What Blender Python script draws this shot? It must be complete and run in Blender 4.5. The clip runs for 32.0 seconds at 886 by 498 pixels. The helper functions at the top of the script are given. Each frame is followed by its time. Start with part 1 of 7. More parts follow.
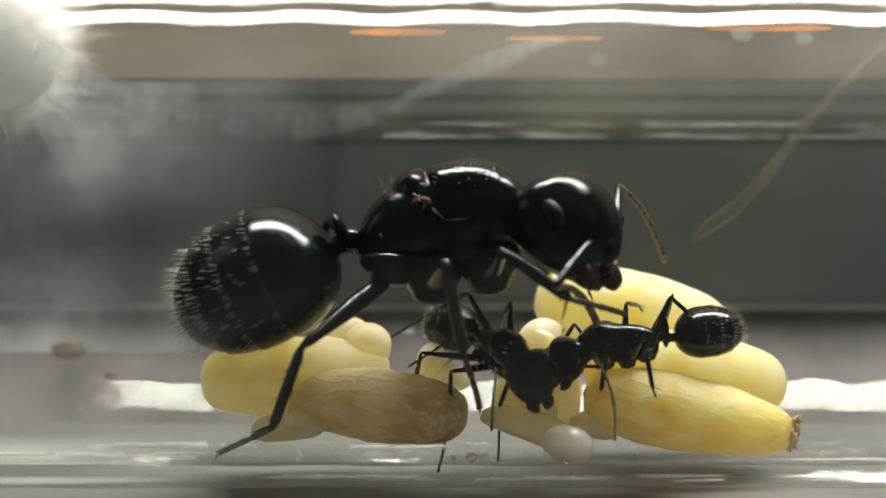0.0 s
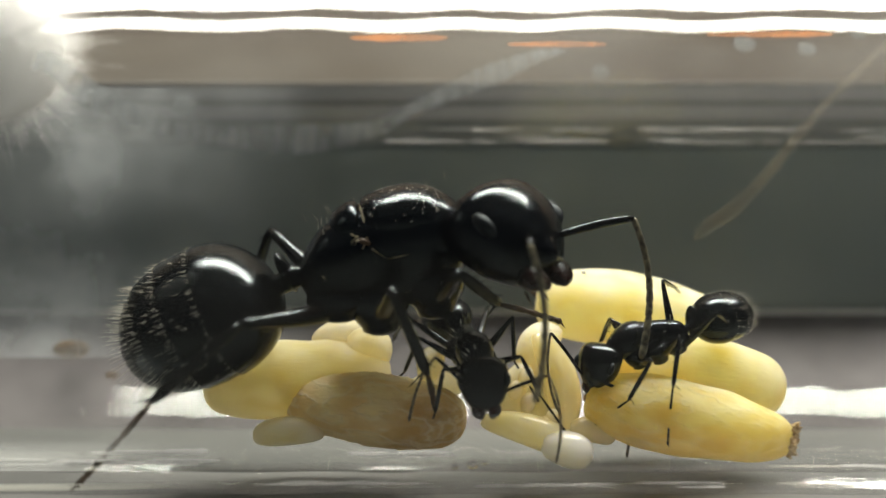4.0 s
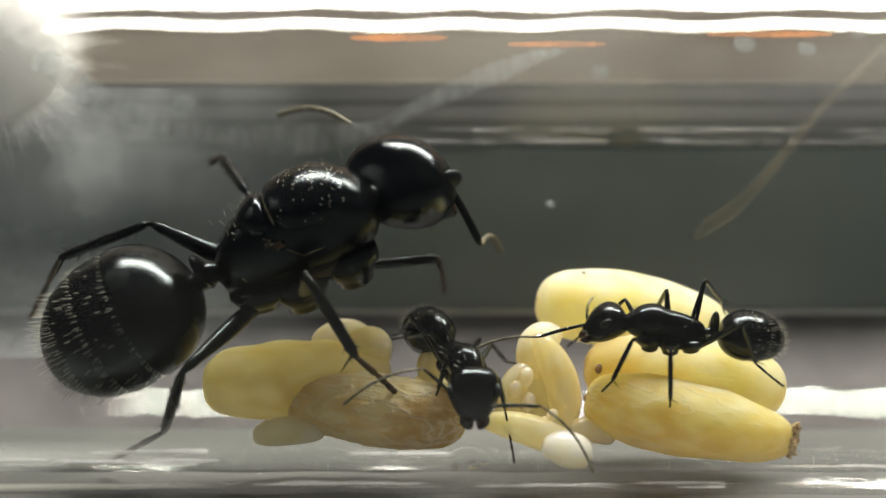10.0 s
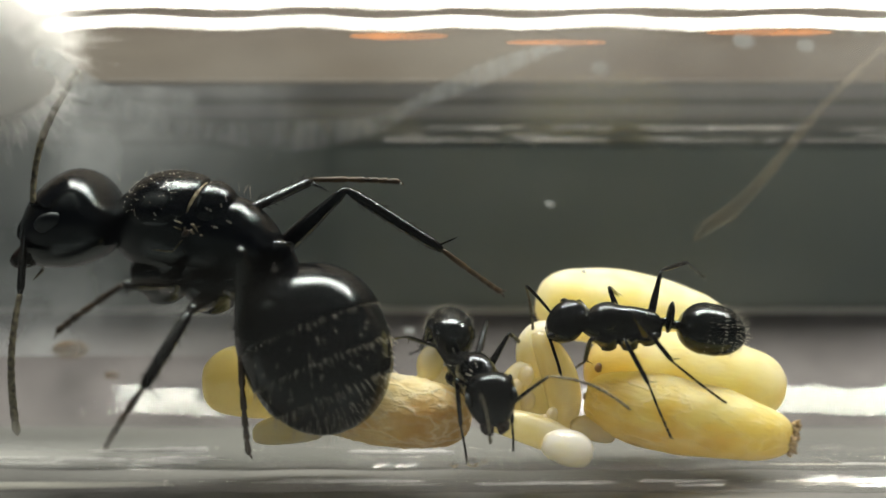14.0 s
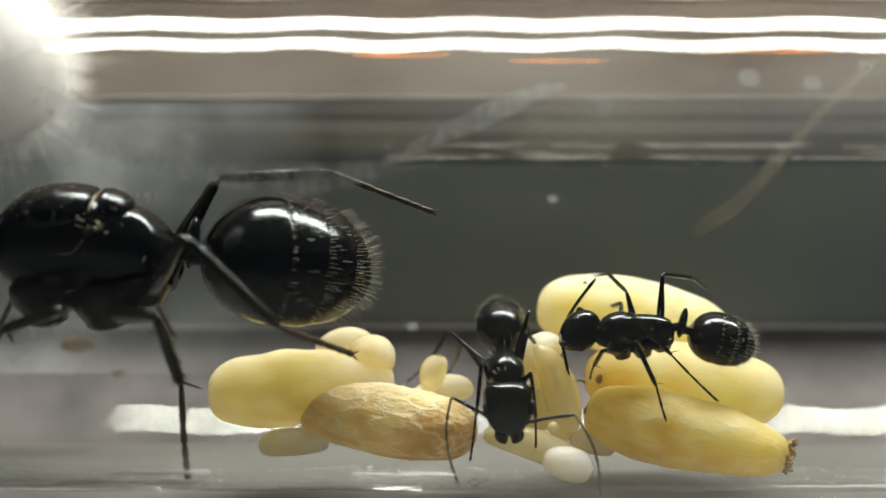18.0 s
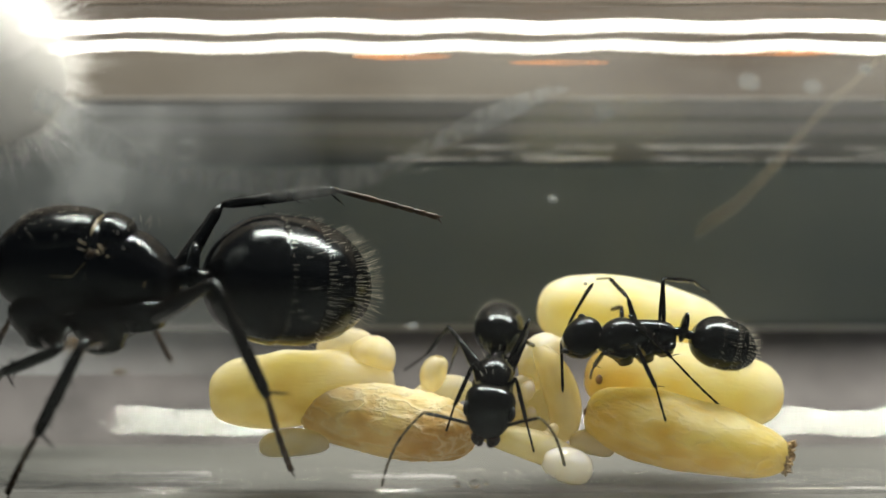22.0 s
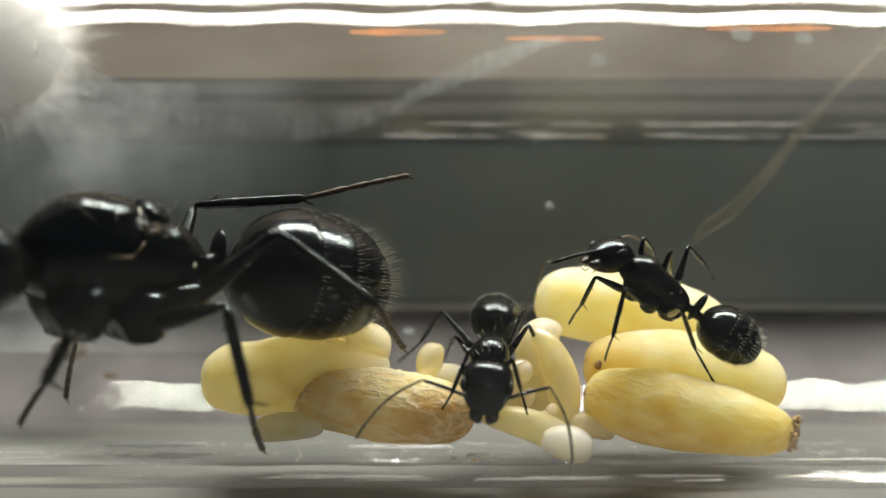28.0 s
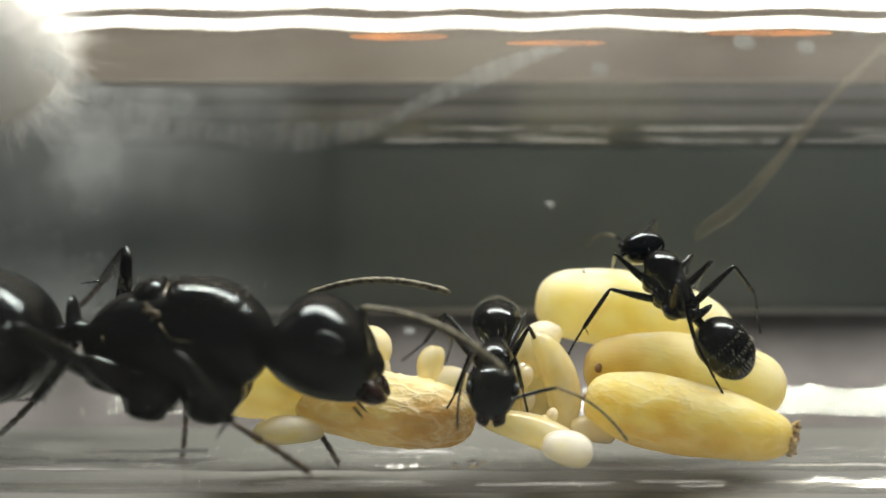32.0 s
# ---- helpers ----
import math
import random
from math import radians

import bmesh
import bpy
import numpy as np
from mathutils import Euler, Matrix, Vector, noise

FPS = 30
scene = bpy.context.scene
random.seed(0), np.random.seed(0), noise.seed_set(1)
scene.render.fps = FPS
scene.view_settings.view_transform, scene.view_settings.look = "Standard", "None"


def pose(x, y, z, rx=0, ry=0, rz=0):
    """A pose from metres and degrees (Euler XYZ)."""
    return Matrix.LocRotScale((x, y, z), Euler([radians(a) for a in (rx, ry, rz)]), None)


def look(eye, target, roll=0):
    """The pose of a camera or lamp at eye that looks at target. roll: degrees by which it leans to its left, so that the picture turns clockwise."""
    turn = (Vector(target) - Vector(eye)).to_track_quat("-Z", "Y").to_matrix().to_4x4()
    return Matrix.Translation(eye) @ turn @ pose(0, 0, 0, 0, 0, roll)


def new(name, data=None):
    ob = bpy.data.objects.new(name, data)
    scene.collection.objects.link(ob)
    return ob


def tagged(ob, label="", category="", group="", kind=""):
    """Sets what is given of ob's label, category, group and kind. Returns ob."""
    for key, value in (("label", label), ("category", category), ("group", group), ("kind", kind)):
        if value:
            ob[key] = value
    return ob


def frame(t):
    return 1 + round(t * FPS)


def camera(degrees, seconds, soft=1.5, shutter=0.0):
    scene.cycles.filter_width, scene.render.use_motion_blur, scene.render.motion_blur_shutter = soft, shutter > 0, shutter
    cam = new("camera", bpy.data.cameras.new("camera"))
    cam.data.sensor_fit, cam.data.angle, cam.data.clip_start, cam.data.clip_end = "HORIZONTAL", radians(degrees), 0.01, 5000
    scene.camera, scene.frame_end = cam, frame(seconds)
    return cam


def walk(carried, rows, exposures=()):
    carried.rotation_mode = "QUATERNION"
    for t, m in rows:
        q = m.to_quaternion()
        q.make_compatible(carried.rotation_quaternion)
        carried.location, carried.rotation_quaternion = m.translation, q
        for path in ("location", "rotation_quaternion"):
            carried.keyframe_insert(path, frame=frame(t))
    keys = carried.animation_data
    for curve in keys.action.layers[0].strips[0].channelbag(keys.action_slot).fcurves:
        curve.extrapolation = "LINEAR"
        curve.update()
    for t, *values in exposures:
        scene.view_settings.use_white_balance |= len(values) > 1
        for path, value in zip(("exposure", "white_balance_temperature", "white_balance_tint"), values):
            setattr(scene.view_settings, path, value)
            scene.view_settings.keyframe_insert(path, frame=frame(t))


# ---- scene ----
from mathutils.bvhtree import BVHTree
MM = 0.001
TILT = radians(8)
UP = Vector((0, math.sin(TILT), math.cos(TILT)))
AWAY = Vector((0, math.cos(TILT), -math.sin(TILT)))

# ---- camera: a macro lens on a hand-held phone, 40 mm from the tube's axis ----
cam = camera(40, 32.0, soft=1.5)
cam.data.dof.use_dof = True
cam.data.dof.focus_distance = 0.0395
cam.data.dof.aperture_fstop = 38.0


RATE = 0.2
TIMES = [i * RATE for i in range(161)]
# how far the tube is rolled towards the lens, from 0 (as laid down) to 1
ROLLED = [
    (0, -0.194), (0.5, -0.056), (1, 0.000), (1.5, 0.083), (2, 0.000), (2.5, -0.222), (3, 0.000), (3.5, 0.111),
    (4.5, 0.028), (5.5, -0.056), (6, 0.028), (6.5, 0.111), (7, 0.028), (7.5, 0.028), (8, 0.083), (8.5, -0.111),
    (9, -0.139), (9.5, 0.000), (10, 0.083), (10.5, 0.083), (11, 0.000), (11.5, -0.194), (12, -0.139), (12.5, 0.000),
    (13, 0.083), (13.5, 0.083), (14, 0.000), (14.5, -0.194), (15.5, -0.028), (16.5, 0.083), (17, 0.194), (17.5, 0.583),
    (18, 0.889), (18.5, 0.917), (19, 1.000), (19.5, 1.056), (20, 0.833), (20.5, 1.000), (21, 1.000), (21.5, 1.000),
    (22, 0.972), (22.5, 0.806), (23, 0.917), (23.5, 1.056), (24, 1.056), (24.5, 0.889), (25, 0.639), (25.5, 0.722),
    (26.5, 0.250), (27.5, -0.194), (28, -0.194), (28.5, -0.056), (29, 0.000), (29.5, 0.028), (30, -0.056), (30.5, -0.194),
    (31, -0.139), (31.5, -0.056), (32, 0.028)]


def rolled(t):
    """The roll at t, on a smooth curve through the rows."""
    ts, bs = [r[0] for r in ROLLED], [r[1] for r in ROLLED]
    i = max(0, min(int(np.searchsorted(ts, t, side="right")) - 1, len(ts) - 2))

    def slope(j):
        return 0.0 if j in (0, len(ts) - 1) else (bs[j + 1] - bs[j - 1]) / (ts[j + 1] - ts[j - 1])
    h = ts[i + 1] - ts[i]
    f = min(max((t - ts[i]) / h, 0), 1)
    return ((2 * f ** 3 - 3 * f * f + 1) * bs[i] + (f ** 3 - 2 * f * f + f) * h * slope(i)
            + (3 * f * f - 2 * f ** 3) * bs[i + 1] + (f ** 3 - f * f) * h * slope(i + 1))


def seen_from(rise, pitch, b):
    eye = -40.0 * AWAY + (-0.76 + rise * b) * UP
    p = radians(pitch * b)
    ahead = math.cos(p) * AWAY - math.sin(p) * UP + Vector((-0.0025 * b, 0, 0))
    return look(eye * MM, (eye + 40 * ahead) * MM)


def eye_pose(b):
    """Pose of the phone, which rises a little while the tube is rolled."""
    return seen_from(0.75, 0.0, b)


def roll_of(b):
    """Turn of what lies in the tube, about its axis, as the tube is rolled."""
    return eye_pose(b) @ seen_from(4.65, 5.83, b).inverted()


walk(cam, [(t, eye_pose(rolled(t))) for t in TIMES], ((0, 0.07), (16, 0.07), (18, 0.02), (25, 0.02), (27.5, 0.07), (32, 0.07)))

# ---- world and lamps ----
world = bpy.data.worlds.new("world")
scene.world = world
world.use_nodes = True
world.node_tree.nodes["Background"].inputs[0].default_value = (0.75, 0.8, 0.9, 1)
world.node_tree.nodes["Background"].inputs[1].default_value = 0.06

strip = bpy.data.lights.new("led_strip", "AREA")
strip.shape, strip.size, strip.size_y, strip.energy = "RECTANGLE", 0.118, 0.0152, 0.30
strip.color = (1.0, 0.955, 0.84)
lamp = new("led_strip", strip)
lamp_dir = math.cos(radians(8)) * UP + math.sin(radians(8)) * AWAY
lamp_at = (Vector((19, 0, 0)) + 92 * lamp_dir) * MM
lamp.matrix_basis = look(lamp_at, Vector((0.019, 0, 0)))


# ---- materials ----
def material(name):
    m = bpy.data.materials.new(name)
    m.use_nodes = True
    t = m.node_tree
    return m, t, t.nodes["Principled BSDF"], t.nodes["Material Output"]


def node(t, kind, **values):
    n = t.nodes.new(kind)
    for k, v in values.items():
        n.inputs[k.replace("_", " ")].default_value = v
    return n


def noise_at(t, scale, detail=4.0, stretch=(1, 1, 1)):
    """Noise in the object's own space; scale is per millimetre."""
    c = t.nodes.new("ShaderNodeTexCoord")
    mp = t.nodes.new("ShaderNodeMapping")
    mp.inputs["Scale"].default_value = stretch
    n = node(t, "ShaderNodeTexNoise", Scale=scale / MM, Detail=detail)
    t.links.new(c.outputs["Object"], mp.inputs["Vector"])
    t.links.new(mp.outputs["Vector"], n.inputs["Vector"])
    return n.outputs["Fac"]


def ramp(t, fac, stops):
    r = t.nodes.new("ShaderNodeValToRGB")
    els = r.color_ramp.elements
    while len(els) < len(stops):
        els.new(0.5)
    for e, (p, c) in zip(els, stops):
        e.position, e.color = p, (*c, 1)
    t.links.new(fac, r.inputs["Fac"])
    return r.outputs["Color"]


def bump(t, bsdf, fac, strength, distance):
    b = node(t, "ShaderNodeBump", Strength=strength, Distance=distance * MM)
    t.links.new(fac, b.inputs["Height"])
    t.links.new(b.outputs["Normal"], bsdf.inputs["Normal"])


def surface(name, dark, light, rough, scale, bump_mm=0.01, fine=12, stretch=(1, 1, 1), spread=(0.35, 0.65), **extra):
    m, t, p, _ = material(name)
    col = ramp(t, noise_at(t, scale, 5, stretch), [(spread[0], dark), (spread[1], light)])
    t.links.new(col, p.inputs["Base Color"])
    p.inputs["Roughness"].default_value = rough
    for k, v in extra.items():
        p.inputs[k.replace("_", " ")].default_value = v
    if bump_mm:
        bump(t, p, noise_at(t, fine, 6, stretch), 0.6, bump_mm)
    return m


def chitin(name, dark, light, rough, striae=0.0):
    """Black shell: glassy, faintly blue in its gloss, with fine pits and, on the gaster, cross striae."""
    m, t, p, _ = material(name)
    t.links.new(ramp(t, noise_at(t, 1.2), [(0.3, dark), (0.75, light)]), p.inputs["Base Color"])
    r = ramp(t, noise_at(t, 4.0, 6), [(0.3, (rough,) * 3), (0.75, (rough + 0.12,) * 3)])
    t.links.new(r, p.inputs["Roughness"])
    p.inputs["Specular IOR Level"].default_value = 0.38
    p.inputs["Specular Tint"].default_value = (0.76, 0.93, 1.0, 1)
    pits, lines = noise_at(t, 22, 5), noise_at(t, 26, 3, (1, 0.12, 0.12))
    both = node(t, "ShaderNodeMix", Factor=striae)
    t.links.new(pits, both.inputs["A"])
    t.links.new(lines, both.inputs["B"])
    coarse = node(t, "ShaderNodeMix", Factor=0.4)
    t.links.new(both.outputs["Result"], coarse.inputs["A"])
    t.links.new(noise_at(t, 5, 4), coarse.inputs["B"])
    bump(t, p, coarse.outputs["Result"], 0.5, 0.02)
    return m


CHITIN = chitin("black_chitin", (0.0015, 0.0016, 0.002), (0.0035, 0.0036, 0.004), 0.07)
GASTER = chitin("gaster_chitin", (0.0015, 0.0017, 0.002), (0.004, 0.0042, 0.0045), 0.10, 0.6)
LEG = chitin("leg_chitin", (0.002, 0.002, 0.002), (0.008, 0.006, 0.005), 0.17)
TARSUS = chitin("tarsus_brown", (0.02, 0.012, 0.008), (0.09, 0.05, 0.022), 0.4)
FEELER = surface("antenna_grey_brown", (0.035, 0.03, 0.02), (0.22, 0.20, 0.13), 0.5, 6, 0.01)
JAW = chitin("dark_red_jaw", (0.006, 0.003, 0.002), (0.03, 0.01, 0.006), 0.22)
EYE = chitin("eye_black", (0.003, 0.003, 0.004), (0.007, 0.007, 0.008), 0.45)
HAIR = surface("golden_hair", (0.50, 0.46, 0.35), (0.86, 0.83, 0.72), 0.35, 4, 0)
SUTURE = surface("glint_toned_suture", (0.10, 0.08, 0.04), (0.45, 0.37, 0.22), 0.16, 5, 0.005)
SEAM = surface("pale_membrane", (0.08, 0.065, 0.04), (0.30, 0.26, 0.18), 0.2, 5, 0.005)


def silk(name, dark, light, sub=1.0, rough=0.5, veins=0.03, stain=None, clear_part=0.0, fibre=9.0, depth=2.0, through_part=0.32, sheer=0.06, wet=0.0, crinkle=0.0):
    """Thin silk over a pale pupa: light passes a little way in; stain is (centre, radius, colour)."""
    m, t, p, out = material(name)
    broad = ramp(t, noise_at(t, 0.75, 8, (0.7, 1, 1)), [(0.36, dark), (0.6, light)])
    fine = ramp(t, noise_at(t, 1.7, 9, (0.6, 1, 1)), [(0.36, (0.84, 0.74, 0.56)), (0.6, (1, 1, 1))])
    mix = t.nodes.new("ShaderNodeMixRGB")
    mix.blend_type = "MULTIPLY"
    mix.inputs[0].default_value = 0.45
    t.links.new(broad, mix.inputs[1])
    t.links.new(fine, mix.inputs[2])
    colour = mix.outputs[0]
    if stain:
        where, radius, tone = stain
        c, vm, jit, mr = (t.nodes.new("ShaderNode" + k) for k in ("TexCoord", "VectorMath", "Math", "MapRange"))
        vm.operation = "DISTANCE"
        vm.inputs[1].default_value = [v * MM for v in where]
        t.links.new(c.outputs["Object"], vm.inputs[0])
        jit.operation = "MULTIPLY_ADD"
        jit.inputs[1].default_value = -1.6 * MM
        t.links.new(noise_at(t, 0.9, 6), jit.inputs[0])
        t.links.new(vm.outputs["Value"], jit.inputs[2])
        mr.inputs["From Min"].default_value, mr.inputs["From Max"].default_value = (radius - 0.8) * MM, (radius - 1.9) * MM
        t.links.new(jit.outputs[0], mr.inputs["Value"])
        mx = t.nodes.new("ShaderNodeMixRGB")
        mx.inputs[2].default_value = (*tone, 1)
        t.links.new(mr.outputs["Result"], mx.inputs[0])
        t.links.new(colour, mx.inputs[1])
        colour = mx.outputs[0]
    folds = noise_at(t, 1.6, 5)
    if crinkle:
        folds = ramp(t, noise_at(t, 1.5, 8, (0.5, 1, 1)), [(0.40, (0, 0, 0)), (0.47, (0.35,) * 3), (0.5, (1, 1, 1)), (0.53, (0.35,) * 3), (0.6, (0, 0, 0))])
        share, pale = node(t, "ShaderNodeMath"), t.nodes.new("ShaderNodeMixRGB")
        share.operation = "MULTIPLY"
        share.inputs[1].default_value = crinkle
        t.links.new(folds, share.inputs[0])
        t.links.new(share.outputs[0], pale.inputs[0])
        t.links.new(colour, pale.inputs[1])
        pale.inputs[2].default_value = (0.98, 0.92, 0.70, 1)
        colour = pale.outputs[0]
    t.links.new(colour, p.inputs["Base Color"])
    p.inputs["Roughness"].default_value = rough
    p.inputs["Subsurface Weight"].default_value = sub
    p.inputs["Subsurface Radius"].default_value = (1.0, 0.93, 0.6)
    p.inputs["Subsurface Scale"].default_value = depth * MM
    p.inputs["Transmission Weight"].default_value = clear_part
    p.inputs["IOR"].default_value = 1.36
    p.inputs["Coat Weight"].default_value, p.inputs["Coat Roughness"].default_value = wet, 0.06
    relief = node(t, "ShaderNodeMix", Factor=0.5)
    t.links.new(noise_at(t, fibre, 8, (0.4, 1, 1)), relief.inputs["A"])
    t.links.new(folds, relief.inputs["B"])
    bump(t, p, relief.outputs["Result"], 0.8, veins * 2)
    thin = node(t, "ShaderNodeBsdfTranslucent")
    t.links.new(colour, thin.inputs["Color"])
    open_weave = node(t, "ShaderNodeBsdfTransparent", Color=(1.0, 0.95, 0.78, 1))
    inner, outer = node(t, "ShaderNodeMixShader", Fac=through_part), node(t, "ShaderNodeMixShader", Fac=sheer)
    t.links.new(p.outputs[0], inner.inputs[1])
    t.links.new(thin.outputs[0], inner.inputs[2])
    t.links.new(inner.outputs[0], outer.inputs[1])
    t.links.new(open_weave.outputs[0], outer.inputs[2])
    t.links.new(outer.outputs[0], out.inputs["Surface"])
    return m


DULL = silk("dull_yellow_silk", (0.85, 0.73, 0.38), (0.92, 0.82, 0.51), veins=0.03, depth=5.0, sheer=0.22)
CREAM = silk("cream_silk", (0.96, 0.84, 0.44), (0.985, 0.91, 0.60), veins=0.025, depth=5.0)
PALE = silk("pale_yellow_silk", (0.94, 0.79, 0.37), (0.975, 0.875, 0.51), veins=0.035, stain=((-3.4, -0.9, 0.1), 2.2, (0.82, 0.58, 0.20)), depth=5.0, sheer=0.1)
YELLOW = silk("yellow_silk", (0.90, 0.67, 0.20), (0.97, 0.82, 0.38), 0.9, veins=0.08, stain=((3.7, 0, -0.2), 2.4, (0.84, 0.62, 0.19)), fibre=6.0, depth=4.0, crinkle=0.25)
TAN = silk("wrinkled_tan_silk", (0.87, 0.69, 0.34), (0.96, 0.85, 0.52), 0.5, 0.38, 0.13, ((2.5, -0.9, -1.0), 2.35, (0.60, 0.39, 0.13)), fibre=4.0, depth=2.0, through_part=0.3, sheer=0.09, crinkle=0.75)
LARVA = silk("larva_skin", (0.95, 0.81, 0.40), (0.985, 0.90, 0.57), 1.0, 0.10, 0.004, None, 0.08, depth=3.0, sheer=0.25, wet=0.7)
EGG = silk("egg_skin", (0.98, 0.92, 0.68), (0.99, 0.96, 0.80), 1.0, 0.08, 0.003, None, 0.0, depth=3.0, through_part=0.2, sheer=0.05, wet=0.7)
SPOT = surface("brown_meconium", (0.10, 0.05, 0.02), (0.30, 0.17, 0.07), 0.6, 3, 0.03)
DEBRIS = surface("brown_silk_debris", (0.22, 0.13, 0.05), (0.55, 0.40, 0.18), 0.7, 3, 0.04)
COTTON = surface("white_cotton", (0.94, 0.93, 0.91), (0.98, 0.975, 0.965), 0.9, 0.8, 0.03, 5, Subsurface_Weight=1.0, Subsurface_Scale=6 * MM, Subsurface_Radius=(1, 1, 1))
TABLE = surface("grey_laminate", (0.09, 0.092, 0.09), (0.138, 0.14, 0.136), 0.5, 0.09, 0.02, 2)
SLATE = surface("dark_slate_board", (0.178, 0.211, 0.213), (0.222, 0.256, 0.258), 0.8, 0.12, 0.03, 3)
WOOD = surface("brown_wood", (0.15, 0.105, 0.075), (0.42, 0.365, 0.31), 0.55, 0.16, 0.03, 0.8, (0.3, 1, 1), (0.3, 0.7))
FOAM = surface("mauve_grey_foam", (0.08, 0.073, 0.078), (0.155, 0.143, 0.15), 0.8, 0.25, 0.03, 4)
RAIL_A = surface("blue_grey_plastic", (0.38, 0.385, 0.40), (0.46, 0.465, 0.48), 0.7, 0.15, 0.01)
RAIL_B = surface("dull_grey_plastic", (0.40, 0.41, 0.43), (0.50, 0.505, 0.52), 0.75, 0.15, 0.01)
RAIL_D = surface("dark_grey_plastic", (0.2, 0.215, 0.215), (0.27, 0.285, 0.285), 0.75, 0.15, 0.01)
RAIL_DIM = surface("dimming_rail_grey", (0.12, 0.12, 0.12), (0.2, 0.2, 0.2), 0.9, 0.3, 0.01)
STRIP = surface("pale_edge_plastic", (0.5, 0.5, 0.5), (0.62, 0.62, 0.62), 0.6, 0.2, 0.01)
# plain white that stands in for lamp reflections on the glass
PAINTED_GLINT = surface("painted_glint_white", (0.85, 0.85, 0.87), (0.95, 0.95, 0.96), 0.2, 2, 0)
WATER, wt, wp, _ = material("water")
wp.inputs["Base Color"].default_value = (1, 1, 1, 1)
wp.inputs["Roughness"].default_value, wp.inputs["IOR"].default_value = 0.02, 1.33
wp.inputs["Transmission Weight"].default_value = 1.0


def clear(name, veil_low, veil_high, scale, gloss_rough, base=0.03, stretch=(1, 1, 1), tint=(0.77, 0.82, 0.86), fade=None, rim=0.9, fade_z=None):
    """Clear glass or plastic film: it lets the view through, mirrors by its angle and carries a thin veil: soiling, or
    painted haze and reflections.
    """
    m = bpy.data.materials.new(name)
    m.use_nodes = True
    t = m.node_tree
    t.nodes.remove(t.nodes["Principled BSDF"])
    out = t.nodes["Material Output"]
    seen = node(t, "ShaderNodeBsdfTransparent", Color=(0.985, 0.99, 0.985, 1))
    veil_matt = node(t, "ShaderNodeBsdfDiffuse", Color=(*tint, 1))
    glow = node(t, "ShaderNodeBsdfTranslucent", Color=(*tint, 1))
    film = t.nodes.new("ShaderNodeMixShader")
    t.links.new(veil_matt.outputs[0], film.inputs[1])
    t.links.new(glow.outputs[0], film.inputs[2])
    gloss = node(t, "ShaderNodeBsdfGlossy", Roughness=gloss_rough)
    lw = node(t, "ShaderNodeLayerWeight", Blend=0.5)
    pw = node(t, "ShaderNodeMath")
    pw.operation = "POWER"
    pw.inputs[1].default_value = 5.0
    t.links.new(lw.outputs["Facing"], pw.inputs[0])
    ad = t.nodes.new("ShaderNodeMath")
    ad.operation = "MULTIPLY_ADD"
    ad.inputs[1].default_value, ad.inputs[2].default_value = rim, base
    t.links.new(pw.outputs[0], ad.inputs[0])
    veil = ramp(t, noise_at(t, scale, 6, stretch), [(0.35, (veil_low,) * 3), (0.75, (veil_high,) * 3)])
    for axis, span in (("X", fade), ("Z", fade_z)):
        if not span:
            continue
        c, sp, mr, mu = (t.nodes.new("ShaderNode" + k) for k in ("TexCoord", "SeparateXYZ", "MapRange", "Math"))
        t.links.new(c.outputs["Object"], sp.inputs[0])
        t.links.new(sp.outputs[axis], mr.inputs["Value"])
        mr.inputs["From Min"].default_value, mr.inputs["From Max"].default_value = span[0] * MM, span[1] * MM
        mu.operation = "MULTIPLY"
        t.links.new(mr.outputs["Result"], mu.inputs[0])
        t.links.new(veil, mu.inputs[1])
        veil = mu.outputs[0]
    a, b = t.nodes.new("ShaderNodeMixShader"), t.nodes.new("ShaderNodeMixShader")
    t.links.new(veil, a.inputs[0])
    t.links.new(seen.outputs[0], a.inputs[1])
    t.links.new(film.outputs[0], a.inputs[2])
    t.links.new(ad.outputs[0], b.inputs[0])
    t.links.new(a.outputs[0], b.inputs[1])
    t.links.new(gloss.outputs[0], b.inputs[2])
    t.links.new(b.outputs[0], out.inputs["Surface"])
    return m


GLASS = clear("test_tube_glass", 0.0, 0.0015, 0.25, 0.03, 0.018)
SMEAR = clear("dried_smear", 0.2, 0.48, 0.9, 0.3, 0.02, (4, 1, 1))
THREAD = clear("pale_fibre", 0.07, 0.16, 0.8, 0.6, 0.0, (1, 1, 1), (0.62, 0.55, 0.42), rim=0.0)
ORANGE = clear("painted_orange_reflection", 0.25, 0.6, 0.6, 0.3, 0.02, (1, 1, 1), (0.9, 0.36, 0.13), rim=0.1)
# veils that put the pale haze over the view into the colour
SIDE_HAZE = clear("painted_haze", 0.12, 0.52, 0.3, 0.4, 0.0, fade=(-4.5, -15.0), rim=0.0)
LOW_HAZE = clear("low_painted_haze", 0.45, 0.95, 0.12, 0.4, 0.0, fade=(-5.0, -12.5), rim=0.0, fade_z=(-4.6, -7.4), tint=(0.80, 0.82, 0.82))
HAZE = clear("upper_haze", 0.04, 0.46, 0.22, 0.4, 0.0, (0.5, 1, 1), fade=(-24.0, 15.0), rim=0.0, fade_z=(1.6, 4.6), tint=(0.78, 0.79, 0.80))
# pale films with the lamp's floor reflections put into their colour
GLEAM_A = clear("wet_streak", 0.35, 0.95, 0.5, 0.3, 0.0, (0.12, 1, 1), (0.96, 0.96, 0.88), (-6.6, -11.5), 0.0)
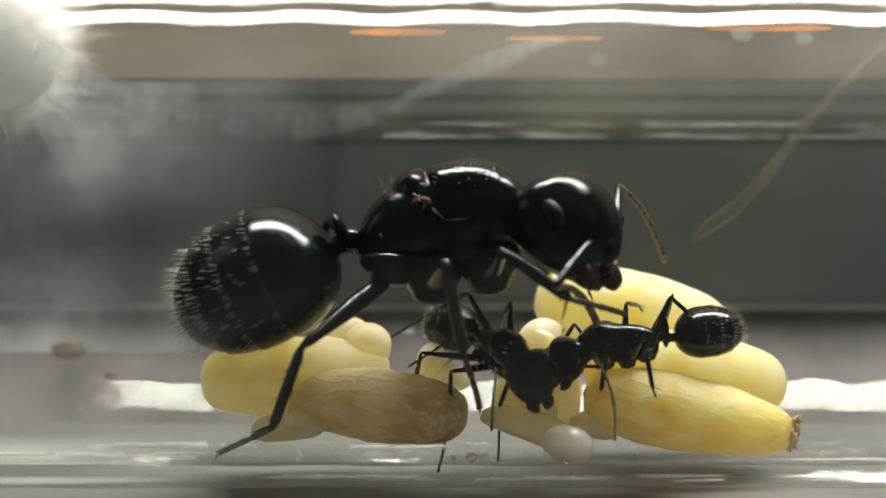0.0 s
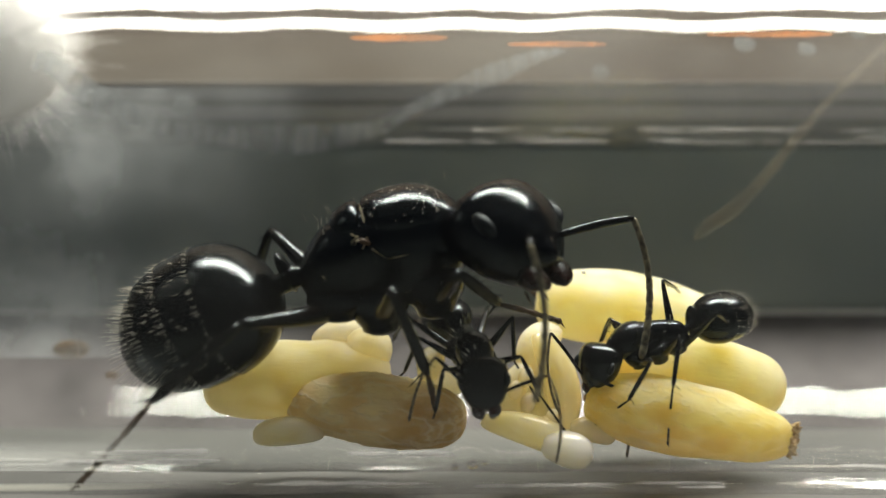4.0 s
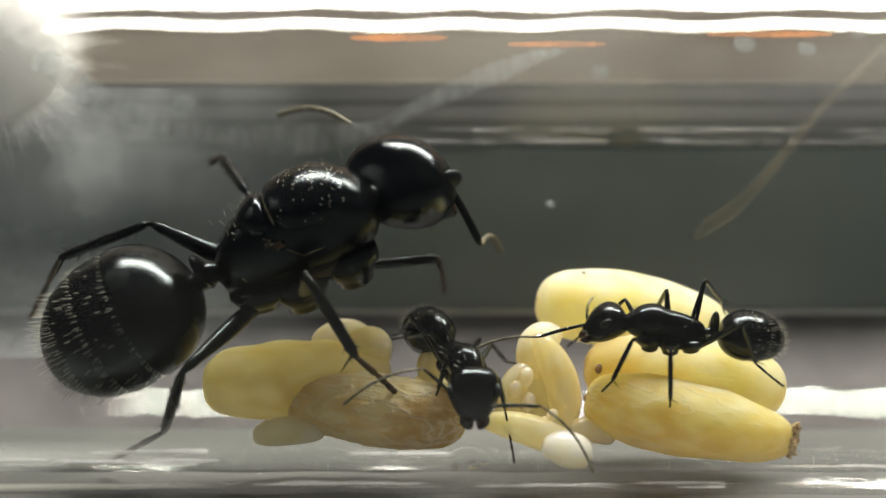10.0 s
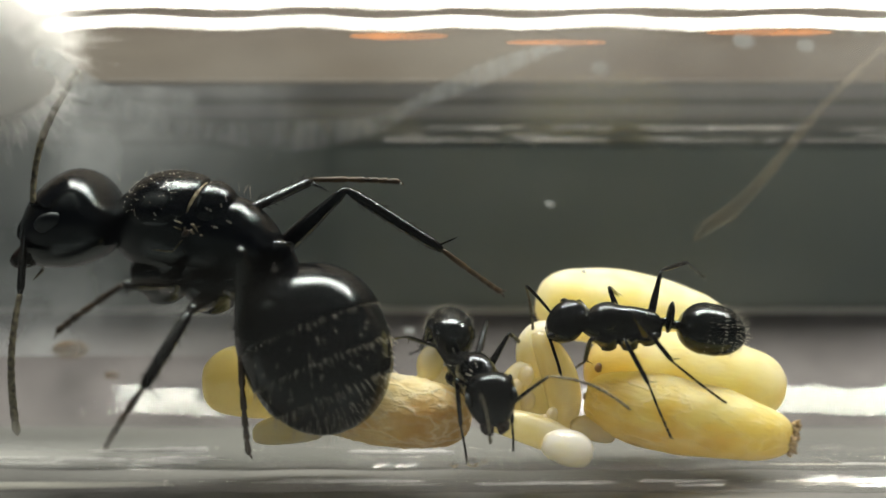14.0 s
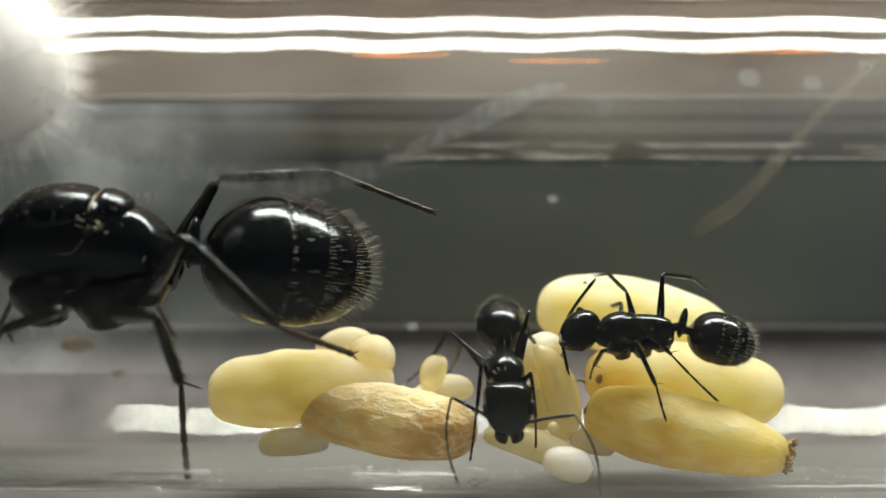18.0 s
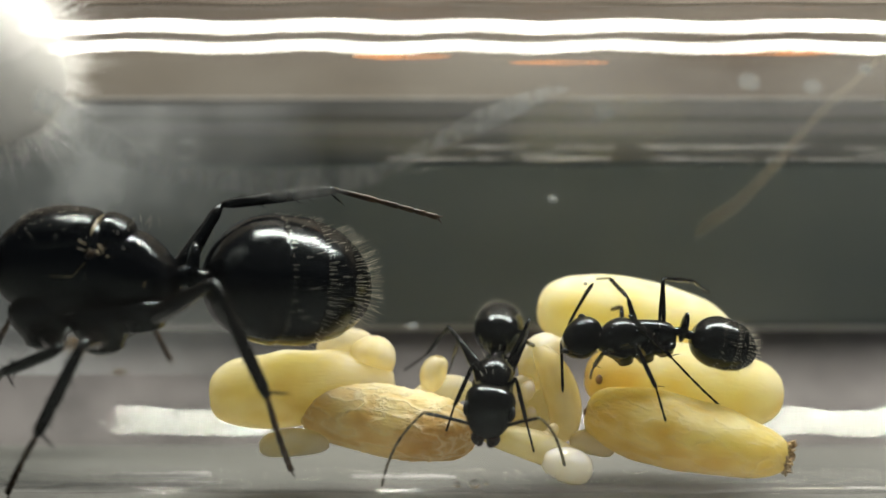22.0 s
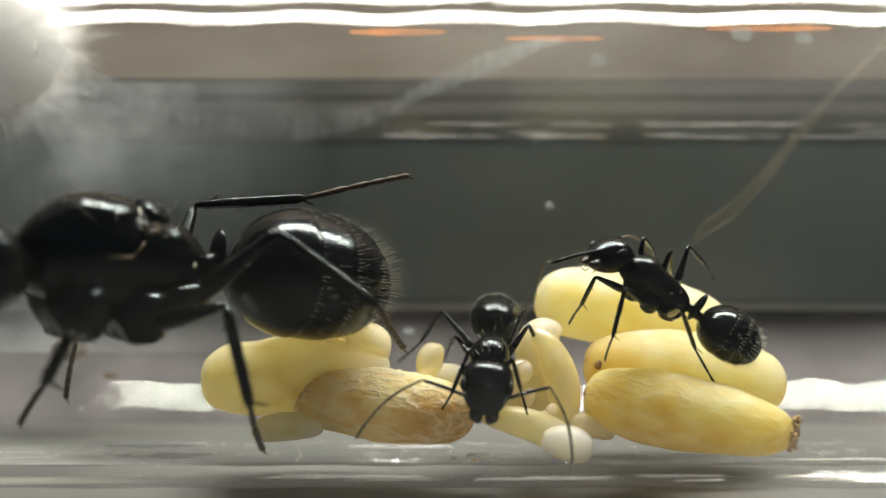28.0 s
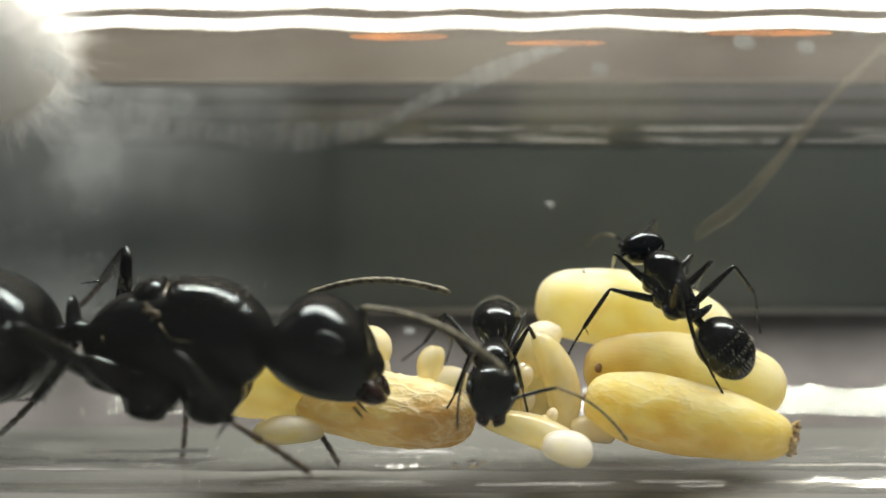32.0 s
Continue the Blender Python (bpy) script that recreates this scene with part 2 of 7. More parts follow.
GLEAM_B = clear("painted_floor_glint", 0.6, 1.0, 0.8, 0.3, 0.0, (0.1, 1, 1), (0.97, 0.94, 0.84), (9.4, 11.0), 0.0)
LAMP_FACET = clear("lamp_facing_mirror", 0.0, 0.05, 0.5, 0.12, 0.45, rim=0.0)
FLECK = clear("pale_dust", 0.3, 0.6, 2.0, 0.6, 0.0, rim=0.0)
SMUDGE = clear("brown_food_smudge", 0.15, 0.7, 1.6, 0.6, 0.0, tint=(0.3, 0.19, 0.08), rim=0.0)
DROP = clear("mist_drop", 0.12, 0.26, 0.9, 0.7, 0.0, rim=0.0)


# ---- mesh helpers (millimetres in, metres out) ----
def mesh_from(name, verts, faces, mat, smooth=True):
    me = bpy.data.meshes.new(name)
    me.from_pydata([(x * MM, y * MM, z * MM) for x, y, z in verts], [], faces)
    me.materials.append(mat)
    if smooth:
        me.polygons.foreach_set("use_smooth", [True] * len(me.polygons))
    me.update()
    return me


def loft(rings, seg=24, power=2.0):
    """Closed skin through rings (x, z centre, half width, up, down)."""
    verts, faces = [], []
    for x, zc, w, u, d in rings:
        for i in range(seg):
            a = 2 * math.pi * i / seg
            c, s = math.cos(a), math.sin(a)
            c = math.copysign(abs(c) ** (2 / power), c)
            s = math.copysign(abs(s) ** (2 / power), s)
            verts.append((x, w * c, zc + (u if s > 0 else d) * s))
    for j in range(len(rings) - 1):
        for i in range(seg):
            k = (i + 1) % seg
            faces.append((j * seg + i, j * seg + k, (j + 1) * seg + k, (j + 1) * seg + i))
    faces.append(tuple(range(seg))[::-1])
    faces.append(tuple((len(rings) - 1) * seg + i for i in range(seg)))
    return verts, faces


def smooth_rings(rings, n):
    """More rings between the given ones, on a smooth curve, with rounded ends."""
    r = np.array(rings, float)
    s = np.arange(len(r), dtype=float)
    q = np.linspace(0, len(r) - 1, n)
    out = []
    for k in q:
        i = min(int(k), len(r) - 2)
        f = k - i
        p0, p1, p2, p3 = r[max(i - 1, 0)], r[i], r[i + 1], r[min(i + 2, len(r) - 1)]
        v = 0.5 * (2 * p1 + (p2 - p0) * f + (2 * p0 - 5 * p1 + 4 * p2 - p3) * f * f + (3 * p1 - p0 - 3 * p2 + p3) * f ** 3)
        v[2:] = np.maximum(v[2:], 0.004)
        out.append(tuple(v))
    return out


def part(name, shape, mat, parent, label="", at=None, smooth=True):
    me = mesh_from(name, shape[0], shape[1], mat, smooth)
    ob = new(name, me)
    ob.parent = parent
    if at is not None:
        ob.matrix_basis = at
    if label:
        ob["label"] = label
    return ob


def thing(name, label, category, group="", kind="", at=None):
    ob = new(name)
    ob.empty_display_size = 0.001
    if at is not None:
        ob.matrix_basis = at
    return tagged(ob, label, category, group, kind)


def join(*shapes):
    verts, faces = [], []
    for v, f in shapes:
        n = len(verts)
        verts += v
        faces += [tuple(i + n for i in q) for q in f]
    return verts, faces


def moved(shape, m):
    """The shape under a matrix whose shift is in millimetres."""
    return [tuple(m @ Vector(v)) for v in shape[0]], shape[1]


def ball(rx, ry, rz, seg=16, rows=9):
    rings = []
    for i in range(rows + 1):
        a = math.pi * i / rows
        s = max(math.sin(a), 0.03)
        rings.append((-rx * math.cos(a), 0, ry * s, rz * s, rz * s))
    return loft(rings, seg)


def spike(a, b, r, seg=5):
    """A thin tapered bristle from a to b."""
    a, b = Vector(a), Vector(b)
    m = frame_to(a, b - a, Vector((0.3, 0.5, 0.81)))
    n = (b - a).length
    return moved(loft([(0, 0, r, r, r), (n * 0.6, 0, r * 0.7, r * 0.7, r * 0.7), (n, 0, r * 0.12, r * 0.12, r * 0.12)], seg), m)


def frame_to(origin, ahead, up):
    """A pose whose x axis points ahead and whose z axis leans to up (millimetres)."""
    x = Vector(ahead).normalized()
    z = Vector(up) - x * x.dot(Vector(up))
    if z.length < 0.05:
        z = Vector((0, -0.6, 0.8)) - x * x.dot(Vector((0, -0.6, 0.8)))
    z.normalize()
    y = z.cross(x)
    m = Matrix((x, y, z)).transposed().to_4x4()
    m.translation = origin
    return m


def at_mm(m):
    m = m.copy()
    m.translation = m.translation * MM
    return m


def spot(x, y, d, ahead=(1, 0, 0), up=None):
    """Pose at x across, y up the view and d behind the tube's axis, all in millimetres."""
    o = Vector((x, 0, 0)) + y * UP + d * AWAY
    a = Vector((ahead[0], 0, 0)) + ahead[1] * UP + ahead[2] * AWAY
    return at_mm(frame_to(o, a, up or UP))


# ---- the test tube and its surroundings ----
R_IN, R_OUT = 7.9, 8.6


def tube_skin(radius, x0, x1, nx, na, amp, seed):
    verts, faces = [], []
    for i in range(nx + 1):
        x = x0 + (x1 - x0) * i / nx
        for j in range(na):
            a = 2 * math.pi * j / na
            w = amp * math.sin(1.35 * x + seed + 0.5 * math.sin(0.37 * x)) * math.sin(4 * a + 0.4)
            w += amp * 0.5 * math.sin(0.53 * x + 2 * seed) * math.sin(5 * a)
            verts.append((x, (radius + w) * math.cos(a), (radius + w) * math.sin(a)))
    for i in range(nx):
        for j in range(na):
            k = (j + 1) % na
            faces.append((i * na + j, (i + 1) * na + j, (i + 1) * na + k, i * na + k))
    return verts, faces


tube = thing("test_tube", "clear round glass test tube lying on a grey table", "test tube")
part("outer_wall", tube_skin(R_OUT, -60, 60, 220, 128, 0.022, 0.3), GLASS, tube)
ring, cap_faces = [], []
for i in range(13):
    a = math.pi / 2 * i / 12
    for j in range(48):
        b = 2 * math.pi * j / 48
        ring.append((-60 - R_OUT * math.sin(a), R_OUT * max(math.cos(a), 0.001) * math.cos(b), R_OUT * max(math.cos(a), 0.001) * math.sin(b)))
cap_faces = [(i * 48 + j, i * 48 + (j + 1) % 48, (i + 1) * 48 + (j + 1) % 48, (i + 1) * 48 + j) for i in range(12) for j in range(48)]
part("round_end", (ring, cap_faces), GLASS, tube)
lip = [(60.02 + q, r * math.cos(2 * math.pi * j / 48), r * math.sin(2 * math.pi * j / 48)) for q, r in ((0, R_IN), (0.35, R_IN + 0.2), (0.35, R_OUT), (0, R_OUT + 0.25)) for j in range(48)]
part("rim", (lip, [(i * 48 + j, i * 48 + (j + 1) % 48, (i + 1) * 48 + (j + 1) % 48, (i + 1) * 48 + j) for i in range(3) for j in range(48)]), GLASS, tube)
part("inner_wall", tube_skin(R_IN, -60, 60, 220, 128, 0.028, 1.1), GLASS, tube)
for pane in tube.children:
    pane.visible_shadow = False

FLOOR_Z = -8.75
table = tagged(new("ground", mesh_from("ground", *join(([(-400, -150, FLOOR_Z), (400, -150, FLOOR_Z), (400, 300, FLOOR_Z), (-400, 300, FLOOR_Z),
    (-400, -150, FLOOR_Z - 20), (400, -150, FLOOR_Z - 20), (400, 300, FLOOR_Z - 20), (-400, 300, FLOOR_Z - 20)],
    [(0, 1, 2, 3), (7, 6, 5, 4), (0, 4, 5, 1), (1, 5, 6, 2), (2, 6, 7, 3), (3, 7, 4, 0)])), TABLE, False)),
    "grey laminate table top under the glass tube", "table", kind="structure")


def slab(x0, x1, y0, y1, z0, z1, r=0.6):
    bm = bmesh.new()
    bmesh.ops.create_cube(bm, size=1)
    bmesh.ops.scale(bm, vec=(x1 - x0, y1 - y0, z1 - z0), verts=bm.verts)
    bmesh.ops.translate(bm, vec=((x0 + x1) / 2, (y0 + y1) / 2, (z0 + z1) / 2), verts=bm.verts)
    bmesh.ops.bevel(bm, geom=bm.edges[:], offset=r, segments=3, affect="EDGES")
    bm.verts.index_update()
    s = [tuple(v.co) for v in bm.verts], [tuple(v.index for v in f.verts) for f in bm.faces]
    bm.free()
    return s


# wedge, board and rail: assumed objects, placed to fit the soft background bands
wedge = thing("foam_wedge", "mauve grey wedge standing in for the low band behind the tube", "wedge")
part("block", ([(-90, 6.6, FLOOR_Z), (90, 6.6, FLOOR_Z), (90, 11.2, -5.1), (-90, 11.2, -5.1), (-90, 15, -5.1), (90, 15, -5.1), (90, 15, FLOOR_Z), (-90, 15, FLOOR_Z)],
     [(0, 1, 2, 3), (3, 2, 5, 4), (4, 5, 6, 7), (0, 7, 6, 1), (0, 3, 4, 7), (1, 6, 5, 2)]), FOAM, wedge, smooth=False)
board = thing("slate_board", "dark grey board standing in for the dark band behind the tube", "board", at=pose(0, 0.0115, -0.0051))
part("panel", slab(-90, 90, 0, 3, 0, 7.1, 0.12), SLATE, board, smooth=False)
part("edge_strip", slab(-90, 90, -0.32, -0.02, 0.0, 0.2, 0.05), STRIP, board, "thin pale edge strip", smooth=False)
rail = thing("grey_rail", "light grey bars standing in for the pale bands above the dark board", "rail", at=pose(0, 0.0115, 0.00202))
# cap: dark strip added so the rail's lamp-lit top stays dim
for name, z0, z1, front, mat in (("base", 0.0, 1.14, 0.3, RAIL_D), ("bar", 1.14, 1.73, 0.12, RAIL_B), ("groove", 1.73, 1.89, 0.5, RAIL_DIM), ("bar", 1.89, 2.54, 0.0, RAIL_A), ("cap", 2.545, 2.62, 0.02, RAIL_DIM)):
    part(name, slab(-90, 90, front, 2.8, z0 + 0.004, z1, 0.06), mat, rail, smooth=False)
wall = tagged(new("backdrop", mesh_from("backdrop", *slab(-260, 260, 40, 44, FLOOR_Z, 60, 1), WOOD, False)), "brown wooden panel far behind the tube", "wall", kind="structure")


# ---- ants ----
SPECS = {
    "queen": dict(T=5.7, H=4.15, G=6.3, pet=0.85, w=1.0, h=(-1.9, -1.9, -1.3), hx=(0.68, 0.36, 0.15), head_w=1.9, head_h=1.6, gast=2.08, thick=0.31,
                  legs=((2.6, 2.5, 2.6), (3.1, 3.0, 2.9), (3.9, 3.7, 3.4)), ant=(2.6, 4.3)),
    "nurse": dict(T=2.6, H=2.0, G=2.9, pet=0.55, w=0.42, h=(-0.6, -0.6, -0.5), hx=(0.66, 0.4, 0.15), head_w=0.8, head_h=0.6, gast=0.76, thick=0.13,
                  legs=((1.6, 1.5, 1.7), (1.7, 1.6, 1.8), (2.1, 2.0, 2.1)), ant=(1.7, 2.6)),
    "guard": dict(T=2.6, H=1.75, G=2.75, pet=0.55, w=0.42, h=(-0.6, -0.6, -0.5), hx=(0.66, 0.4, 0.15), head_w=0.74, head_h=0.6, gast=0.83, thick=0.13,
                  legs=((1.6, 1.5, 1.7), (1.7, 1.6, 1.8), (2.1, 2.0, 2.1)), ant=(1.7, 2.6)),
}
SIDES = (("L", 1), ("R", -1))
REST_LEG = (((0.5, 0.7, 0.5), (0.4, 0.4, -0.8), (0.5, 0.4, -0.75)),
            ((0.0, 0.85, 0.5), (0.0, 0.5, -0.85), (-0.1, 0.6, -0.75)),
            ((-0.5, 0.7, 0.5), (-0.5, 0.35, -0.8), (-0.6, 0.4, -0.65)))
REST_ANT = ((0.5, 0.8, 0.3), (0.75, 0.2, -0.6))


def limb_shape(length, r0, r1, belly, seg=10, n=10, bend=0.0):
    rings = []
    for i in range(n + 1):
        f = i / n
        r = (r0 + (r1 - r0) * f) * (1 + belly * math.sin(math.pi * min(f * 1.25, 1.0)))
        if i in (0, n):
            r *= 0.55
        rings.append((length * f, bend * math.sin(math.pi * f), r, r * 1.1, r * 1.1))
    return loft(rings, seg)


def bristles(length, r, n, size, rng, r1=None):
    out = []
    for _ in range(n):
        f, a = rng.uniform(0.1, 0.97), rng.uniform(0, 6.28)
        o = Vector((length * f, r * math.cos(a) * 0.9, r * math.sin(a) * 0.9))
        out.append(spike(o, o + Vector((size * 0.8, size * 0.6 * math.cos(a), size * 0.6 * math.sin(a))), size * 0.05, 4))
    return join(*out)


def tarsus_shape(length, r):
    """A foot of five joints in one skin, with two claws growing out of its end."""
    rings, x = [], 0.0
    for f in (0.42, 0.2, 0.15, 0.11, 0.12):
        n = length * f
        for g, q in ((0.0, 0.55), (0.15, 0.78), (0.88, 1.0)):
            u = x + n * g
            rings.append((u, -0.05 * length * (u / length) ** 2, r * q, r * q, r * q))
        x += n
    rings.append((x + r * 0.6, -0.05 * length, r * 0.3, r * 0.3, r * 0.3))
    return loft(rings, 8)


def flagellum_shape(length, r):
    """A drooping lash of eleven rings in one skin."""
    n, rings, step = 11, [], length / 11
    for i in range(n):
        q = r * (0.8 + 0.03 * i)
        for g, k in ((0.0, 0.72), (0.2, 0.92), (0.8, 1.0)):
            u = (i + g) * step
            rings.append((u, -0.17 * length * (u / length) ** 2 + 0.05 * length * math.sin(math.pi * u / length), q * k, q * k, q * k))
    rings.append((length, -0.17 * length, r * 0.7, r * 0.7, r * 0.7))
    rings.append((length * 1.02, -0.175 * length, r * 0.25, r * 0.25, r * 0.25))
    return loft(rings, 10)


def gaster_radius(f, R):
    return R * (max(1 - abs((f - 0.44) / 0.565) ** 2.35, 0.002)) ** 0.5 if f > 0.44 else R * (max(1 - abs((0.44 - f) / 0.455) ** 2.3, 0.002)) ** 0.5


def gaster_rise(f, R):
    """The gaster bulges above the waist that carries it."""
    return 0.09 * R * (1 - abs(2 * min(max(f, 0), 1) - 1) ** 3)


def build_ant(kind, label, rng):
    S = SPECS[kind]
    T, H, G, w, k = S["T"], S["H"], S["G"], S["w"], S["thick"]
    queen = kind == "queen"
    root = thing("queen_ant" if queen else "worker_ant", label, "ant", "" if queen else "worker ants")
    P = {}
    if queen:
        body = [(-0.1, -0.15, 0.25, 0.25, 0.25), (0.1, -0.25, 0.75, 0.62, 0.7), (0.55, -0.25, 1.05, 1.15, 1.0), (1.1, -0.2, 1.2, 1.5, 1.1), (1.7, -0.1, 1.3, 1.5, 1.2),
                (2.3, 0, 1.42, 1.6, 1.35), (3.2, 0.05, 1.52, 1.75, 1.5), (4.2, 0.05, 1.5, 1.72, 1.5), (5.05, 0, 1.25, 1.3, 1.25), (5.5, 0, 0.85, 0.75, 0.75), (5.78, 0, 0.3, 0.25, 0.25)]
        thorax = part("mesosoma", loft(smooth_rings(body, 34), 32, 2.3), CHITIN, root)
        shield = loft(smooth_rings([(2.45, 1.2, 0.3, 0.5, 0.3), (2.6, 1.18, 1.05, 0.68, 0.5), (3.2, 1.05, 1.38, 0.88, 0.6), (4.0, 0.95, 1.42, 0.93, 0.6), (4.7, 0.75, 1.2, 0.86, 0.5), (5.15, 0.5, 0.8, 0.68, 0.4), (5.4, 0.3, 0.3, 0.4, 0.2)], 22), 28)
        part("scutum", shield, CHITIN, thorax)
        part("scutellum", loft(smooth_rings([(1.3, 0.95, 0.2, 0.3, 0.2), (1.5, 1.05, 0.66, 0.58, 0.3), (1.95, 1.16, 0.95, 0.68, 0.3), (2.28, 1.2, 0.9, 0.66, 0.3), (2.43, 1.2, 0.4, 0.5, 0.2)], 14), 24), CHITIN, thorax)
        for _, s in SIDES:
            part("wing_stub", moved(ball(0.2, 0.09, 0.1, 12, 8), Matrix.Translation((2.35, s * 1.4, 0.85)) @ Matrix.Rotation(0.7, 4, "Y")), TARSUS, thorax, "torn brown wing stub")
            part("side_plate", moved(ball(0.85, 0.16, 0.62, 18, 10), Matrix.Translation((3.1, s * 1.28, -0.55)) @ Matrix.Rotation(0.35, 4, "Y")), CHITIN, thorax)
            part("side_plate", moved(ball(0.6, 0.15, 0.55, 18, 10), Matrix.Translation((1.35, s * 1.02, -0.45)) @ Matrix.Rotation(-0.2, 4, "Y")), CHITIN, thorax)
        # suture rods; their light tone also paints in glints along the creases
        for _, s in SIDES:
            for a, b in (((2.5, 1.45, 0.6), (2.85, 1.52, 0.15)), ((2.85, 1.52, 0.15), (3.6, 1.55, 0.1)), ((0.75, 1.1, 0.1), (0.95, 1.14, -0.35))):
                part("suture", spike((a[0], s * a[1], a[2]), (b[0], s * b[1], b[2]), 0.022), SUTURE, thorax)
        # pale dots at the hair pits, painted in for sparkle near the highlight
        pits = []
        skin = BVHTree.FromPolygons([Vector(v) for v in shield[0]], shield[1])
        for _ in range(90):
            o, a = Vector((rng.uniform(2.7, 5.1), 0, 0.9)), rng.uniform(0.1, 3.04)
            out = Vector((0, math.cos(a), math.sin(a)))
            hit = skin.ray_cast(o + out * 4, -out)[0]
            if hit:
                pits.append(moved(ball(0.014, 0.014, 0.014, 6, 4), Matrix.Translation(hit)))
        tagged(part("sparkle_dots", join(*pits), HAIR, thorax, "tiny pale dots painted in for sparkle at the hair pits"), kind="stuff")
        for _, s in SIDES:
            folds = []
            for _ in range(9):
                o = Vector((rng.uniform(1.9, 2.6), s * rng.uniform(1.1, 1.36), rng.uniform(0.75, 1.15)))
                folds.append(spike(o, o + Vector((rng.uniform(-0.3, 0.3), s * 0.05, rng.uniform(-0.25, 0.15))), rng.uniform(0.02, 0.045), 6))
            part("wing_hinge", join(*folds), SEAM, thorax, "crumpled pale wing hinge")
        part("seam", loft([(2.44, 0.1, 1.4, 1.62, 0.2), (2.49, 0.1, 1.45, 1.66, 0.2), (2.54, 0.1, 1.42, 1.66, 0.2)], 28), SEAM, thorax)
    else:
        q = T / 2.6
        body = [(-0.04, -0.1, 0.1, 0.1, 0.1), (0.08, -0.12, 0.3, 0.3, 0.3), (0.4, -0.1, 0.36, 0.42, 0.42), (0.9, -0.02, 0.37, 0.44, 0.5), (1.25, 0.04, 0.40, 0.42, 0.52),
                (1.7, 0.08, 0.5, 0.46, 0.55), (2.1, 0.06, 0.5, 0.42, 0.46), (2.45, 0.0, 0.32, 0.26, 0.3), (2.62, 0, 0.14, 0.12, 0.12)]
        body = [(x, z, a * 1.14, u * 1.28, d * 1.22) for x, z, a, u, d in body]
        thorax = part("mesosoma", loft(smooth_rings(body, 28), 26, 2.2), CHITIN, root)
        part("pronotum", loft(smooth_rings([(x, z, a * 1.14, u * 1.28, d * 1.2) for x, z, a, u, d in [(1.42, 0.2, 0.15, 0.25, 0.1), (1.5, 0.18, 0.46, 0.38, 0.3), (1.85, 0.15, 0.53, 0.42, 0.4), (2.2, 0.08, 0.45, 0.36, 0.35), (2.5, 0.0, 0.22, 0.2, 0.2)]], 16), 24), CHITIN, thorax)
    hairs = []
    for _ in range(40 if queen else 14):
        x, a = rng.uniform(0.1, 0.95) * T, rng.uniform(0.6, 2.54)
        o = Vector((x, w * 1.25 * math.cos(a), w * (1.65 if queen else 1.05) * math.sin(a)))
        hairs.append(spike(o, o + Vector((rng.uniform(-0.1, 0.1), 0.3 * math.cos(a), 0.3 * math.sin(a))) * (1.0 if queen else 0.6), 0.008, 4))
    tagged(part("hairs", join(*hairs), HAIR, thorax, "fine golden hairs"), kind="stuff")

    # head: capsule, jaws, eyes, face plate
    hw, hh, L = S["head_w"], S["head_h"], H * 0.80
    ho = 0.36 * hh
    lift = Matrix.Translation((-0.04 * H, 0, ho))
    cap = [(-0.02 * L, -0.1 * hh, hw * 0.25, hh * 0.3, hh * 0.3), (0.03 * L, -0.05 * hh, hw * 0.72, hh * 0.66, hh * 0.62), (0.18 * L, 0, hw * 0.96, hh * 0.93, hh * 0.85), (0.38 * L, 0.02, hw, hh, hh * 0.92),
           (0.6 * L, 0, hw * 0.94, hh * 0.93, hh * 0.85), (0.8 * L, -0.03, hw * 0.77, hh * 0.74, hh * 0.68), (0.94 * L, -0.06 * hh, hw * 0.56, hh * 0.5, hh * 0.48), (1.0 * L, -0.08 * hh, hw * 0.42, hh * 0.34, hh * 0.36)]
    head = part("head", moved(loft(smooth_rings(cap, 26), 32, 2.08), lift), CHITIN, root)
    P["head"] = head
    part("clypeus", moved(ball(0.22 * L, hw * 0.30, hh * 0.26, 18, 10), lift @ Matrix.Translation((0.84 * L, 0, hh * 0.33)) @ Matrix.Rotation(0.35, 4, "Y")), CHITIN, head)
    part("neck", moved(ball(0.1 * H, hw * 0.22, hh * 0.26, 14, 8), Matrix.Translation((-0.02 * H, 0, -0.1 * hh))), LEG, head)
    for _, s in SIDES:
        jaw = [(0, 0, hw * 0.2, hh * 0.24, hh * 0.24), (0.08 * H, 0, hw * 0.27, hh * 0.24, hh * 0.24), (0.16 * H, 0, hw * 0.22, hh * 0.17, hh * 0.17), (0.23 * H, 0, hw * 0.06, hh * 0.06, hh * 0.06)]
        part("mandible", moved(loft(smooth_rings(jaw, 10), 14), lift @ Matrix.Translation((0.74 * H, s * hw * 0.40, -0.12 * hh)) @ Matrix.Rotation(-s * 0.42, 4, "Z")), JAW, head, "dark red-brown toothed jaw")
        part("eye", moved(ball(0.15 * L, 0.07 * L, 0.12 * L, 16, 10), lift @ Matrix.Translation((0.50 * L, s * hw * 0.86, hh * 0.40)) @ Matrix.Rotation(-s * 0.55, 4, "X")), EYE, head, "matt black compound eye")
        part("palp", spike((0.74 * H, s * hw * 0.2, -hh * 0.2), (0.85 * H, s * hw * 0.24, -hh * 0.30), 0.014 * H), FEELER, head)

    # petiole node and gaster of four overlapping plates
    pt = S["pet"]
    node_shape = join(loft(smooth_rings([(-0.1, 0, k * 0.9, k, k), (pt * 0.3, 0.05, k * 1.3, k * 1.3, k * 1.2), (pt * 0.7, 0, k * 1.2, k * 1.2, k * 1.2), (pt * 1.12, 0, k * 1.0, k, k)], 12), 16),
                      moved(ball(pt * 0.24, pt * 0.6, pt * 1.0, 18, 12), Matrix.Translation((pt * 0.45, 0, pt * 0.42))))
    P["petiole"] = part("petiole", node_shape, CHITIN, root)
    R, GL = S["gast"], G - pt
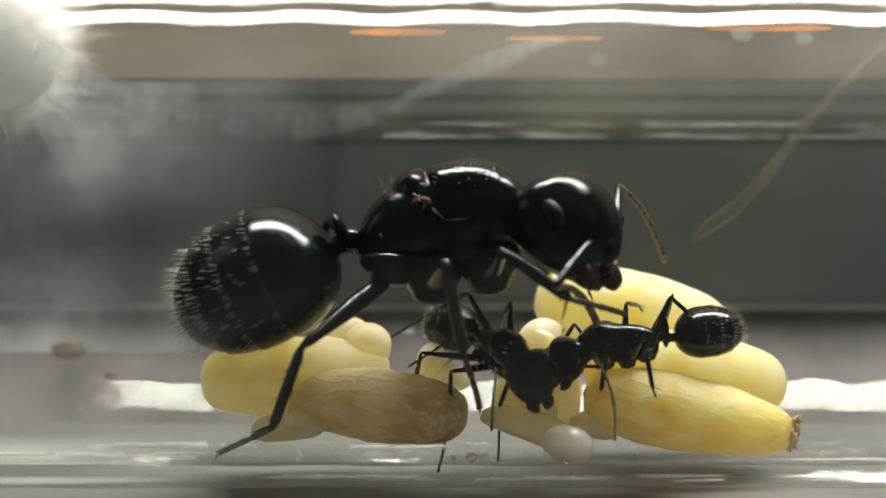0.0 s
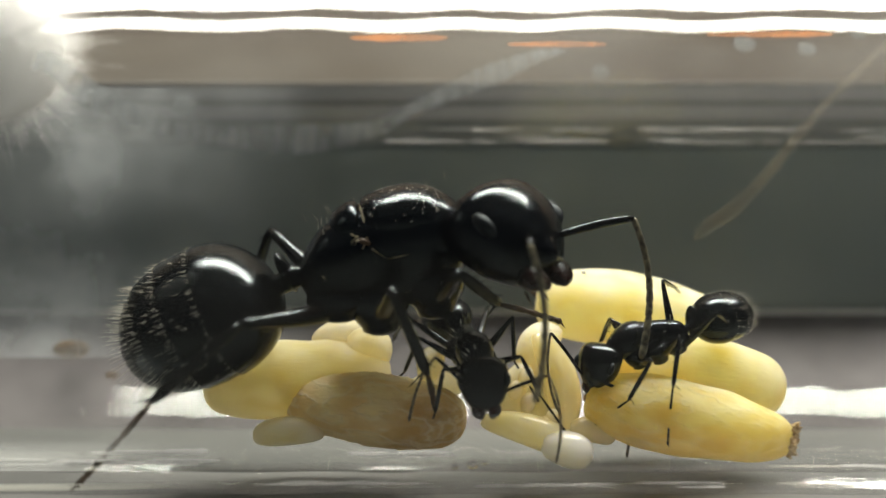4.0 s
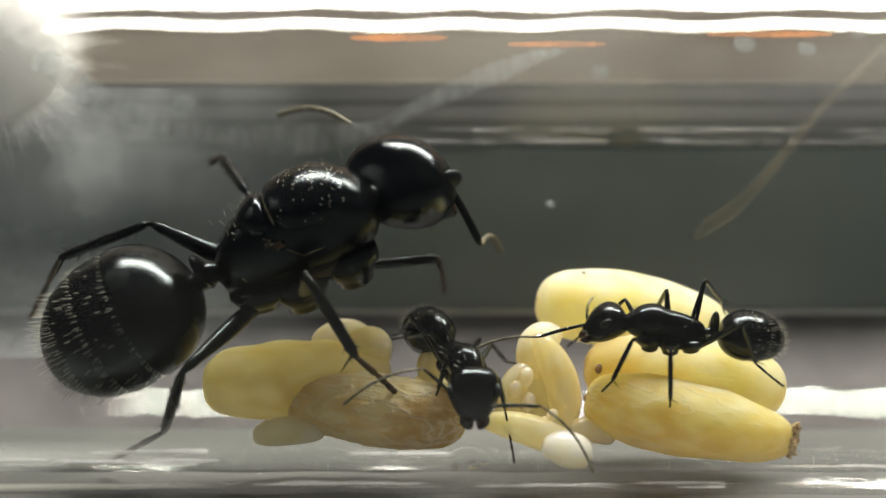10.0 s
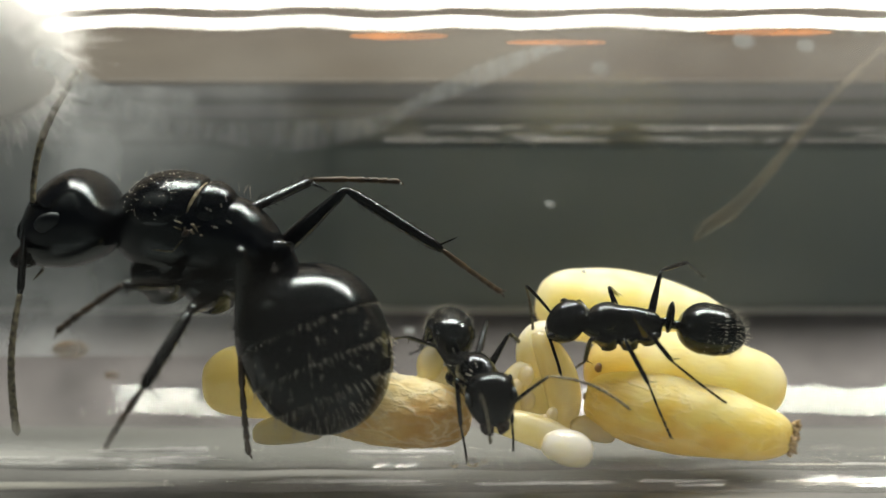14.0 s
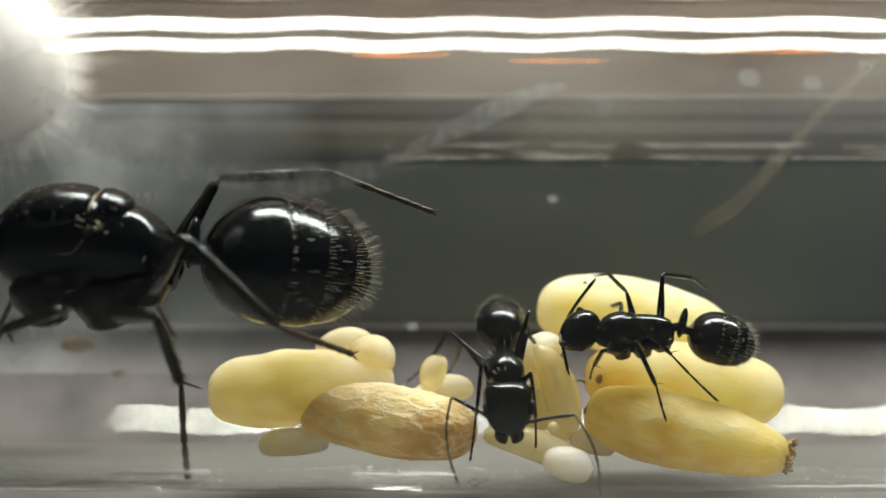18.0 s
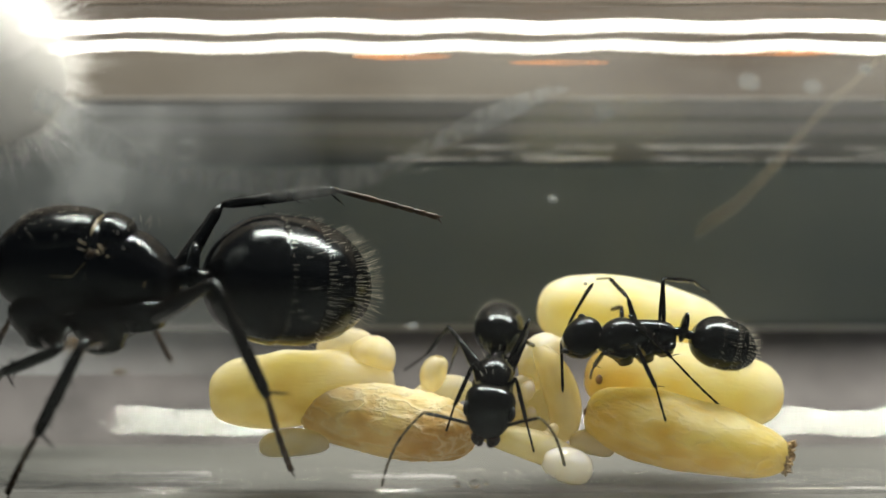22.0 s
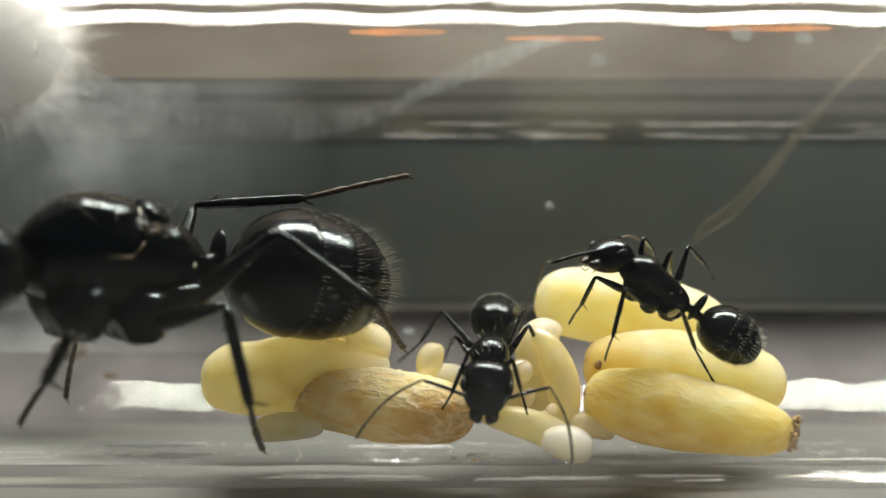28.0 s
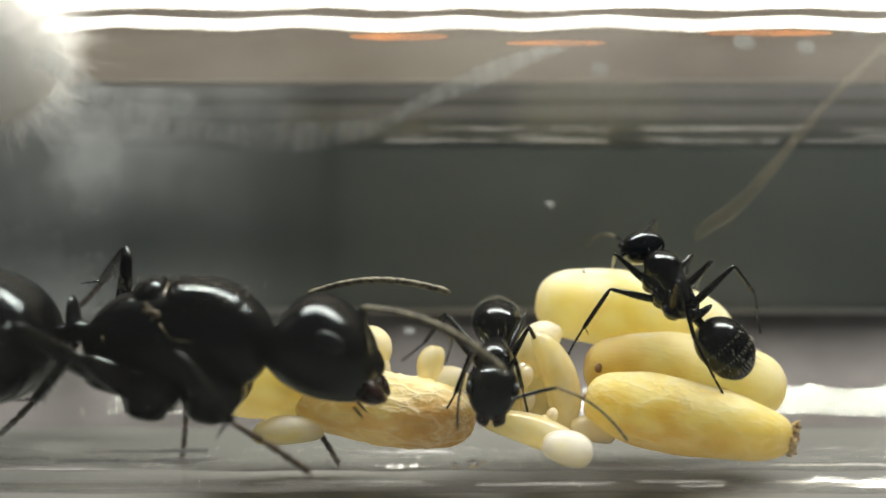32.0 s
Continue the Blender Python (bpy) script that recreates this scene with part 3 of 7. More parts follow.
    cuts = ((0.0, 0.38), (0.35, 0.60), (0.57, 0.79), (0.76, 1.0))
    P["gaster"] = gaster = None
    for n, (a, b) in enumerate(cuts):
        rings = []
        for i in range(15):
            f = a + (b - a) * i / 14
            r = gaster_radius(f, R) * (1.0 + 0.03 * (i / 14 if n < 3 else 0))
            rings.append((pt + GL * f, gaster_rise(f, R), r * 1.12, r * 0.97, r * 0.99))
        if n < 3:
            x, zc, rw, ru, rd = rings[-1]
            rings += [(x + 0.012 * R, zc, rw * 0.995, ru * 0.995, rd * 0.995), (x + 0.012 * R, zc, rw * 0.9, ru * 0.9, rd * 0.9)]
        plate = part("gaster" if n == 0 else "tergite", loft(rings, 40), GASTER, gaster or root)
        if n == 0:
            P["gaster"] = gaster = plate
    hairs = []
    for f0, count, size in ((0.372, 74, 0.13), (0.592, 96, 0.16), (0.782, 100, 0.22), (0.88, 60, 0.24), (0.94, 52, 0.24), (0.98, 34, 0.2), (0.2, 5, 0.12), (0.47, 14, 0.12), (0.53, 10, 0.12), (0.68, 18, 0.14), (0.66, 60, 0.10)):
        for i in range(count if queen else count // 2):
            f = f0 + rng.uniform(-0.015, 0.015) * (18 if f0 == 0.66 else 1)
            a = 2 * math.pi * (i + rng.random() * 0.8) / (count if queen else max(count // 2, 1))
            r = gaster_radius(f, R)
            o = Vector((pt + GL * f, r * 1.13 * math.cos(a), gaster_rise(f, R) + r * 0.98 * math.sin(a)))
            n = R * size * (1.0 if queen else 1.15) * rng.uniform(0.7, 1.3)
            hairs.append(spike(o, o + Vector((n * 0.85, n * (0.3 + 0.2 * f) * math.cos(a), n * (0.3 + 0.2 * f) * math.sin(a))), 0.0055 if queen else 0.0042, 4))
    tagged(part("hairs", join(*hairs), HAIR, gaster, "rows of short golden hairs"), kind="stuff")

    for side, s in SIDES:
        for n in range(3):
            lf, lt, ls = S["legs"][n]
            hip = Vector((S["hx"][n] * T, s * w * 0.75, S["h"][n]))
            top = hip + Vector((0.03 * T, -s * 0.15 * w, (0.11 if n == 2 else 0.18) * T))
            part("coxa", moved(limb_shape((hip - top).length * (1.5 if queen else 1.45), k * 2.7, k * 1.7, 0.3, 14), frame_to(top, hip - top, Vector((1, 0, 0)))), CHITIN, root)
            P[f"{side}{n + 1}f"] = part("femur", join(moved(ball(k * 0.85, k * 0.78, k * 0.78, 10, 6), Matrix.Identity(4)), limb_shape(lf, k * 0.74, k * 0.54, 0.42, 12)), LEG, root)
            tib = part("tibia", limb_shape(lt, k * 0.46, k * 0.55, 0.12, 10), LEG, root)
            part("bristles", bristles(lt, k * 0.6, 26 if queen else 12, k * 0.9, rng), LEG, tib)
            part("spur", spike((lt * 0.96, 0, -k * 0.4), (lt * 1.05, k * 0.3, -k * 2.2), k * 0.14), LEG, tib)
            P[f"{side}{n + 1}t"] = tib
            foot = part("tarsus", tarsus_shape(ls, k * 0.36), TARSUS if queen else LEG, root)
            for z in (1, -1):
                part("claw", spike((ls, 0, -0.05 * ls), (ls + k * 0.6, z * k * 0.5, -0.05 * ls - k * 0.4), k * 0.12), TARSUS, foot)
            P[f"{side}{n + 1}s"] = foot
        la, lb = S["ant"]
        P[f"A{side}a"] = part("scape", limb_shape(la, k * 0.34, k * 0.42, 0.1, 10, 10, 0.02 * la), LEG, root)
        P[f"A{side}b"] = part("flagellum", flagellum_shape(lb, k * 0.40), FEELER, root, "grey-brown ringed antenna lash")
    return root, P


POSES = {"queen": [], "nurse": [], "guard": []}


def key(who, t, **points):
    """One pose of an ant, in millimetres: body joints, dorsal directions, and the knees, ankles and tips of its limbs."""
    POSES[who].append((t, points))


def glide(ts, vals, t):
    """Smooth value at t through the rows, without overshoot."""
    i = int(np.searchsorted(ts, t, side="right")) - 1
    i = max(0, min(i, len(ts) - 2))
    h = ts[i + 1] - ts[i]
    f = min(max((t - ts[i]) / h, 0), 1)

    def slope(j):
        if j == 0 or j == len(ts) - 1:
            return np.zeros_like(vals[0])
        a, b = (vals[j] - vals[j - 1]) / (ts[j] - ts[j - 1]), (vals[j + 1] - vals[j]) / (ts[j + 1] - ts[j])
        return np.where(a * b > 0, 2 * a * b / np.where(np.abs(a + b) < 1e-9, 1e-9, a + b), 0)
    m0, m1 = slope(i), slope(i + 1)
    f2, f3 = f * f, f ** 3
    return (2 * f3 - 3 * f2 + 1) * vals[i] + (f3 - 2 * f2 + f) * h * m0 + (3 * f2 - 2 * f3) * vals[i + 1] + (f3 - f2) * h * m1


def reach(a, b, n):
    v = Vector(b) - Vector(a)
    return Vector(a) + v * (n / max(v.length, 1e-6))


def limb_roots(S, thorax, head):
    roots = {}
    for side, s in SIDES:
        for n in range(3):
            roots[f"{side}{n + 1}"] = thorax @ Vector((S["hx"][n] * S["T"], s * S["w"] * 0.75, S["h"][n]))
        roots["A" + side] = head @ Vector((0.62 * S["H"], s * 0.16 * S["H"], 0.32 * S["H"]))
    return roots


def animate(who, root, P):
    S = SPECS[who]
    ts = np.array([t for t, _ in POSES[who]], float)
    names = [f"{s}{n}" for s in "LR" for n in (1, 2, 3)] + ["AL", "AR"]
    chan = {n: [] for n in names}
    bodies, ups = [], []
    for t, pts in POSES[who]:
        rear, front, tip, tail = [Vector(p) for p in pts["body"]]
        u0, u1, _ = [Vector(p) for p in pts["ups"]]
        bodies.append(np.array(pts["body"]).ravel())
        ups.append(np.array(pts["ups"]).ravel())
        th, hd = frame_to(rear, front - rear, u0), frame_to(front, tip - front, u1)
        roots = limb_roots(S, th, hd)
        for n in names:
            if n in pts:
                chan[n].append(np.array(pts[n]).ravel())
                continue
            s = 1 if "L" in n else -1
            m, dirs, lens = (hd, REST_ANT, S["ant"]) if n[0] == "A" else (th, REST_LEG[int(n[1]) - 1], S["legs"][int(n[1]) - 1])
            p, row = roots[n], []
            for d, ln in zip(dirs, lens):
                p = p + (m.to_3x3() @ Vector((d[0], s * d[1], d[2]))).normalized() * ln
                row += list(p)
            chan[n].append(np.array(row))
    rows = {n: [] for n in P}
    root_rows = []
    for t in TIMES:
        b, u = glide(ts, bodies, t), glide(ts, ups, t)
        rear, front, tip, tail = [Vector(b[j:j + 3]) for j in (0, 3, 6, 9)]
        u0, u1, u2 = [Vector(u[j:j + 3]) for j in (0, 3, 6)]
        front = reach(rear, front, S["T"])
        tip, tail = reach(front, tip, S["H"]), reach(rear, tail, S["G"])
        th = frame_to(rear, front - rear, u0)
        hd = frame_to(front, tip - front, u1)
        ga = frame_to(rear, tail - rear, u2)
        mid = (tail - rear).normalized() - (front - rear).normalized() * 0.35
        pose_of = {"head": hd, "gaster": ga, "petiole": frame_to(rear, mid, u2)}
        roots = limb_roots(S, th, hd)
        across = th.to_3x3() @ Vector((1, 0.2, 0.3))
        for n in names:
            q = glide(ts, chan[n], t)
            pts = [Vector(q[j:j + 3]) for j in range(0, len(q), 3)]
            p = roots[n]
            lens = S["ant"] if n[0] == "A" else S["legs"][int(n[1]) - 1]
            prev = Vector(across)
            for tag, g, ln in zip("ab" if n[0] == "A" else "fts", pts, lens):
                e = reach(p, g, ln)
                pose_of[n + tag] = frame_to(p, e - p, UP if n[0] == "A" else prev)
                p = e
        root_rows.append((t, roll_of(rolled(t)) @ at_mm(th)))
        inv = th.inverted()
        for n in P:
            rows[n].append((t, at_mm(inv @ pose_of[n])))
    walk(root, root_rows)
    for n, ob in P.items():
        walk(ob, rows[n])


queen, queen_parts = build_ant("queen", "large glossy black queen ant with golden gaster hairs", random.Random(3))
nurse, nurse_parts = build_ant("nurse", "small black worker ant tending larvae beside the tan cocoon", random.Random(5))
guard, guard_parts = build_ant("guard", "small black worker ant standing on the pale cocoons", random.Random(8))


# ---- brood ----
def cocoon(name, label, mat, length, dia, at, bend=0.0, lumps=0.05, seed=1, taper=0.12, wrinkle=0.0):
    rng = random.Random(seed)
    n, seg = (96, 72) if wrinkle else (48, 44)
    verts, faces = [], []
    off = Vector((seed * 3.1, seed * 1.7, 0))
    for i in range(n + 1):
        a = math.pi * i / n
        f = -math.cos(a)
        x = f * length / 2
        r = dia / 2 * max(math.sin(a), 0.02) ** 0.62 * (1 - taper * f)
        for j in range(seg):
            b = 2 * math.pi * j / seg
            p = Vector((x, r * math.cos(b), r * math.sin(b) + bend * (1 - f * f)))
            k = 1 + lumps * noise.noise(p * 0.9 + off)
            if wrinkle:
                g = 0.35 + 0.65 * min(max(f + 0.7, 0), 1)
                k += wrinkle * g * (0.7 * abs(noise.noise(Vector((p.x * 1.3, p.y * 2.4, p.z * 2.4)) + off)) + 0.8 * abs(noise.noise(Vector((p.x * 5.5, p.y * 3.0, p.z * 3.0)) + off)) + 0.6 * abs(noise.noise(p * 9.0 + off)) - 0.35)
            verts.append((p.x, p.y * k, p.z * k))
    for i in range(n):
        for j in range(seg):
            k = (j + 1) % seg
            faces.append((i * seg + j, i * seg + k, (i + 1) * seg + k, (i + 1) * seg + j))
    ob = thing(name, label, "cocoon" if "cocoon" in name else "larva", "ant brood", at=at)
    part("silk_wall" if "cocoon" in name else "skin", (verts, faces), mat, ob)
    return ob


top = cocoon("cocoon", "pale cream ant cocoon lying on top of the stack", CREAM, 7.1, 2.73, spot(6.79, -3.12, 3.2, (1, -0.17, 0.1)), 0.12, 0.06, 2, 0.1)
middle = cocoon("cocoon", "yellow ant cocoon wedged in the middle of the stack", PALE, 6.9, 2.9, spot(8.25, -5.15, 1.6, (1, -0.12, 0.05)), 0.05, 0.06, 3, -0.05)
bottom = cocoon("cocoon", "amber ant cocoon with a frayed brown tip under the stack", YELLOW, 6.6, 2.4, spot(7.78, -6.15, -1.2, (1, -0.17, -0.3)), 0.03, 0.06, 4, 0.15)
left_back = cocoon("cocoon", "pale yellow ant cocoon lying behind the wrinkled one", DULL, 6.3, 2.6, spot(-4.9, -5.1, 1.0, (1, 0.05, 0.15)), 0.02, 0.07, 6, 0.1)
left_front = cocoon("cocoon", "wrinkled tan ant cocoon with a dark collapsed end", TAN, 6.1, 2.35, spot(-2.15, -6.0, -0.1, (1, -0.09, -0.25)), 0.02, 0.06, 7, -0.04, 0.085)

# frayed tip, dark spots
rng = random.Random(11)
fray = []
for _ in range(90):
    a, r = rng.uniform(0, 6.28), rng.uniform(0.05, 0.5)
    o = Vector((3.2, r * math.cos(a), r * math.sin(a)))
    fray.append(spike(o, o + Vector((rng.uniform(0.08, 0.32), rng.uniform(-0.2, 0.2), rng.uniform(-0.25, 0.2))), rng.uniform(0.03, 0.09), 5))
tagged(part("frayed_tip", join(*fray), DEBRIS, bottom, "frayed brown silk threads"), kind="stuff")
part("dark_spot", moved(ball(0.12, 0.16, 0.16, 12, 8), Matrix.Translation((-3.22, -0.35, 0.1))), SPOT, bottom)
part("dark_spot", moved(ball(0.2, 0.12, 0.2, 12, 8), Matrix.Translation((-3.05, -0.75, 0.05))), SPOT, middle)
part("dark_spot", moved(ball(0.14, 0.2, 0.26, 12, 8), Matrix.Translation((-2.98, -0.3, 0.1))), SPOT, left_front)


def larva(label, length, dia, at, mat=LARVA, curve=0.25, seed=1, rings=11):
    """A grub: a bent, ringed, tapering sack."""
    n, seg, out, faces = 44, 20, [], []
    for i in range(n + 1):
        f = i / n
        r = dia / 2 * (math.sin(math.pi * min(max(f, 0.006), 0.992)) ** 0.30) * (0.86 + 0.18 * f) * (1 + 0.004 * math.sin(2 * math.pi * rings * f))
        for j in range(seg):
            b = 2 * math.pi * j / seg
            out.append(((f - 0.5) * length, r * math.cos(b), r * math.sin(b) + curve * (4 * f * (1 - f) - 1)))
    for i in range(n):
        for j in range(seg):
            k = (j + 1) % seg
            faces.append((i * seg + j, i * seg + k, (i + 1) * seg + k, (i + 1) * seg + j))
    ob = thing("larva", label, "larva", "ant brood", at=at)
    part("skin", (out, faces), mat, ob)
    return ob


larva("small pale yellow ant larva under a cocoon", 2.3, 1.0, spot(-5.05, -6.65, -0.3, (-1, -0.05, 0)), CREAM, 0.1)
larva("pale lobed ant larva lying on a cocoon", 2.0, 0.9, spot(-3.5, -3.55, 1.6, (1, 0.1, 0.2)), DULL, 0.2)
larva("round pale end of a larva behind the tan cocoon", 1.6, 1.5, spot(-2.55, -4.05, 1.4, (1, -0.3, 0.3)), DULL, 0.1)
larva("small translucent ant larva leaning between the cocoons", 1.4, 0.95, spot(-0.45, -4.7, 1.2, (0.2, 1, 0)), LARVA, 0.1)
larva("pale larva half hidden behind the tan cocoon", 2.3, 1.1, spot(-0.2, -5.3, 1.4, (1, 0.2, 0.3)), CREAM, 0.15)
larva("upright translucent ant larva beside the cocoon stack", 3.3, 1.25, spot(3.85, -5.0, 0.1, (0.3, -1, -0.1)), LARVA, 0.3)
larva("pale curved ant larva beside the cocoon stack", 2.0, 1.35, spot(3.1, -4.05, 0.8, (0.5, 1, 0.2)), CREAM, 0.25)
larva("long pale ant larva lying on the glass floor", 3.5, 1.1, spot(2.95, -6.55, -1.2, (1, -0.35, 0)), LARVA, 0.2)
larva("plump white ant larva at the worker's jaws", 1.6, 1.2, spot(3.9, -6.98, -1.85, (1, -0.25, 0)), EGG, 0.05)
larva("pale larva behind the small ones", 2.6, 1.5, spot(3.05, -5.75, 1.2, (0.2, 1, 0)), LARVA, 0.15)
larva("short pale larva under the cocoon stack", 1.5, 0.9, spot(4.85, -6.55, -0.6, (1, -0.2, 0)), LARVA, 0.1)
larva("pale larva lying across the small ones", 2.4, 1.0, spot(2.2, -5.6, 0.2, (0.3, 1, 0)), LARVA, 0.2)
for x, y, d, r in ((2.7, -4.9, -0.3, 0.26), (2.35, -5.3, -0.4, 0.24), (2.75, -5.7, -0.5, 0.25), (3.5, -6.1, -0.9, 0.2), (3.2, -6.25, -1.2, 0.17)):
    egg = thing("ant_egg", "small glossy pale yellow ant egg among the larvae", "egg", "ant eggs", at=spot(x, y, d, (0.3, 1, 0)))
    part("shell", ball(r * 1.35, r, r, 16, 10), LARVA, egg)

# ---- cotton, smears, drops, fibre, painted glints and haze ----
cot = thing("cotton_plug", "fluffy white cotton wad at the upper side of the tube", "cotton", at=spot(-13.5, 5.4, -4.4))
bm = bmesh.new()
bmesh.ops.create_icosphere(bm, subdivisions=5, radius=1.0)
bm.verts.index_update()
cv = []
for v in bm.verts:
    k = 0.92 * (1 + 0.14 * noise.noise(v.co * 1.3) + 0.05 * noise.noise(v.co * 4.0))
    cv.append((v.co.x * 2.7 * k, v.co.y * 1.8 * k, v.co.z * 2.6 * k))
part("wad", (cv, [tuple(v.index for v in f.verts) for f in bm.faces]), COTTON, cot)
bm.free()
lint = []
for _ in range(11000):
    n = Vector((rng.gauss(0, 1), rng.gauss(0, 1), rng.gauss(0, 1))).normalized()
    o = Vector((n.x * 2.25, n.y * 1.5, n.z * 2.25))
    lint.append(spike(o, o + n * abs(rng.gauss(0, 0.6)) + Vector((rng.gauss(0, 0.3), rng.gauss(0, 0.3), rng.gauss(0, 0.3))), 0.0035, 3))
tagged(part("lint", join(*lint), COTTON, cot, "fine loose cotton fibres"), kind="stuff")


def on_wall(x, y, near, radius):
    """Point on a cylinder wall at height y in the view, on its near or far side."""
    d = math.sqrt(max(radius ** 2 - y * y, 0))
    return Vector((x, 0, 0)) + y * UP + (-d if near else d) * AWAY


def ribbon(points, width, near, radius, ribs):
    verts, faces = [], []
    n = 120
    xs = [p[0] for p in points]
    ys = np.array([[p[1]] for p in points], float)
    for i in range(n + 1):
        x = xs[0] + (xs[-1] - xs[0]) * i / n
        y = float(glide(np.array(xs, float), ys, x)[0])
        for j in range(5):
            q = (j / 4 - 0.5) * width * (0.75 + 0.25 * math.sin(i * 0.13)) * min(1, (n - i + 0.5) / 22) ** 0.6
            verts.append(tuple(on_wall(x, y + q, near, radius + ribs * 0.02 * math.sin(i * 2.1))))
    for i in range(n):
        for j in range(4):
            faces.append((i * 5 + j, (i + 1) * 5 + j, (i + 1) * 5 + j + 1, i * 5 + j + 1))
    return verts, faces


smear = thing("dried_smear", "thin milky ribbed smear dried inside the glass", "smear")
part("film", ribbon([(-11.3, 4.56), (-9.23, 3.36), (-6.86, 2.5), (-4.28, 2.27), (-2.02, 2.52), (-0.51, 3.28), (1.34, 4.12), (3.41, 4.83)], 0.8, True, R_IN - 0.05, 1), SMEAR, smear)
fibre = thing("fibre", "thin tan fibre stuck to the far glass wall", "fibre")
xs = np.array([9.8, 10.3, 11.3, 12.6, 14.0, 15.2, 16.2])
ys = np.array([[-0.4], [0.05], [0.75], [2.1], [4.1], [5.6], [6.7]])
fv, ff = [], []
for i in range(61):
    x = 9.8 + 6.4 * i / 60
    o = on_wall(x, float(glide(xs, ys, x)[0]), False, R_IN - 0.14)
    r = 0.30 * min(1, (i + 0.3) / 7) ** 0.6 * (1 - 0.72 * i / 60)
    fv += [tuple(o + r * math.cos(q * math.pi / 5) * (0.75 * UP - 0.66 * Vector((1, 0, 0))) + 0.06 * math.sin(q * math.pi / 5) * AWAY) for q in range(10)]
ff = [(i * 10 + q, i * 10 + (q + 1) % 10, i * 10 + 10 + (q + 1) % 10, i * 10 + 10 + q) for i in range(60) for q in range(10)]
fv = (fv, ff)
part("strand", fv, THREAD, fibre)
for x, y, r in ((8.4, 5.05, 0.32), (10.1, 4.9, 0.26), (11.7, 5.4, 0.22), (4.3, 4.2, 0.25), (-7.0, 3.2, 0.3)):
    dr = thing("mist_drop", "small flat mist drop on the glass", "droplet", "mist drops")
    o = on_wall(x, y, True, R_IN - 0.06)
    part("bead", moved(ball(r, r, 0.04, 20, 8), frame_to(o, Vector((1, 0, 0)), -y * UP - math.sqrt(R_IN ** 2 - y * y) * -AWAY)), DROP, dr)
for x, y, r in ((0.9, -7.25, 0.17), (0.35, -7.35, 0.11), (1.25, -7.15, 0.09)):
    dr = thing("water_drop", "tiny clear water drop on the glass floor", "droplet", "water drops")
    o = on_wall(x, y, True, R_IN - 0.05)
    part("bead", moved(ball(r, r, r * 0.8, 16, 10), Matrix.Translation(o)), WATER, dr)

for x, y, near, r, mat, label in ((4.2, 1.0, False, 0.14, FLECK, "tiny pale dust fleck on the far glass"), (-14.2, -4.6, False, 0.5, SMUDGE, "soft brown food smudge on the glass"),
                                 (-12.4, -5.5, False, 0.2, SMUDGE, "small brown crumb on the glass"), (-1.3, -3.9, False, 0.16, FLECK, "small pale crumb beside the brood")):
    fleck = thing("crumb" if r > 0.15 else "dust_fleck", label, "crumb" if r > 0.15 else "dust", "specks on the glass")
    o = on_wall(x, y, near, R_IN - 0.04)
    part("grain", moved(ball(r * 1.4, r * 0.3, r * 0.7, 14, 8), frame_to(o, Vector((1, 0, 0)), UP)), mat, fleck)
bit = thing("silk_scrap", "white scrap of silk on the top cocoon", "scrap", at=spot(4.75, -1.5, 1.2))
part("tuft", join(*[spike((0, 0, 0), (rng.uniform(-0.14, 0.14), rng.uniform(-0.1, 0.1), rng.uniform(-0.1, 0.12)), 0.03) for _ in range(14)]), COTTON, bit)

# white slivers painted in for the lamp's reflection along the far wall
marks = thing("painted_wall_glints", "thin white slivers painted in for lamp reflections on the far glass wall", "scratches", kind="stuff")
sc = []


def glint_rod(x, n, y, near, r, radius=R_IN - 0.02):
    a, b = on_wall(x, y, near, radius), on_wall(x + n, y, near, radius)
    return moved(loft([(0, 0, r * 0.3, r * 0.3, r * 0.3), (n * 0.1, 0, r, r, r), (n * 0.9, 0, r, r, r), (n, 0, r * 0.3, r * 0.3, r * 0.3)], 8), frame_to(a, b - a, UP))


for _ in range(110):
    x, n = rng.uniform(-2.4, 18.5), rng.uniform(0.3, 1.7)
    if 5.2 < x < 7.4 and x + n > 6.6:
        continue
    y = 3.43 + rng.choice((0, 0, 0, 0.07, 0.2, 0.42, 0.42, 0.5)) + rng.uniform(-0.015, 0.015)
    sc.append(glint_rod(x, n, y, False, rng.uniform(0.007, 0.013)))
part("glint_sliver", join(*sc), PAINTED_GLINT, marks)
# white rods painted in for the lamp's reflections in the floor glass
lines = thing("floor_glints", "white streaks painted in for lamp reflections along the glass floor", "streaks", kind="stuff")
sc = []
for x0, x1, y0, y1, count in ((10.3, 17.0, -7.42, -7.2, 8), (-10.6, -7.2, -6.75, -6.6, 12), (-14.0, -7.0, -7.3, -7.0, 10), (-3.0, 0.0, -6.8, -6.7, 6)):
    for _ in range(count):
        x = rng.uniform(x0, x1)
        sc.append(glint_rod(x, min(rng.uniform(0.8, 2.6), x1 - x + 0.3), rng.uniform(y0, y1), True, rng.uniform(0.012, 0.03) * (2.2 if y1 < -7.4 else 1)))
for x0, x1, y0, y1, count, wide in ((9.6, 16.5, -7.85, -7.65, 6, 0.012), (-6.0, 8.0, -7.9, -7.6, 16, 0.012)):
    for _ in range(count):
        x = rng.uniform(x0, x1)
        sc.append(glint_rod(x, min(rng.uniform(1.2, 4.0), x1 - x + 0.5), rng.uniform(y0, y1), True, rng.uniform(0.4, 1.0) * wide, R_OUT - 0.06))
part("streak", join(*sc), PAINTED_GLINT, lines)
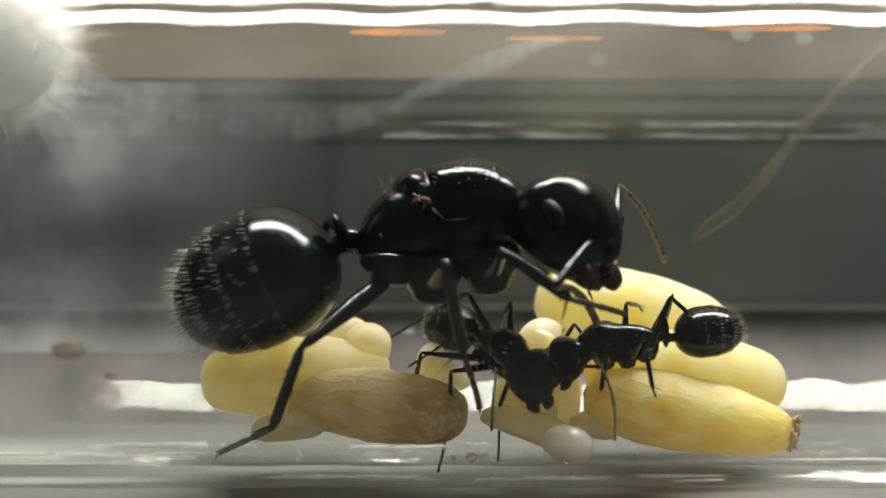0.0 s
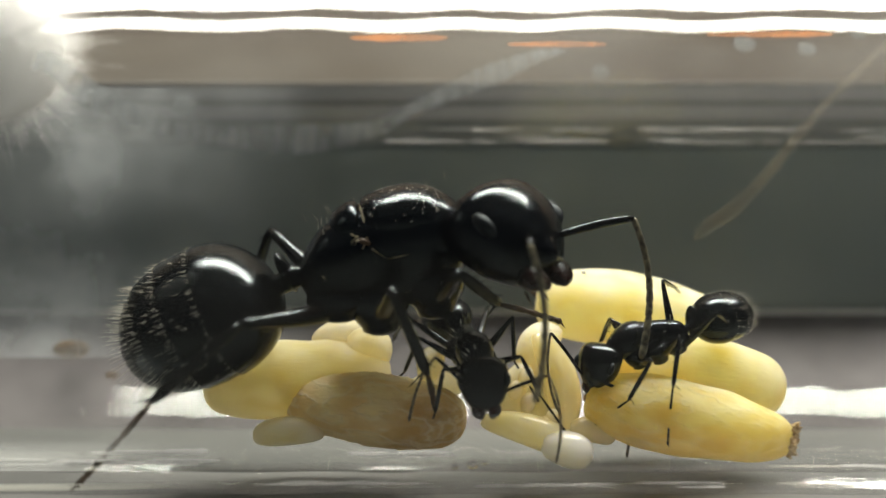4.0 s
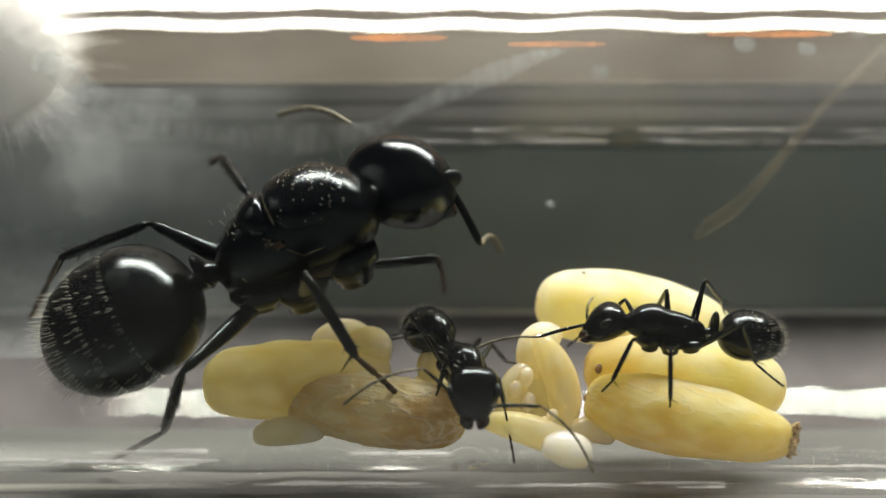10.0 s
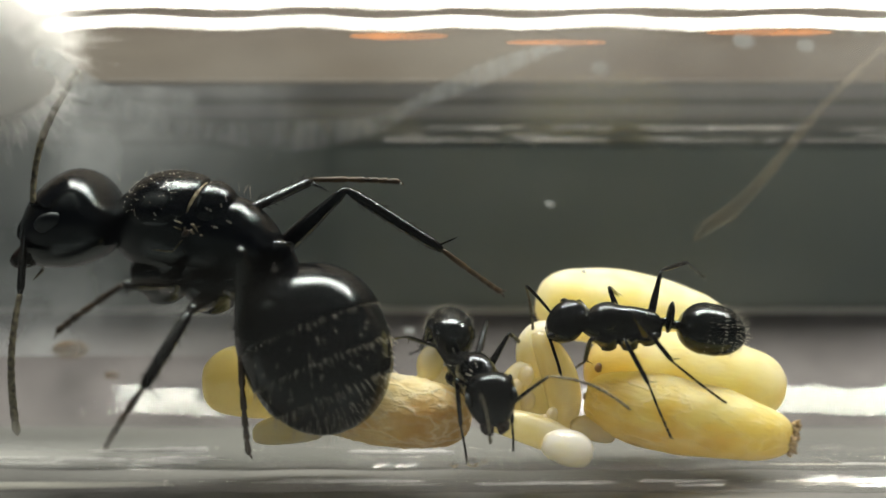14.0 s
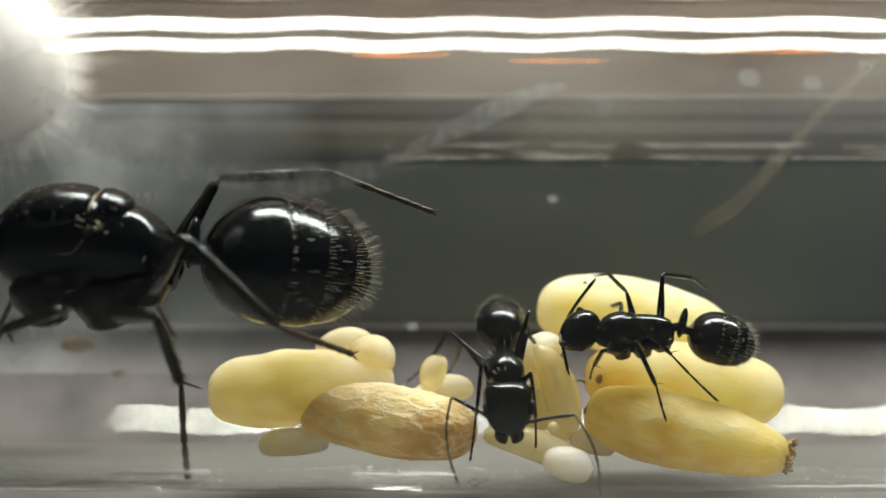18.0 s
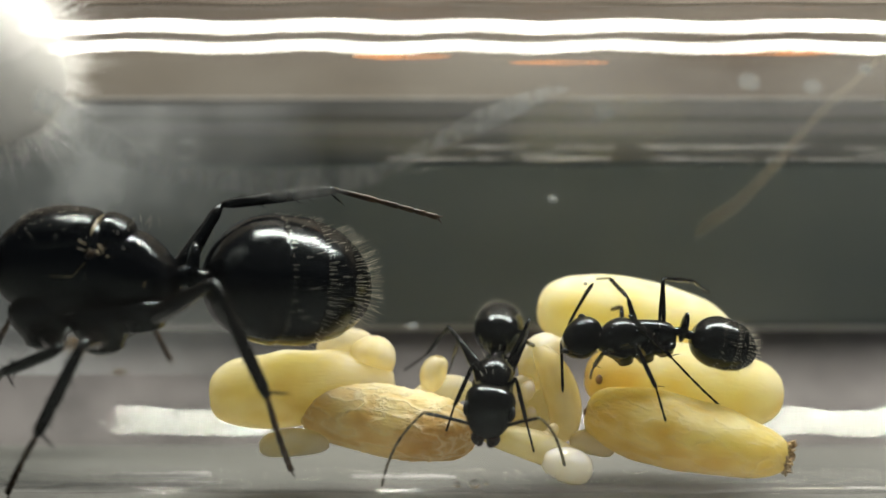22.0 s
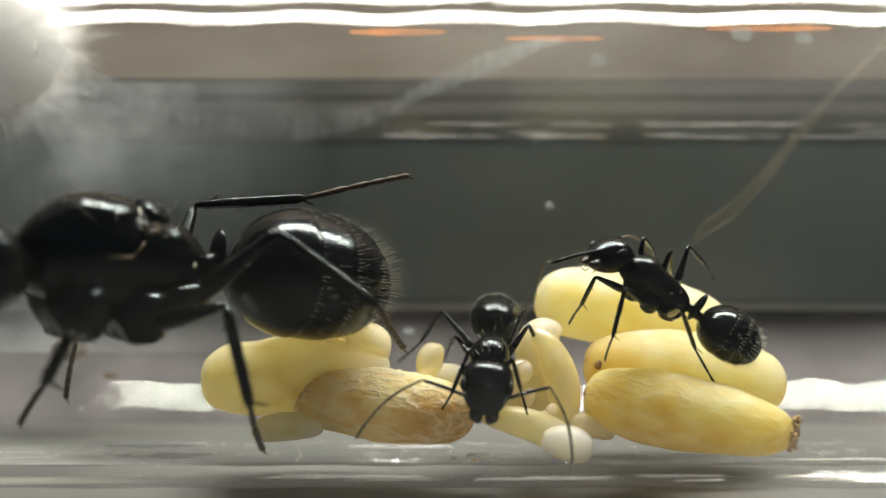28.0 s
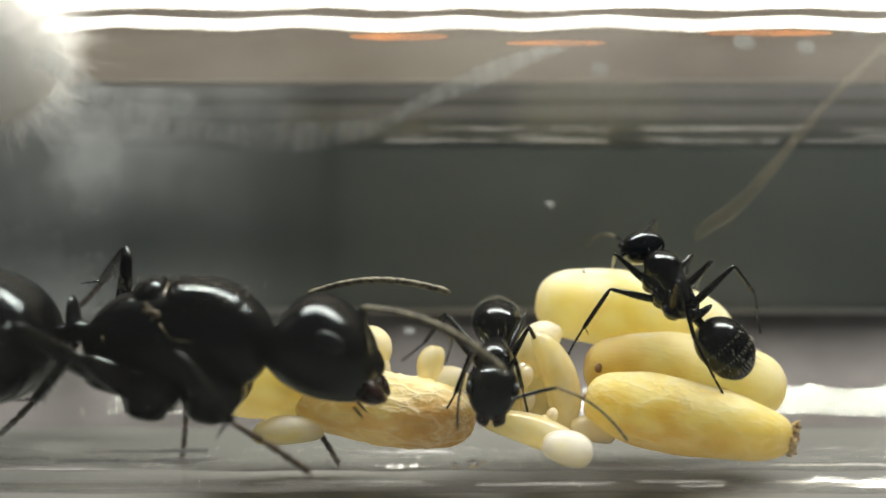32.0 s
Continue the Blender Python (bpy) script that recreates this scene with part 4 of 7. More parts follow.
# orange patches that paint in coloured reflections in the glass
for x, y, n, h in ((-1.6, 6.9, 3.6, 0.2), (4.1, 6.72, 3.7, 0.15), (11.7, 7.0, 4.6, 0.17)):
    dab = thing("orange_reflection", "thin orange patch painted in for a reflection in the glass", "mark", "orange marks")
    verts, faces = [], []
    for i in range(41):
        f = i / 20 - 1
        w = h / 2 * math.sqrt(max(1 - f * f, 0.0)) * (1 + 0.25 * noise.noise(Vector((x + 3 * f, 0, 5))))
        verts += [tuple(on_wall(x + f * n / 2, y - w, False, R_IN - 0.03)), tuple(on_wall(x + f * n / 2, y + w, False, R_IN - 0.03))]
    faces = [(2 * i, 2 * i + 2, 2 * i + 3, 2 * i + 1) for i in range(40)]
    part("paint", (verts, faces), ORANGE, dab)


def wall_film(x0, x1, a0, a1, near, radius, n=40, narrow=0.0):
    verts, faces = [], []
    for i in range(n + 1):
        x = x0 + (x1 - x0) * i / n
        for j in range(n + 1):
            y = radius * math.sin(a1 + (a0 - a1) * (1 - narrow * i / n) * j / n)
            verts.append(tuple(on_wall(x, y, near, radius)))
    for i in range(n):
        for j in range(n):
            faces.append((i * (n + 1) + j, (i + 1) * (n + 1) + j, (i + 1) * (n + 1) + j + 1, i * (n + 1) + j + 1))
    return verts, faces


# strips of painted lamp reflection, left and right on the floor glass
for x0, x1, a0, a1, radius, mat in ((-17, -6.6, -1.34, -1.13, R_OUT - 0.06, GLEAM_A), (9.6, 18, -1.212, -1.19, R_IN - 0.04, GLEAM_B), (9.2, 18, -1.125, -1.112, R_OUT - 0.06, GLEAM_B), (10.5, 18, -1.162, -1.157, R_OUT - 0.06, GLEAM_B)):
    part("streak", wall_film(x0, x1, a0, a1, True, radius, 12, 0.85 if mat is GLEAM_A else 0.0), mat, lines)
# mirror facets added for lamp glints, turned to suit lamp and lens
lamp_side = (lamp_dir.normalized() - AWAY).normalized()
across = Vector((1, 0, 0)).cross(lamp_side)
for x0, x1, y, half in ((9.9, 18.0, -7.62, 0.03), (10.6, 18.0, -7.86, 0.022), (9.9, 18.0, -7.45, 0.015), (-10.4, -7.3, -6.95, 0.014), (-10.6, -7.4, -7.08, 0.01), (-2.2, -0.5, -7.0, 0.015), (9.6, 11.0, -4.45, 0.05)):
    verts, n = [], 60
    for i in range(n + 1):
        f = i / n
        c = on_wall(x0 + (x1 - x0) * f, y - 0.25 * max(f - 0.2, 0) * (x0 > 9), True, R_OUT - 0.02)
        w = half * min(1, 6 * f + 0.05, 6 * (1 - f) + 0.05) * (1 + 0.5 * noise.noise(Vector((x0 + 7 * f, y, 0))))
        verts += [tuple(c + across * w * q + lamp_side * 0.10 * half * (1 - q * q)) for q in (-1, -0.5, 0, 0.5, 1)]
    part("glint_facet", (verts, [(i * 5 + q, i * 5 + 5 + q, i * 5 + 6 + q, i * 5 + 1 + q) for i in range(n) for q in range(4)]), LAMP_FACET, lines)
# films added to paint in haze at the left, top and lower left
mist = thing("painted_haze", "thin patchy films that paint pale haze over the glass", "mist", kind="stuff")
part("film", wall_film(-19, -4.0, -0.66, 0.75, False, R_IN - 0.03), SIDE_HAZE, mist)
part("film", wall_film(-19, 19, 0.30, 0.95, True, R_IN - 0.03), HAZE, mist)
part("film", wall_film(-17, -2.9, -1.5, -0.55, True, R_IN - 0.03), LOW_HAZE, mist)


# ---- poses of the ants over time, in millimetres ----
key('queen', 0, body=((-2.70, -1.09, -0.41), (3.01, -0.93, 0.60), (5.18, -3.28, -2.51), (-8.55, -1.15, -3.07)), ups=((0.00, 0.05, 1.00), (0.00, 0.14, 0.99), (0.00, -0.50, 0.87)), R3=((-4.51, -4.42, -3.54), (-5.41, -2.26, -6.40), (-7.47, 0.07, -7.77)), R2=((0.10, -4.70, -0.71), (0.64, -4.12, -3.60), (1.31, -2.15, -5.62)), R1=((1.77, -4.16, -0.44), (3.81, -4.36, -1.87), (5.71, -2.69, -2.48)), AR=((3.37, -5.02, -1.25), (5.02, -1.21, -2.36)), AL=((5.75, -0.01, 1.38), (8.00, 2.78, -1.00)))
key('queen', 1, body=((-2.70, -1.12, -0.63), (2.92, -0.94, 0.50), (5.44, -3.78, -1.76), (-8.47, -1.15, -3.12)), ups=((0.00, 0.05, 1.00), (0.00, 0.14, 0.99), (0.00, -0.50, 0.87)), R3=((-4.41, -4.64, -3.38), (-5.33, -2.50, -6.26), (-7.30, -0.13, -7.70)), R2=((0.02, -4.80, -1.02), (0.28, -3.53, -3.73), (0.57, -1.19, -5.41)), R1=((1.35, -4.09, -0.34), (3.32, -4.31, -1.88), (4.88, -2.34, -2.56)), AR=((2.87, -4.95, -0.55), (3.93, -1.90, -3.39)), AL=((7.25, -0.90, 1.57), (10.02, 1.73, -0.41)))
key('queen', 2, body=((-2.79, -1.14, -0.81), (2.82, -0.98, 0.25), (5.28, -3.65, -2.27), (-8.75, -1.17, -3.30)), ups=((0.00, 0.00, 1.00), (0.00, 0.14, 0.99), (0.00, -0.50, 0.87)), R3=((-4.37, -4.80, -2.28), (-7.17, -5.13, -4.67), (-10.00, -5.40, -6.54)), R2=((-0.23, -4.67, -1.09), (0.19, -3.38, -3.77), (0.33, -1.02, -5.45)), R1=((1.40, -4.15, -0.84), (2.73, -2.67, -2.36), (4.26, -0.70, -3.07)), AR=((3.70, -5.67, -0.77), (4.38, -2.16, -3.15)), AL=((7.51, -2.29, 1.51), (10.77, -2.68, -1.27)))
key('queen', 3, body=((-3.33, -1.19, -1.17), (2.26, -0.98, 0.19), (4.92, -3.45, -2.24), (-9.12, -1.25, -3.85)), ups=((0.00, 0.00, 1.00), (0.00, 0.14, 0.99), (0.00, -0.50, 0.87)), R3=((-4.69, -4.76, -1.83), (-7.75, -5.05, -3.89), (-10.69, -3.08, -7.16)), R2=((-0.64, -4.66, -1.26), (-0.15, -3.66, -4.05), (-0.43, -2.09, -6.47)), R1=((1.44, -4.18, -1.17), (2.75, -2.53, -2.53), (4.70, -0.96, -3.21)), AR=((2.38, -5.03, -0.70), (3.87, -1.86, -3.20)), AL=((2.67, -1.97, 1.66), (3.82, 2.17, 1.50)), L3=((-5.28, -0.60, -0.41), (-7.90, 2.00, -0.63), (-9.47, 4.67, -2.04)))
key('queen', 3.5, body=((-3.88, -1.21, -1.28), (1.67, -0.98, 0.21), (4.07, -3.99, -1.79), (-9.57, -1.27, -3.95)), ups=((0.00, -0.07, 1.00), (0.00, 0.05, 1.00), (0.00, -0.50, 0.87)), R3=((-5.21, -4.59, -1.92), (-8.24, -4.88, -4.02), (-10.34, -5.26, -6.68)), R2=((-1.06, -4.43, -1.18), (-0.32, -3.61, -3.97), (-0.25, -1.69, -6.14)), R1=((1.11, -3.94, -1.11), (2.58, -2.37, -2.38), (4.53, -0.80, -3.08)))
key('queen', 5.5, body=((-6.62, -0.76, -1.79), (-1.31, -0.47, 0.27), (1.08, 2.58, -1.23), (-12.49, -0.82, -4.41)), ups=((0.00, -0.34, 0.94), (0.00, -0.21, 0.98), (0.00, -0.70, 0.71)), R3=((-7.71, -3.97, -3.85), (-9.00, -1.67, -6.45), (-11.40, 0.31, -7.80)), R2=((-3.15, -3.43, -2.05), (-1.13, -3.74, -4.25), (0.39, -1.67, -5.60)), R1=((-2.83, 2.01, -2.64), (-0.33, 2.02, -2.55), (2.25, 1.99, -2.81)), L3=((-9.69, 1.25, 1.74), (-11.24, 2.68, -1.04), (-11.86, 5.31, -3.21)), L2=((-5.75, 0.93, 1.19), (-5.30, 3.53, 1.80), (-3.90, 6.05, 2.15)), AR=((3.23, 1.07, -0.79), (5.54, 4.69, -0.88)), AL=((-2.20, 2.31, 2.08), (-4.72, 5.74, 2.70)))
key('queen', 6, body=((-7.06, -0.78, -1.96), (-1.75, -0.42, 0.61), (0.81, 2.59, -0.73), (-12.86, -0.82, -4.40)), ups=((0.00, -0.41, 0.91), (0.00, -0.29, 0.96), (0.00, -0.70, 0.71)), R3=((-7.71, -4.05, -3.75), (-9.03, -1.95, -6.49), (-11.38, 0.15, -7.78)), R2=((-3.82, -3.22, -1.75), (-2.00, -3.55, -4.11), (0.68, -3.70, -5.21)), R1=((-2.84, 2.24, -2.49), (-0.38, 2.30, -2.04), (1.77, 3.74, -2.30)), L3=((-9.99, 1.48, 1.91), (-11.35, 2.67, -1.11), (-12.48, 5.22, -3.41)), L2=((-8.42, 2.14, 2.25), (-9.55, 3.46, 0.20), (-10.55, 5.02, -0.61)), AR=((2.69, 0.97, -0.30), (5.42, 4.00, 1.07)), AL=((-2.69, 2.24, 2.60), (-7.50, 2.69, 5.85)))
key('queen', 7, body=((-8.51, -0.75, -1.74), (-3.52, -0.24, 1.84), (-1.36, 3.31, 1.50), (-13.76, -0.94, -5.28)), ups=((0.00, -0.60, 0.80), (0.00, -0.53, 0.85), (0.00, -0.70, 0.71)), R3=((-7.74, -3.53, -4.50), (-9.18, -0.93, -6.71), (-11.40, 0.19, -7.79)), R2=((-3.63, -1.92, -1.54), (-1.76, 0.09, -2.74), (1.14, 0.08, -2.85)), R1=((-2.84, 2.45, -0.84), (-1.52, 4.48, -0.22), (-0.19, 6.66, 0.28)), L3=((-13.12, 1.03, 0.18), (-14.45, 2.11, -2.23), (-15.43, 4.75, -3.96)), L2=((-10.47, 1.81, 1.39), (-10.82, 3.84, 0.05), (-11.39, 5.84, -1.14)), AR=((1.04, 1.38, 1.79), (3.22, 4.84, 3.12)), AL=((-4.74, 2.32, 4.07), (-8.02, 2.71, 6.83)))
key('queen', 8, body=((-8.51, -0.72, -1.52), (-3.68, -0.30, 1.48), (-1.37, 2.76, -0.11), (-13.95, -0.86, -4.69)), ups=((0.00, -0.56, 0.83), (0.00, -0.37, 0.93), (0.00, -0.70, 0.71)), R3=((-8.03, -3.75, -3.78), (-9.19, -1.29, -6.29), (-11.38, 0.12, -7.79)), R2=((-4.94, -2.75, -1.17), (-3.04, -3.07, -3.47), (-0.66, -3.30, -5.11)), R1=((-3.66, 2.74, -1.27), (-1.22, 2.82, -0.71), (-0.08, 5.12, -0.30)), L3=((-13.05, 0.94, 0.98), (-14.52, 1.75, -1.95), (-15.75, 3.89, -3.79)), L2=((-9.84, 1.80, 2.72), (-11.79, 2.66, 1.69), (-12.86, 4.02, 1.88)), AR=((0.18, 1.00, -0.70), (1.80, 4.99, -0.81)), AL=((-1.75, 2.55, 4.40), (-4.00, 6.22, 4.56)))
key('queen', 9, body=((-7.68, -0.69, -1.30), (-2.40, -0.39, 0.82), (-0.08, 2.44, -1.14), (-13.46, -0.78, -4.08)), ups=((0.00, -0.41, 0.91), (0.00, -0.21, 0.98), (0.00, -0.70, 0.71)), R3=((-8.03, -4.02, -3.65), (-9.16, -1.70, -6.30), (-11.26, 0.50, -7.83)), R2=((-4.53, -3.21, -1.20), (-2.97, -3.56, -3.74), (-1.24, -1.73, -5.17)), R1=((-2.84, 2.23, -2.00), (-0.41, 2.32, -1.40), (0.33, 4.81, -1.43)), L3=((-11.91, 0.98, 1.25), (-13.71, 1.86, -1.16), (-14.86, 3.79, -3.38)), L2=((-6.93, 1.83, 1.55), (-7.73, 3.58, 1.67), (-8.85, 6.26, 1.62)), AR=((1.41, 0.94, -1.55), (5.44, 0.73, -3.03)), AL=((0.63, 3.76, 2.26), (0.77, 6.84, 3.52)))
key('queen', 10, body=((-7.32, -0.69, -1.34), (-2.22, -0.34, 1.18), (-0.17, 3.02, -0.14), (-13.03, -0.83, -4.52)), ups=((0.00, -0.47, 0.88), (0.00, -0.29, 0.96), (0.00, -0.70, 0.71)), R3=((-8.01, -3.48, -4.03), (-9.15, -1.10, -6.62), (-10.94, 0.25, -7.79)), R2=((-4.21, -3.02, -1.03), (-2.65, -3.38, -3.57), (-1.26, -1.49, -5.28)), R1=((-2.65, 2.48, -1.67), (-0.17, 2.52, -1.41), (0.13, 4.65, -2.88)), L3=((-11.83, 0.95, 0.98), (-13.64, 1.81, -1.46), (-14.82, 3.57, -3.72)), L2=((-7.13, 1.85, 1.66), (-7.74, 3.71, 1.81), (-8.65, 6.46, 1.80)), AL=((-3.16, 2.56, 3.23), (-5.94, 5.70, 4.16)), AR=((1.27, 1.28, -0.77), (2.14, 5.49, -0.87)))
key('queen', 11, body=((-8.28, -0.58, -1.97), (-3.85, 0.05, 1.57), (-2.10, 3.81, 1.37), (-14.34, -0.86, -6.16)), ups=((0.00, -0.73, 0.68), (0.00, -0.73, 0.68), (0.00, -0.60, 0.80)), R3=((-7.51, -2.96, -4.58), (-9.25, -0.66, -6.90), (-11.41, 0.30, -7.78)), R2=((-4.08, -1.81, -1.67), (-2.08, -2.12, -3.89), (0.43, -2.33, -5.32)), R1=((-2.68, 2.97, -0.56), (-2.12, 5.24, 0.32), (-1.62, 7.49, 1.52)), L3=((-12.92, 1.00, -0.02), (-14.24, 2.22, -2.86), (-15.33, 5.02, -4.45)), L2=((-10.83, 1.88, 0.46), (-11.39, 3.01, -0.97), (-12.21, 5.61, -1.96)), AL=((-5.31, 2.57, 3.72), (-11.78, 2.68, 4.59)), AR=((-0.58, 4.27, 2.60), (2.65, 4.66, 5.41)))
key('queen', 11.5, body=((-7.59, -0.35, -2.50), (-6.41, 1.63, 2.71), (-6.86, 5.72, 3.22), (-13.72, -0.52, -5.87)), ups=((0.00, -0.92, 0.39), (0.00, -0.29, 0.96), (0.00, -0.73, 0.68)), R3=((-5.06, -1.85, -1.90), (-5.02, -4.94, -3.93), (-5.80, -5.00, -5.95)), R2=((-3.93, 0.27, -1.84), (-2.29, -0.08, -4.33), (0.20, -0.29, -5.79)), R1=((-3.60, 2.94, 1.09), (-1.94, 4.42, -0.04), (-1.17, 6.90, -0.26)), L3=((-12.10, 1.68, -2.33), (-15.33, 1.43, -4.12), (-16.88, 3.99, -5.73)), L2=((-10.77, 1.49, -0.27), (-12.35, 3.89, -1.12), (-13.71, 6.40, -1.63)), L1=((-9.43, 3.96, 1.84), (-9.73, 6.44, 2.04), (-10.14, 7.37, 2.44)), AL=((-9.61, 5.00, 3.54), (-13.26, 4.69, 1.29)), AR=((-4.30, 5.94, 3.95), (-3.07, 6.50, 4.06)))
key('queen', 12, body=((-6.37, -0.46, -3.24), (-7.36, 1.64, 2.74), (-10.74, 4.05, 2.75), (-12.91, -0.82, -7.29)), ups=((0.00, -0.96, 0.28), (0.00, -0.29, 0.96), (0.00, -0.79, 0.62)), R3=((-3.90, -0.82, -0.54), (-3.11, -2.97, -3.44), (-3.11, -3.45, -6.81)), R2=((-3.49, 0.70, -1.01), (-1.87, 0.35, -3.51), (-0.67, 2.10, -5.50)), L3=((-11.43, 1.53, -3.04), (-14.54, 1.25, -5.03), (-16.77, 2.96, -6.95)), L2=((-10.63, 1.39, -0.68), (-12.24, 3.84, -1.31), (-13.31, 6.48, -1.86)), L1=((-10.38, 2.17, 0.81), (-11.01, 4.43, -0.04), (-11.84, 6.86, -0.48)), AL=((-12.43, 2.21, 2.92), (-16.05, 4.49, 3.35)), AR=((-7.32, 5.12, 4.26), (-6.00, 6.19, 4.58)))
key('queen', 12.5, body=((-6.20, -0.23, -1.65), (-8.78, 2.08, 2.87), (-12.01, 4.68, 2.64), (-9.77, -0.68, -6.99)), ups=((0.00, -0.90, 0.44), (0.00, -0.34, 0.94), (0.00, -0.90, 0.44)), R3=((-3.54, -0.57, 0.36), (-1.85, -1.02, -2.91), (-0.63, -1.47, -6.05)), R2=((-3.80, 2.81, 1.00), (-1.89, 4.97, 0.17), (-1.41, 7.76, -0.49)), L3=((-10.96, 1.50, -2.43), (-13.01, 1.07, -5.48), (-14.85, -0.17, -7.79)), L2=((-10.88, 2.12, -1.36), (-12.41, 4.61, -2.03), (-13.52, 7.03, -3.18)), L1=((-11.01, 3.80, 0.66), (-11.41, 6.00, -0.45), (-11.93, 7.62, -0.81)), AL=((-13.91, 2.83, 2.95), (-16.58, 6.10, 3.74)), AR=((-8.14, 4.03, 4.73), (-5.47, 5.18, 5.76)))
key('queen', 13, body=((-5.74, -0.12, -0.87), (-9.86, 0.43, 3.03), (-12.93, 2.86, 1.67), (-6.46, -2.23, -6.98)), ups=((0.00, -0.77, 0.64), (0.00, -0.53, 0.85), (0.00, -0.97, 0.22)), L3=((-7.76, -2.58, -1.02), (-9.57, -3.03, -4.22), (-11.73, -3.39, -6.82)), L2=((-9.85, 3.53, -2.19), (-12.83, 3.48, -2.54), (-13.22, 5.84, -4.18)), L1=((-11.86, 2.71, 0.46), (-11.80, 5.06, -0.40), (-11.81, 7.59, -1.00)), R3=((-3.15, 0.47, 1.13), (-0.60, 0.10, -1.52), (1.66, -0.25, -4.04)), R2=((-4.44, 2.44, 1.34), (-2.98, 4.72, 0.06), (-2.06, 7.30, -0.90)), AL=((-12.63, -1.48, 2.92), (-11.95, -5.30, 1.06)), AR=((-12.06, 4.50, 4.69), (-10.78, 6.00, 4.88)))
key('queen', 14, body=((-5.36, -1.08, -0.52), (-10.88, 0.63, 0.19), (-14.39, 0.78, -1.59), (-2.89, -2.71, -6.31)), ups=((0.00, -0.41, 0.91), (0.00, -0.21, 0.98), (0.00, -0.92, 0.39)), L3=((-5.87, -4.84, 0.02), (-6.28, -2.77, -3.02), (-6.20, -3.24, -6.38)), L2=((-7.75, -5.87, -2.03), (-9.01, -6.25, -4.72), (-10.74, -3.94, -6.71)), L1=((-7.45, -6.32, -0.74), (-9.94, -6.34, -0.90), (-10.94, -4.31, -2.17)), R3=((-3.88, -0.32, 0.57), (-0.35, -0.47, -0.53), (1.68, 1.57, -2.35)), R2=((-6.17, -1.22, 0.94), (-4.45, 1.19, 1.39), (-1.55, 1.21, 1.50)), AL=((-13.47, -1.17, -1.13), (-13.48, -2.60, -4.13)), AR=((-11.92, -5.05, 1.75), (-12.58, -1.06, 3.20)))
key('queen', 14.5, body=((-5.52, -1.63, -0.84), (-11.46, 0.57, -0.26), (-14.94, 0.35, -1.85), (-0.18, -2.15, -4.51)), ups=((0.00, -0.17, 0.98), (0.00, -0.03, 1.00), (0.00, -0.60, 0.80)), L3=((-4.84, -5.87, -0.80), (-3.04, -6.32, -4.00), (-0.86, -6.68, -6.58)), L2=((-7.42, -6.70, -2.58), (-9.10, -5.13, -5.87), (-10.90, -3.60, -6.91)), L1=((-8.95, -7.32, -2.07), (-10.72, -6.40, -4.45), (-12.40, -5.75, -5.24)), R3=((-4.74, -1.03, 0.80), (-1.06, -1.09, 0.38), (1.27, 1.37, 0.14)), R2=((-6.31, -2.04, 0.51), (-4.74, 0.40, 1.26), (-1.84, 0.41, 1.37)), AL=((-12.02, -1.91, -2.79), (-10.67, -3.86, -5.92)), AR=((-13.32, -6.02, 0.50), (-16.10, -2.79, 1.04)))
key('queen', 16.5, body=((-7.80, -2.64, -0.87), (-13.47, -2.58, -0.40), (-17.17, -2.83, -2.23), (-2.10, -0.00, -1.46)), ups=((0.00, 0.00, 1.00), (0.00, 0.05, 1.00), (0.00, -0.07, 1.00)), L3=((-6.13, -5.68, -0.30), (-2.98, -5.95, -2.22), (-1.44, -3.19, -3.47)), L2=((-7.80, -5.55, -1.59), (-7.30, -5.96, -4.52), (-7.80, -4.03, -6.62)), L1=((-11.58, -5.90, -1.93), (-13.06, -4.69, -3.54), (-14.57, -3.66, -5.39)), R3=((-7.44, -1.41, 1.11), (-3.81, -1.30, 1.86), (-0.57, -1.44, 0.86)))
key('queen', 18, body=((-8.28, -2.49, 0.22), (-14.13, -2.44, 0.61), (-17.78, -2.70, -1.31), (-2.38, 0.03, -1.21)), ups=((0.00, -0.03, 1.00), (0.00, 0.05, 1.00), (0.00, -0.12, 0.99)), L3=((-7.51, -5.48, 1.29), (-4.78, -5.83, -1.17), (-3.02, -3.39, -2.76)), L2=((-8.27, -5.48, -0.97), (-8.07, -3.99, -3.56), (-8.05, -4.39, -6.43)), L1=((-11.11, -5.48, -0.79), (-13.18, -4.43, -1.71), (-14.43, -4.75, -3.97)), R3=((-7.40, -0.85, 2.03), (-3.71, -0.80, 2.40), (-0.55, -0.97, 1.18)))
key('queen', 19, body=((-8.24, -2.51, 0.09), (-14.09, -2.44, 0.57), (-17.78, -2.70, -1.29), (-2.34, 0.01, -1.35)), ups=((0.00, -0.03, 1.00), (0.00, 0.05, 1.00), (0.00, -0.12, 0.99)), L3=((-7.50, -5.65, 1.04), (-4.66, -5.98, -1.30), (-2.93, -3.41, -2.72)), L2=((-8.29, -5.53, -1.17), (-8.17, -3.90, -3.69), (-8.07, -4.31, -6.56)), L1=((-11.14, -5.55, -1.16), (-13.20, -4.58, -2.18), (-14.58, -4.88, -4.36)), R3=((-7.40, -0.81, 1.90), (-3.72, -0.75, 2.29), (-0.50, -0.90, 1.21)))
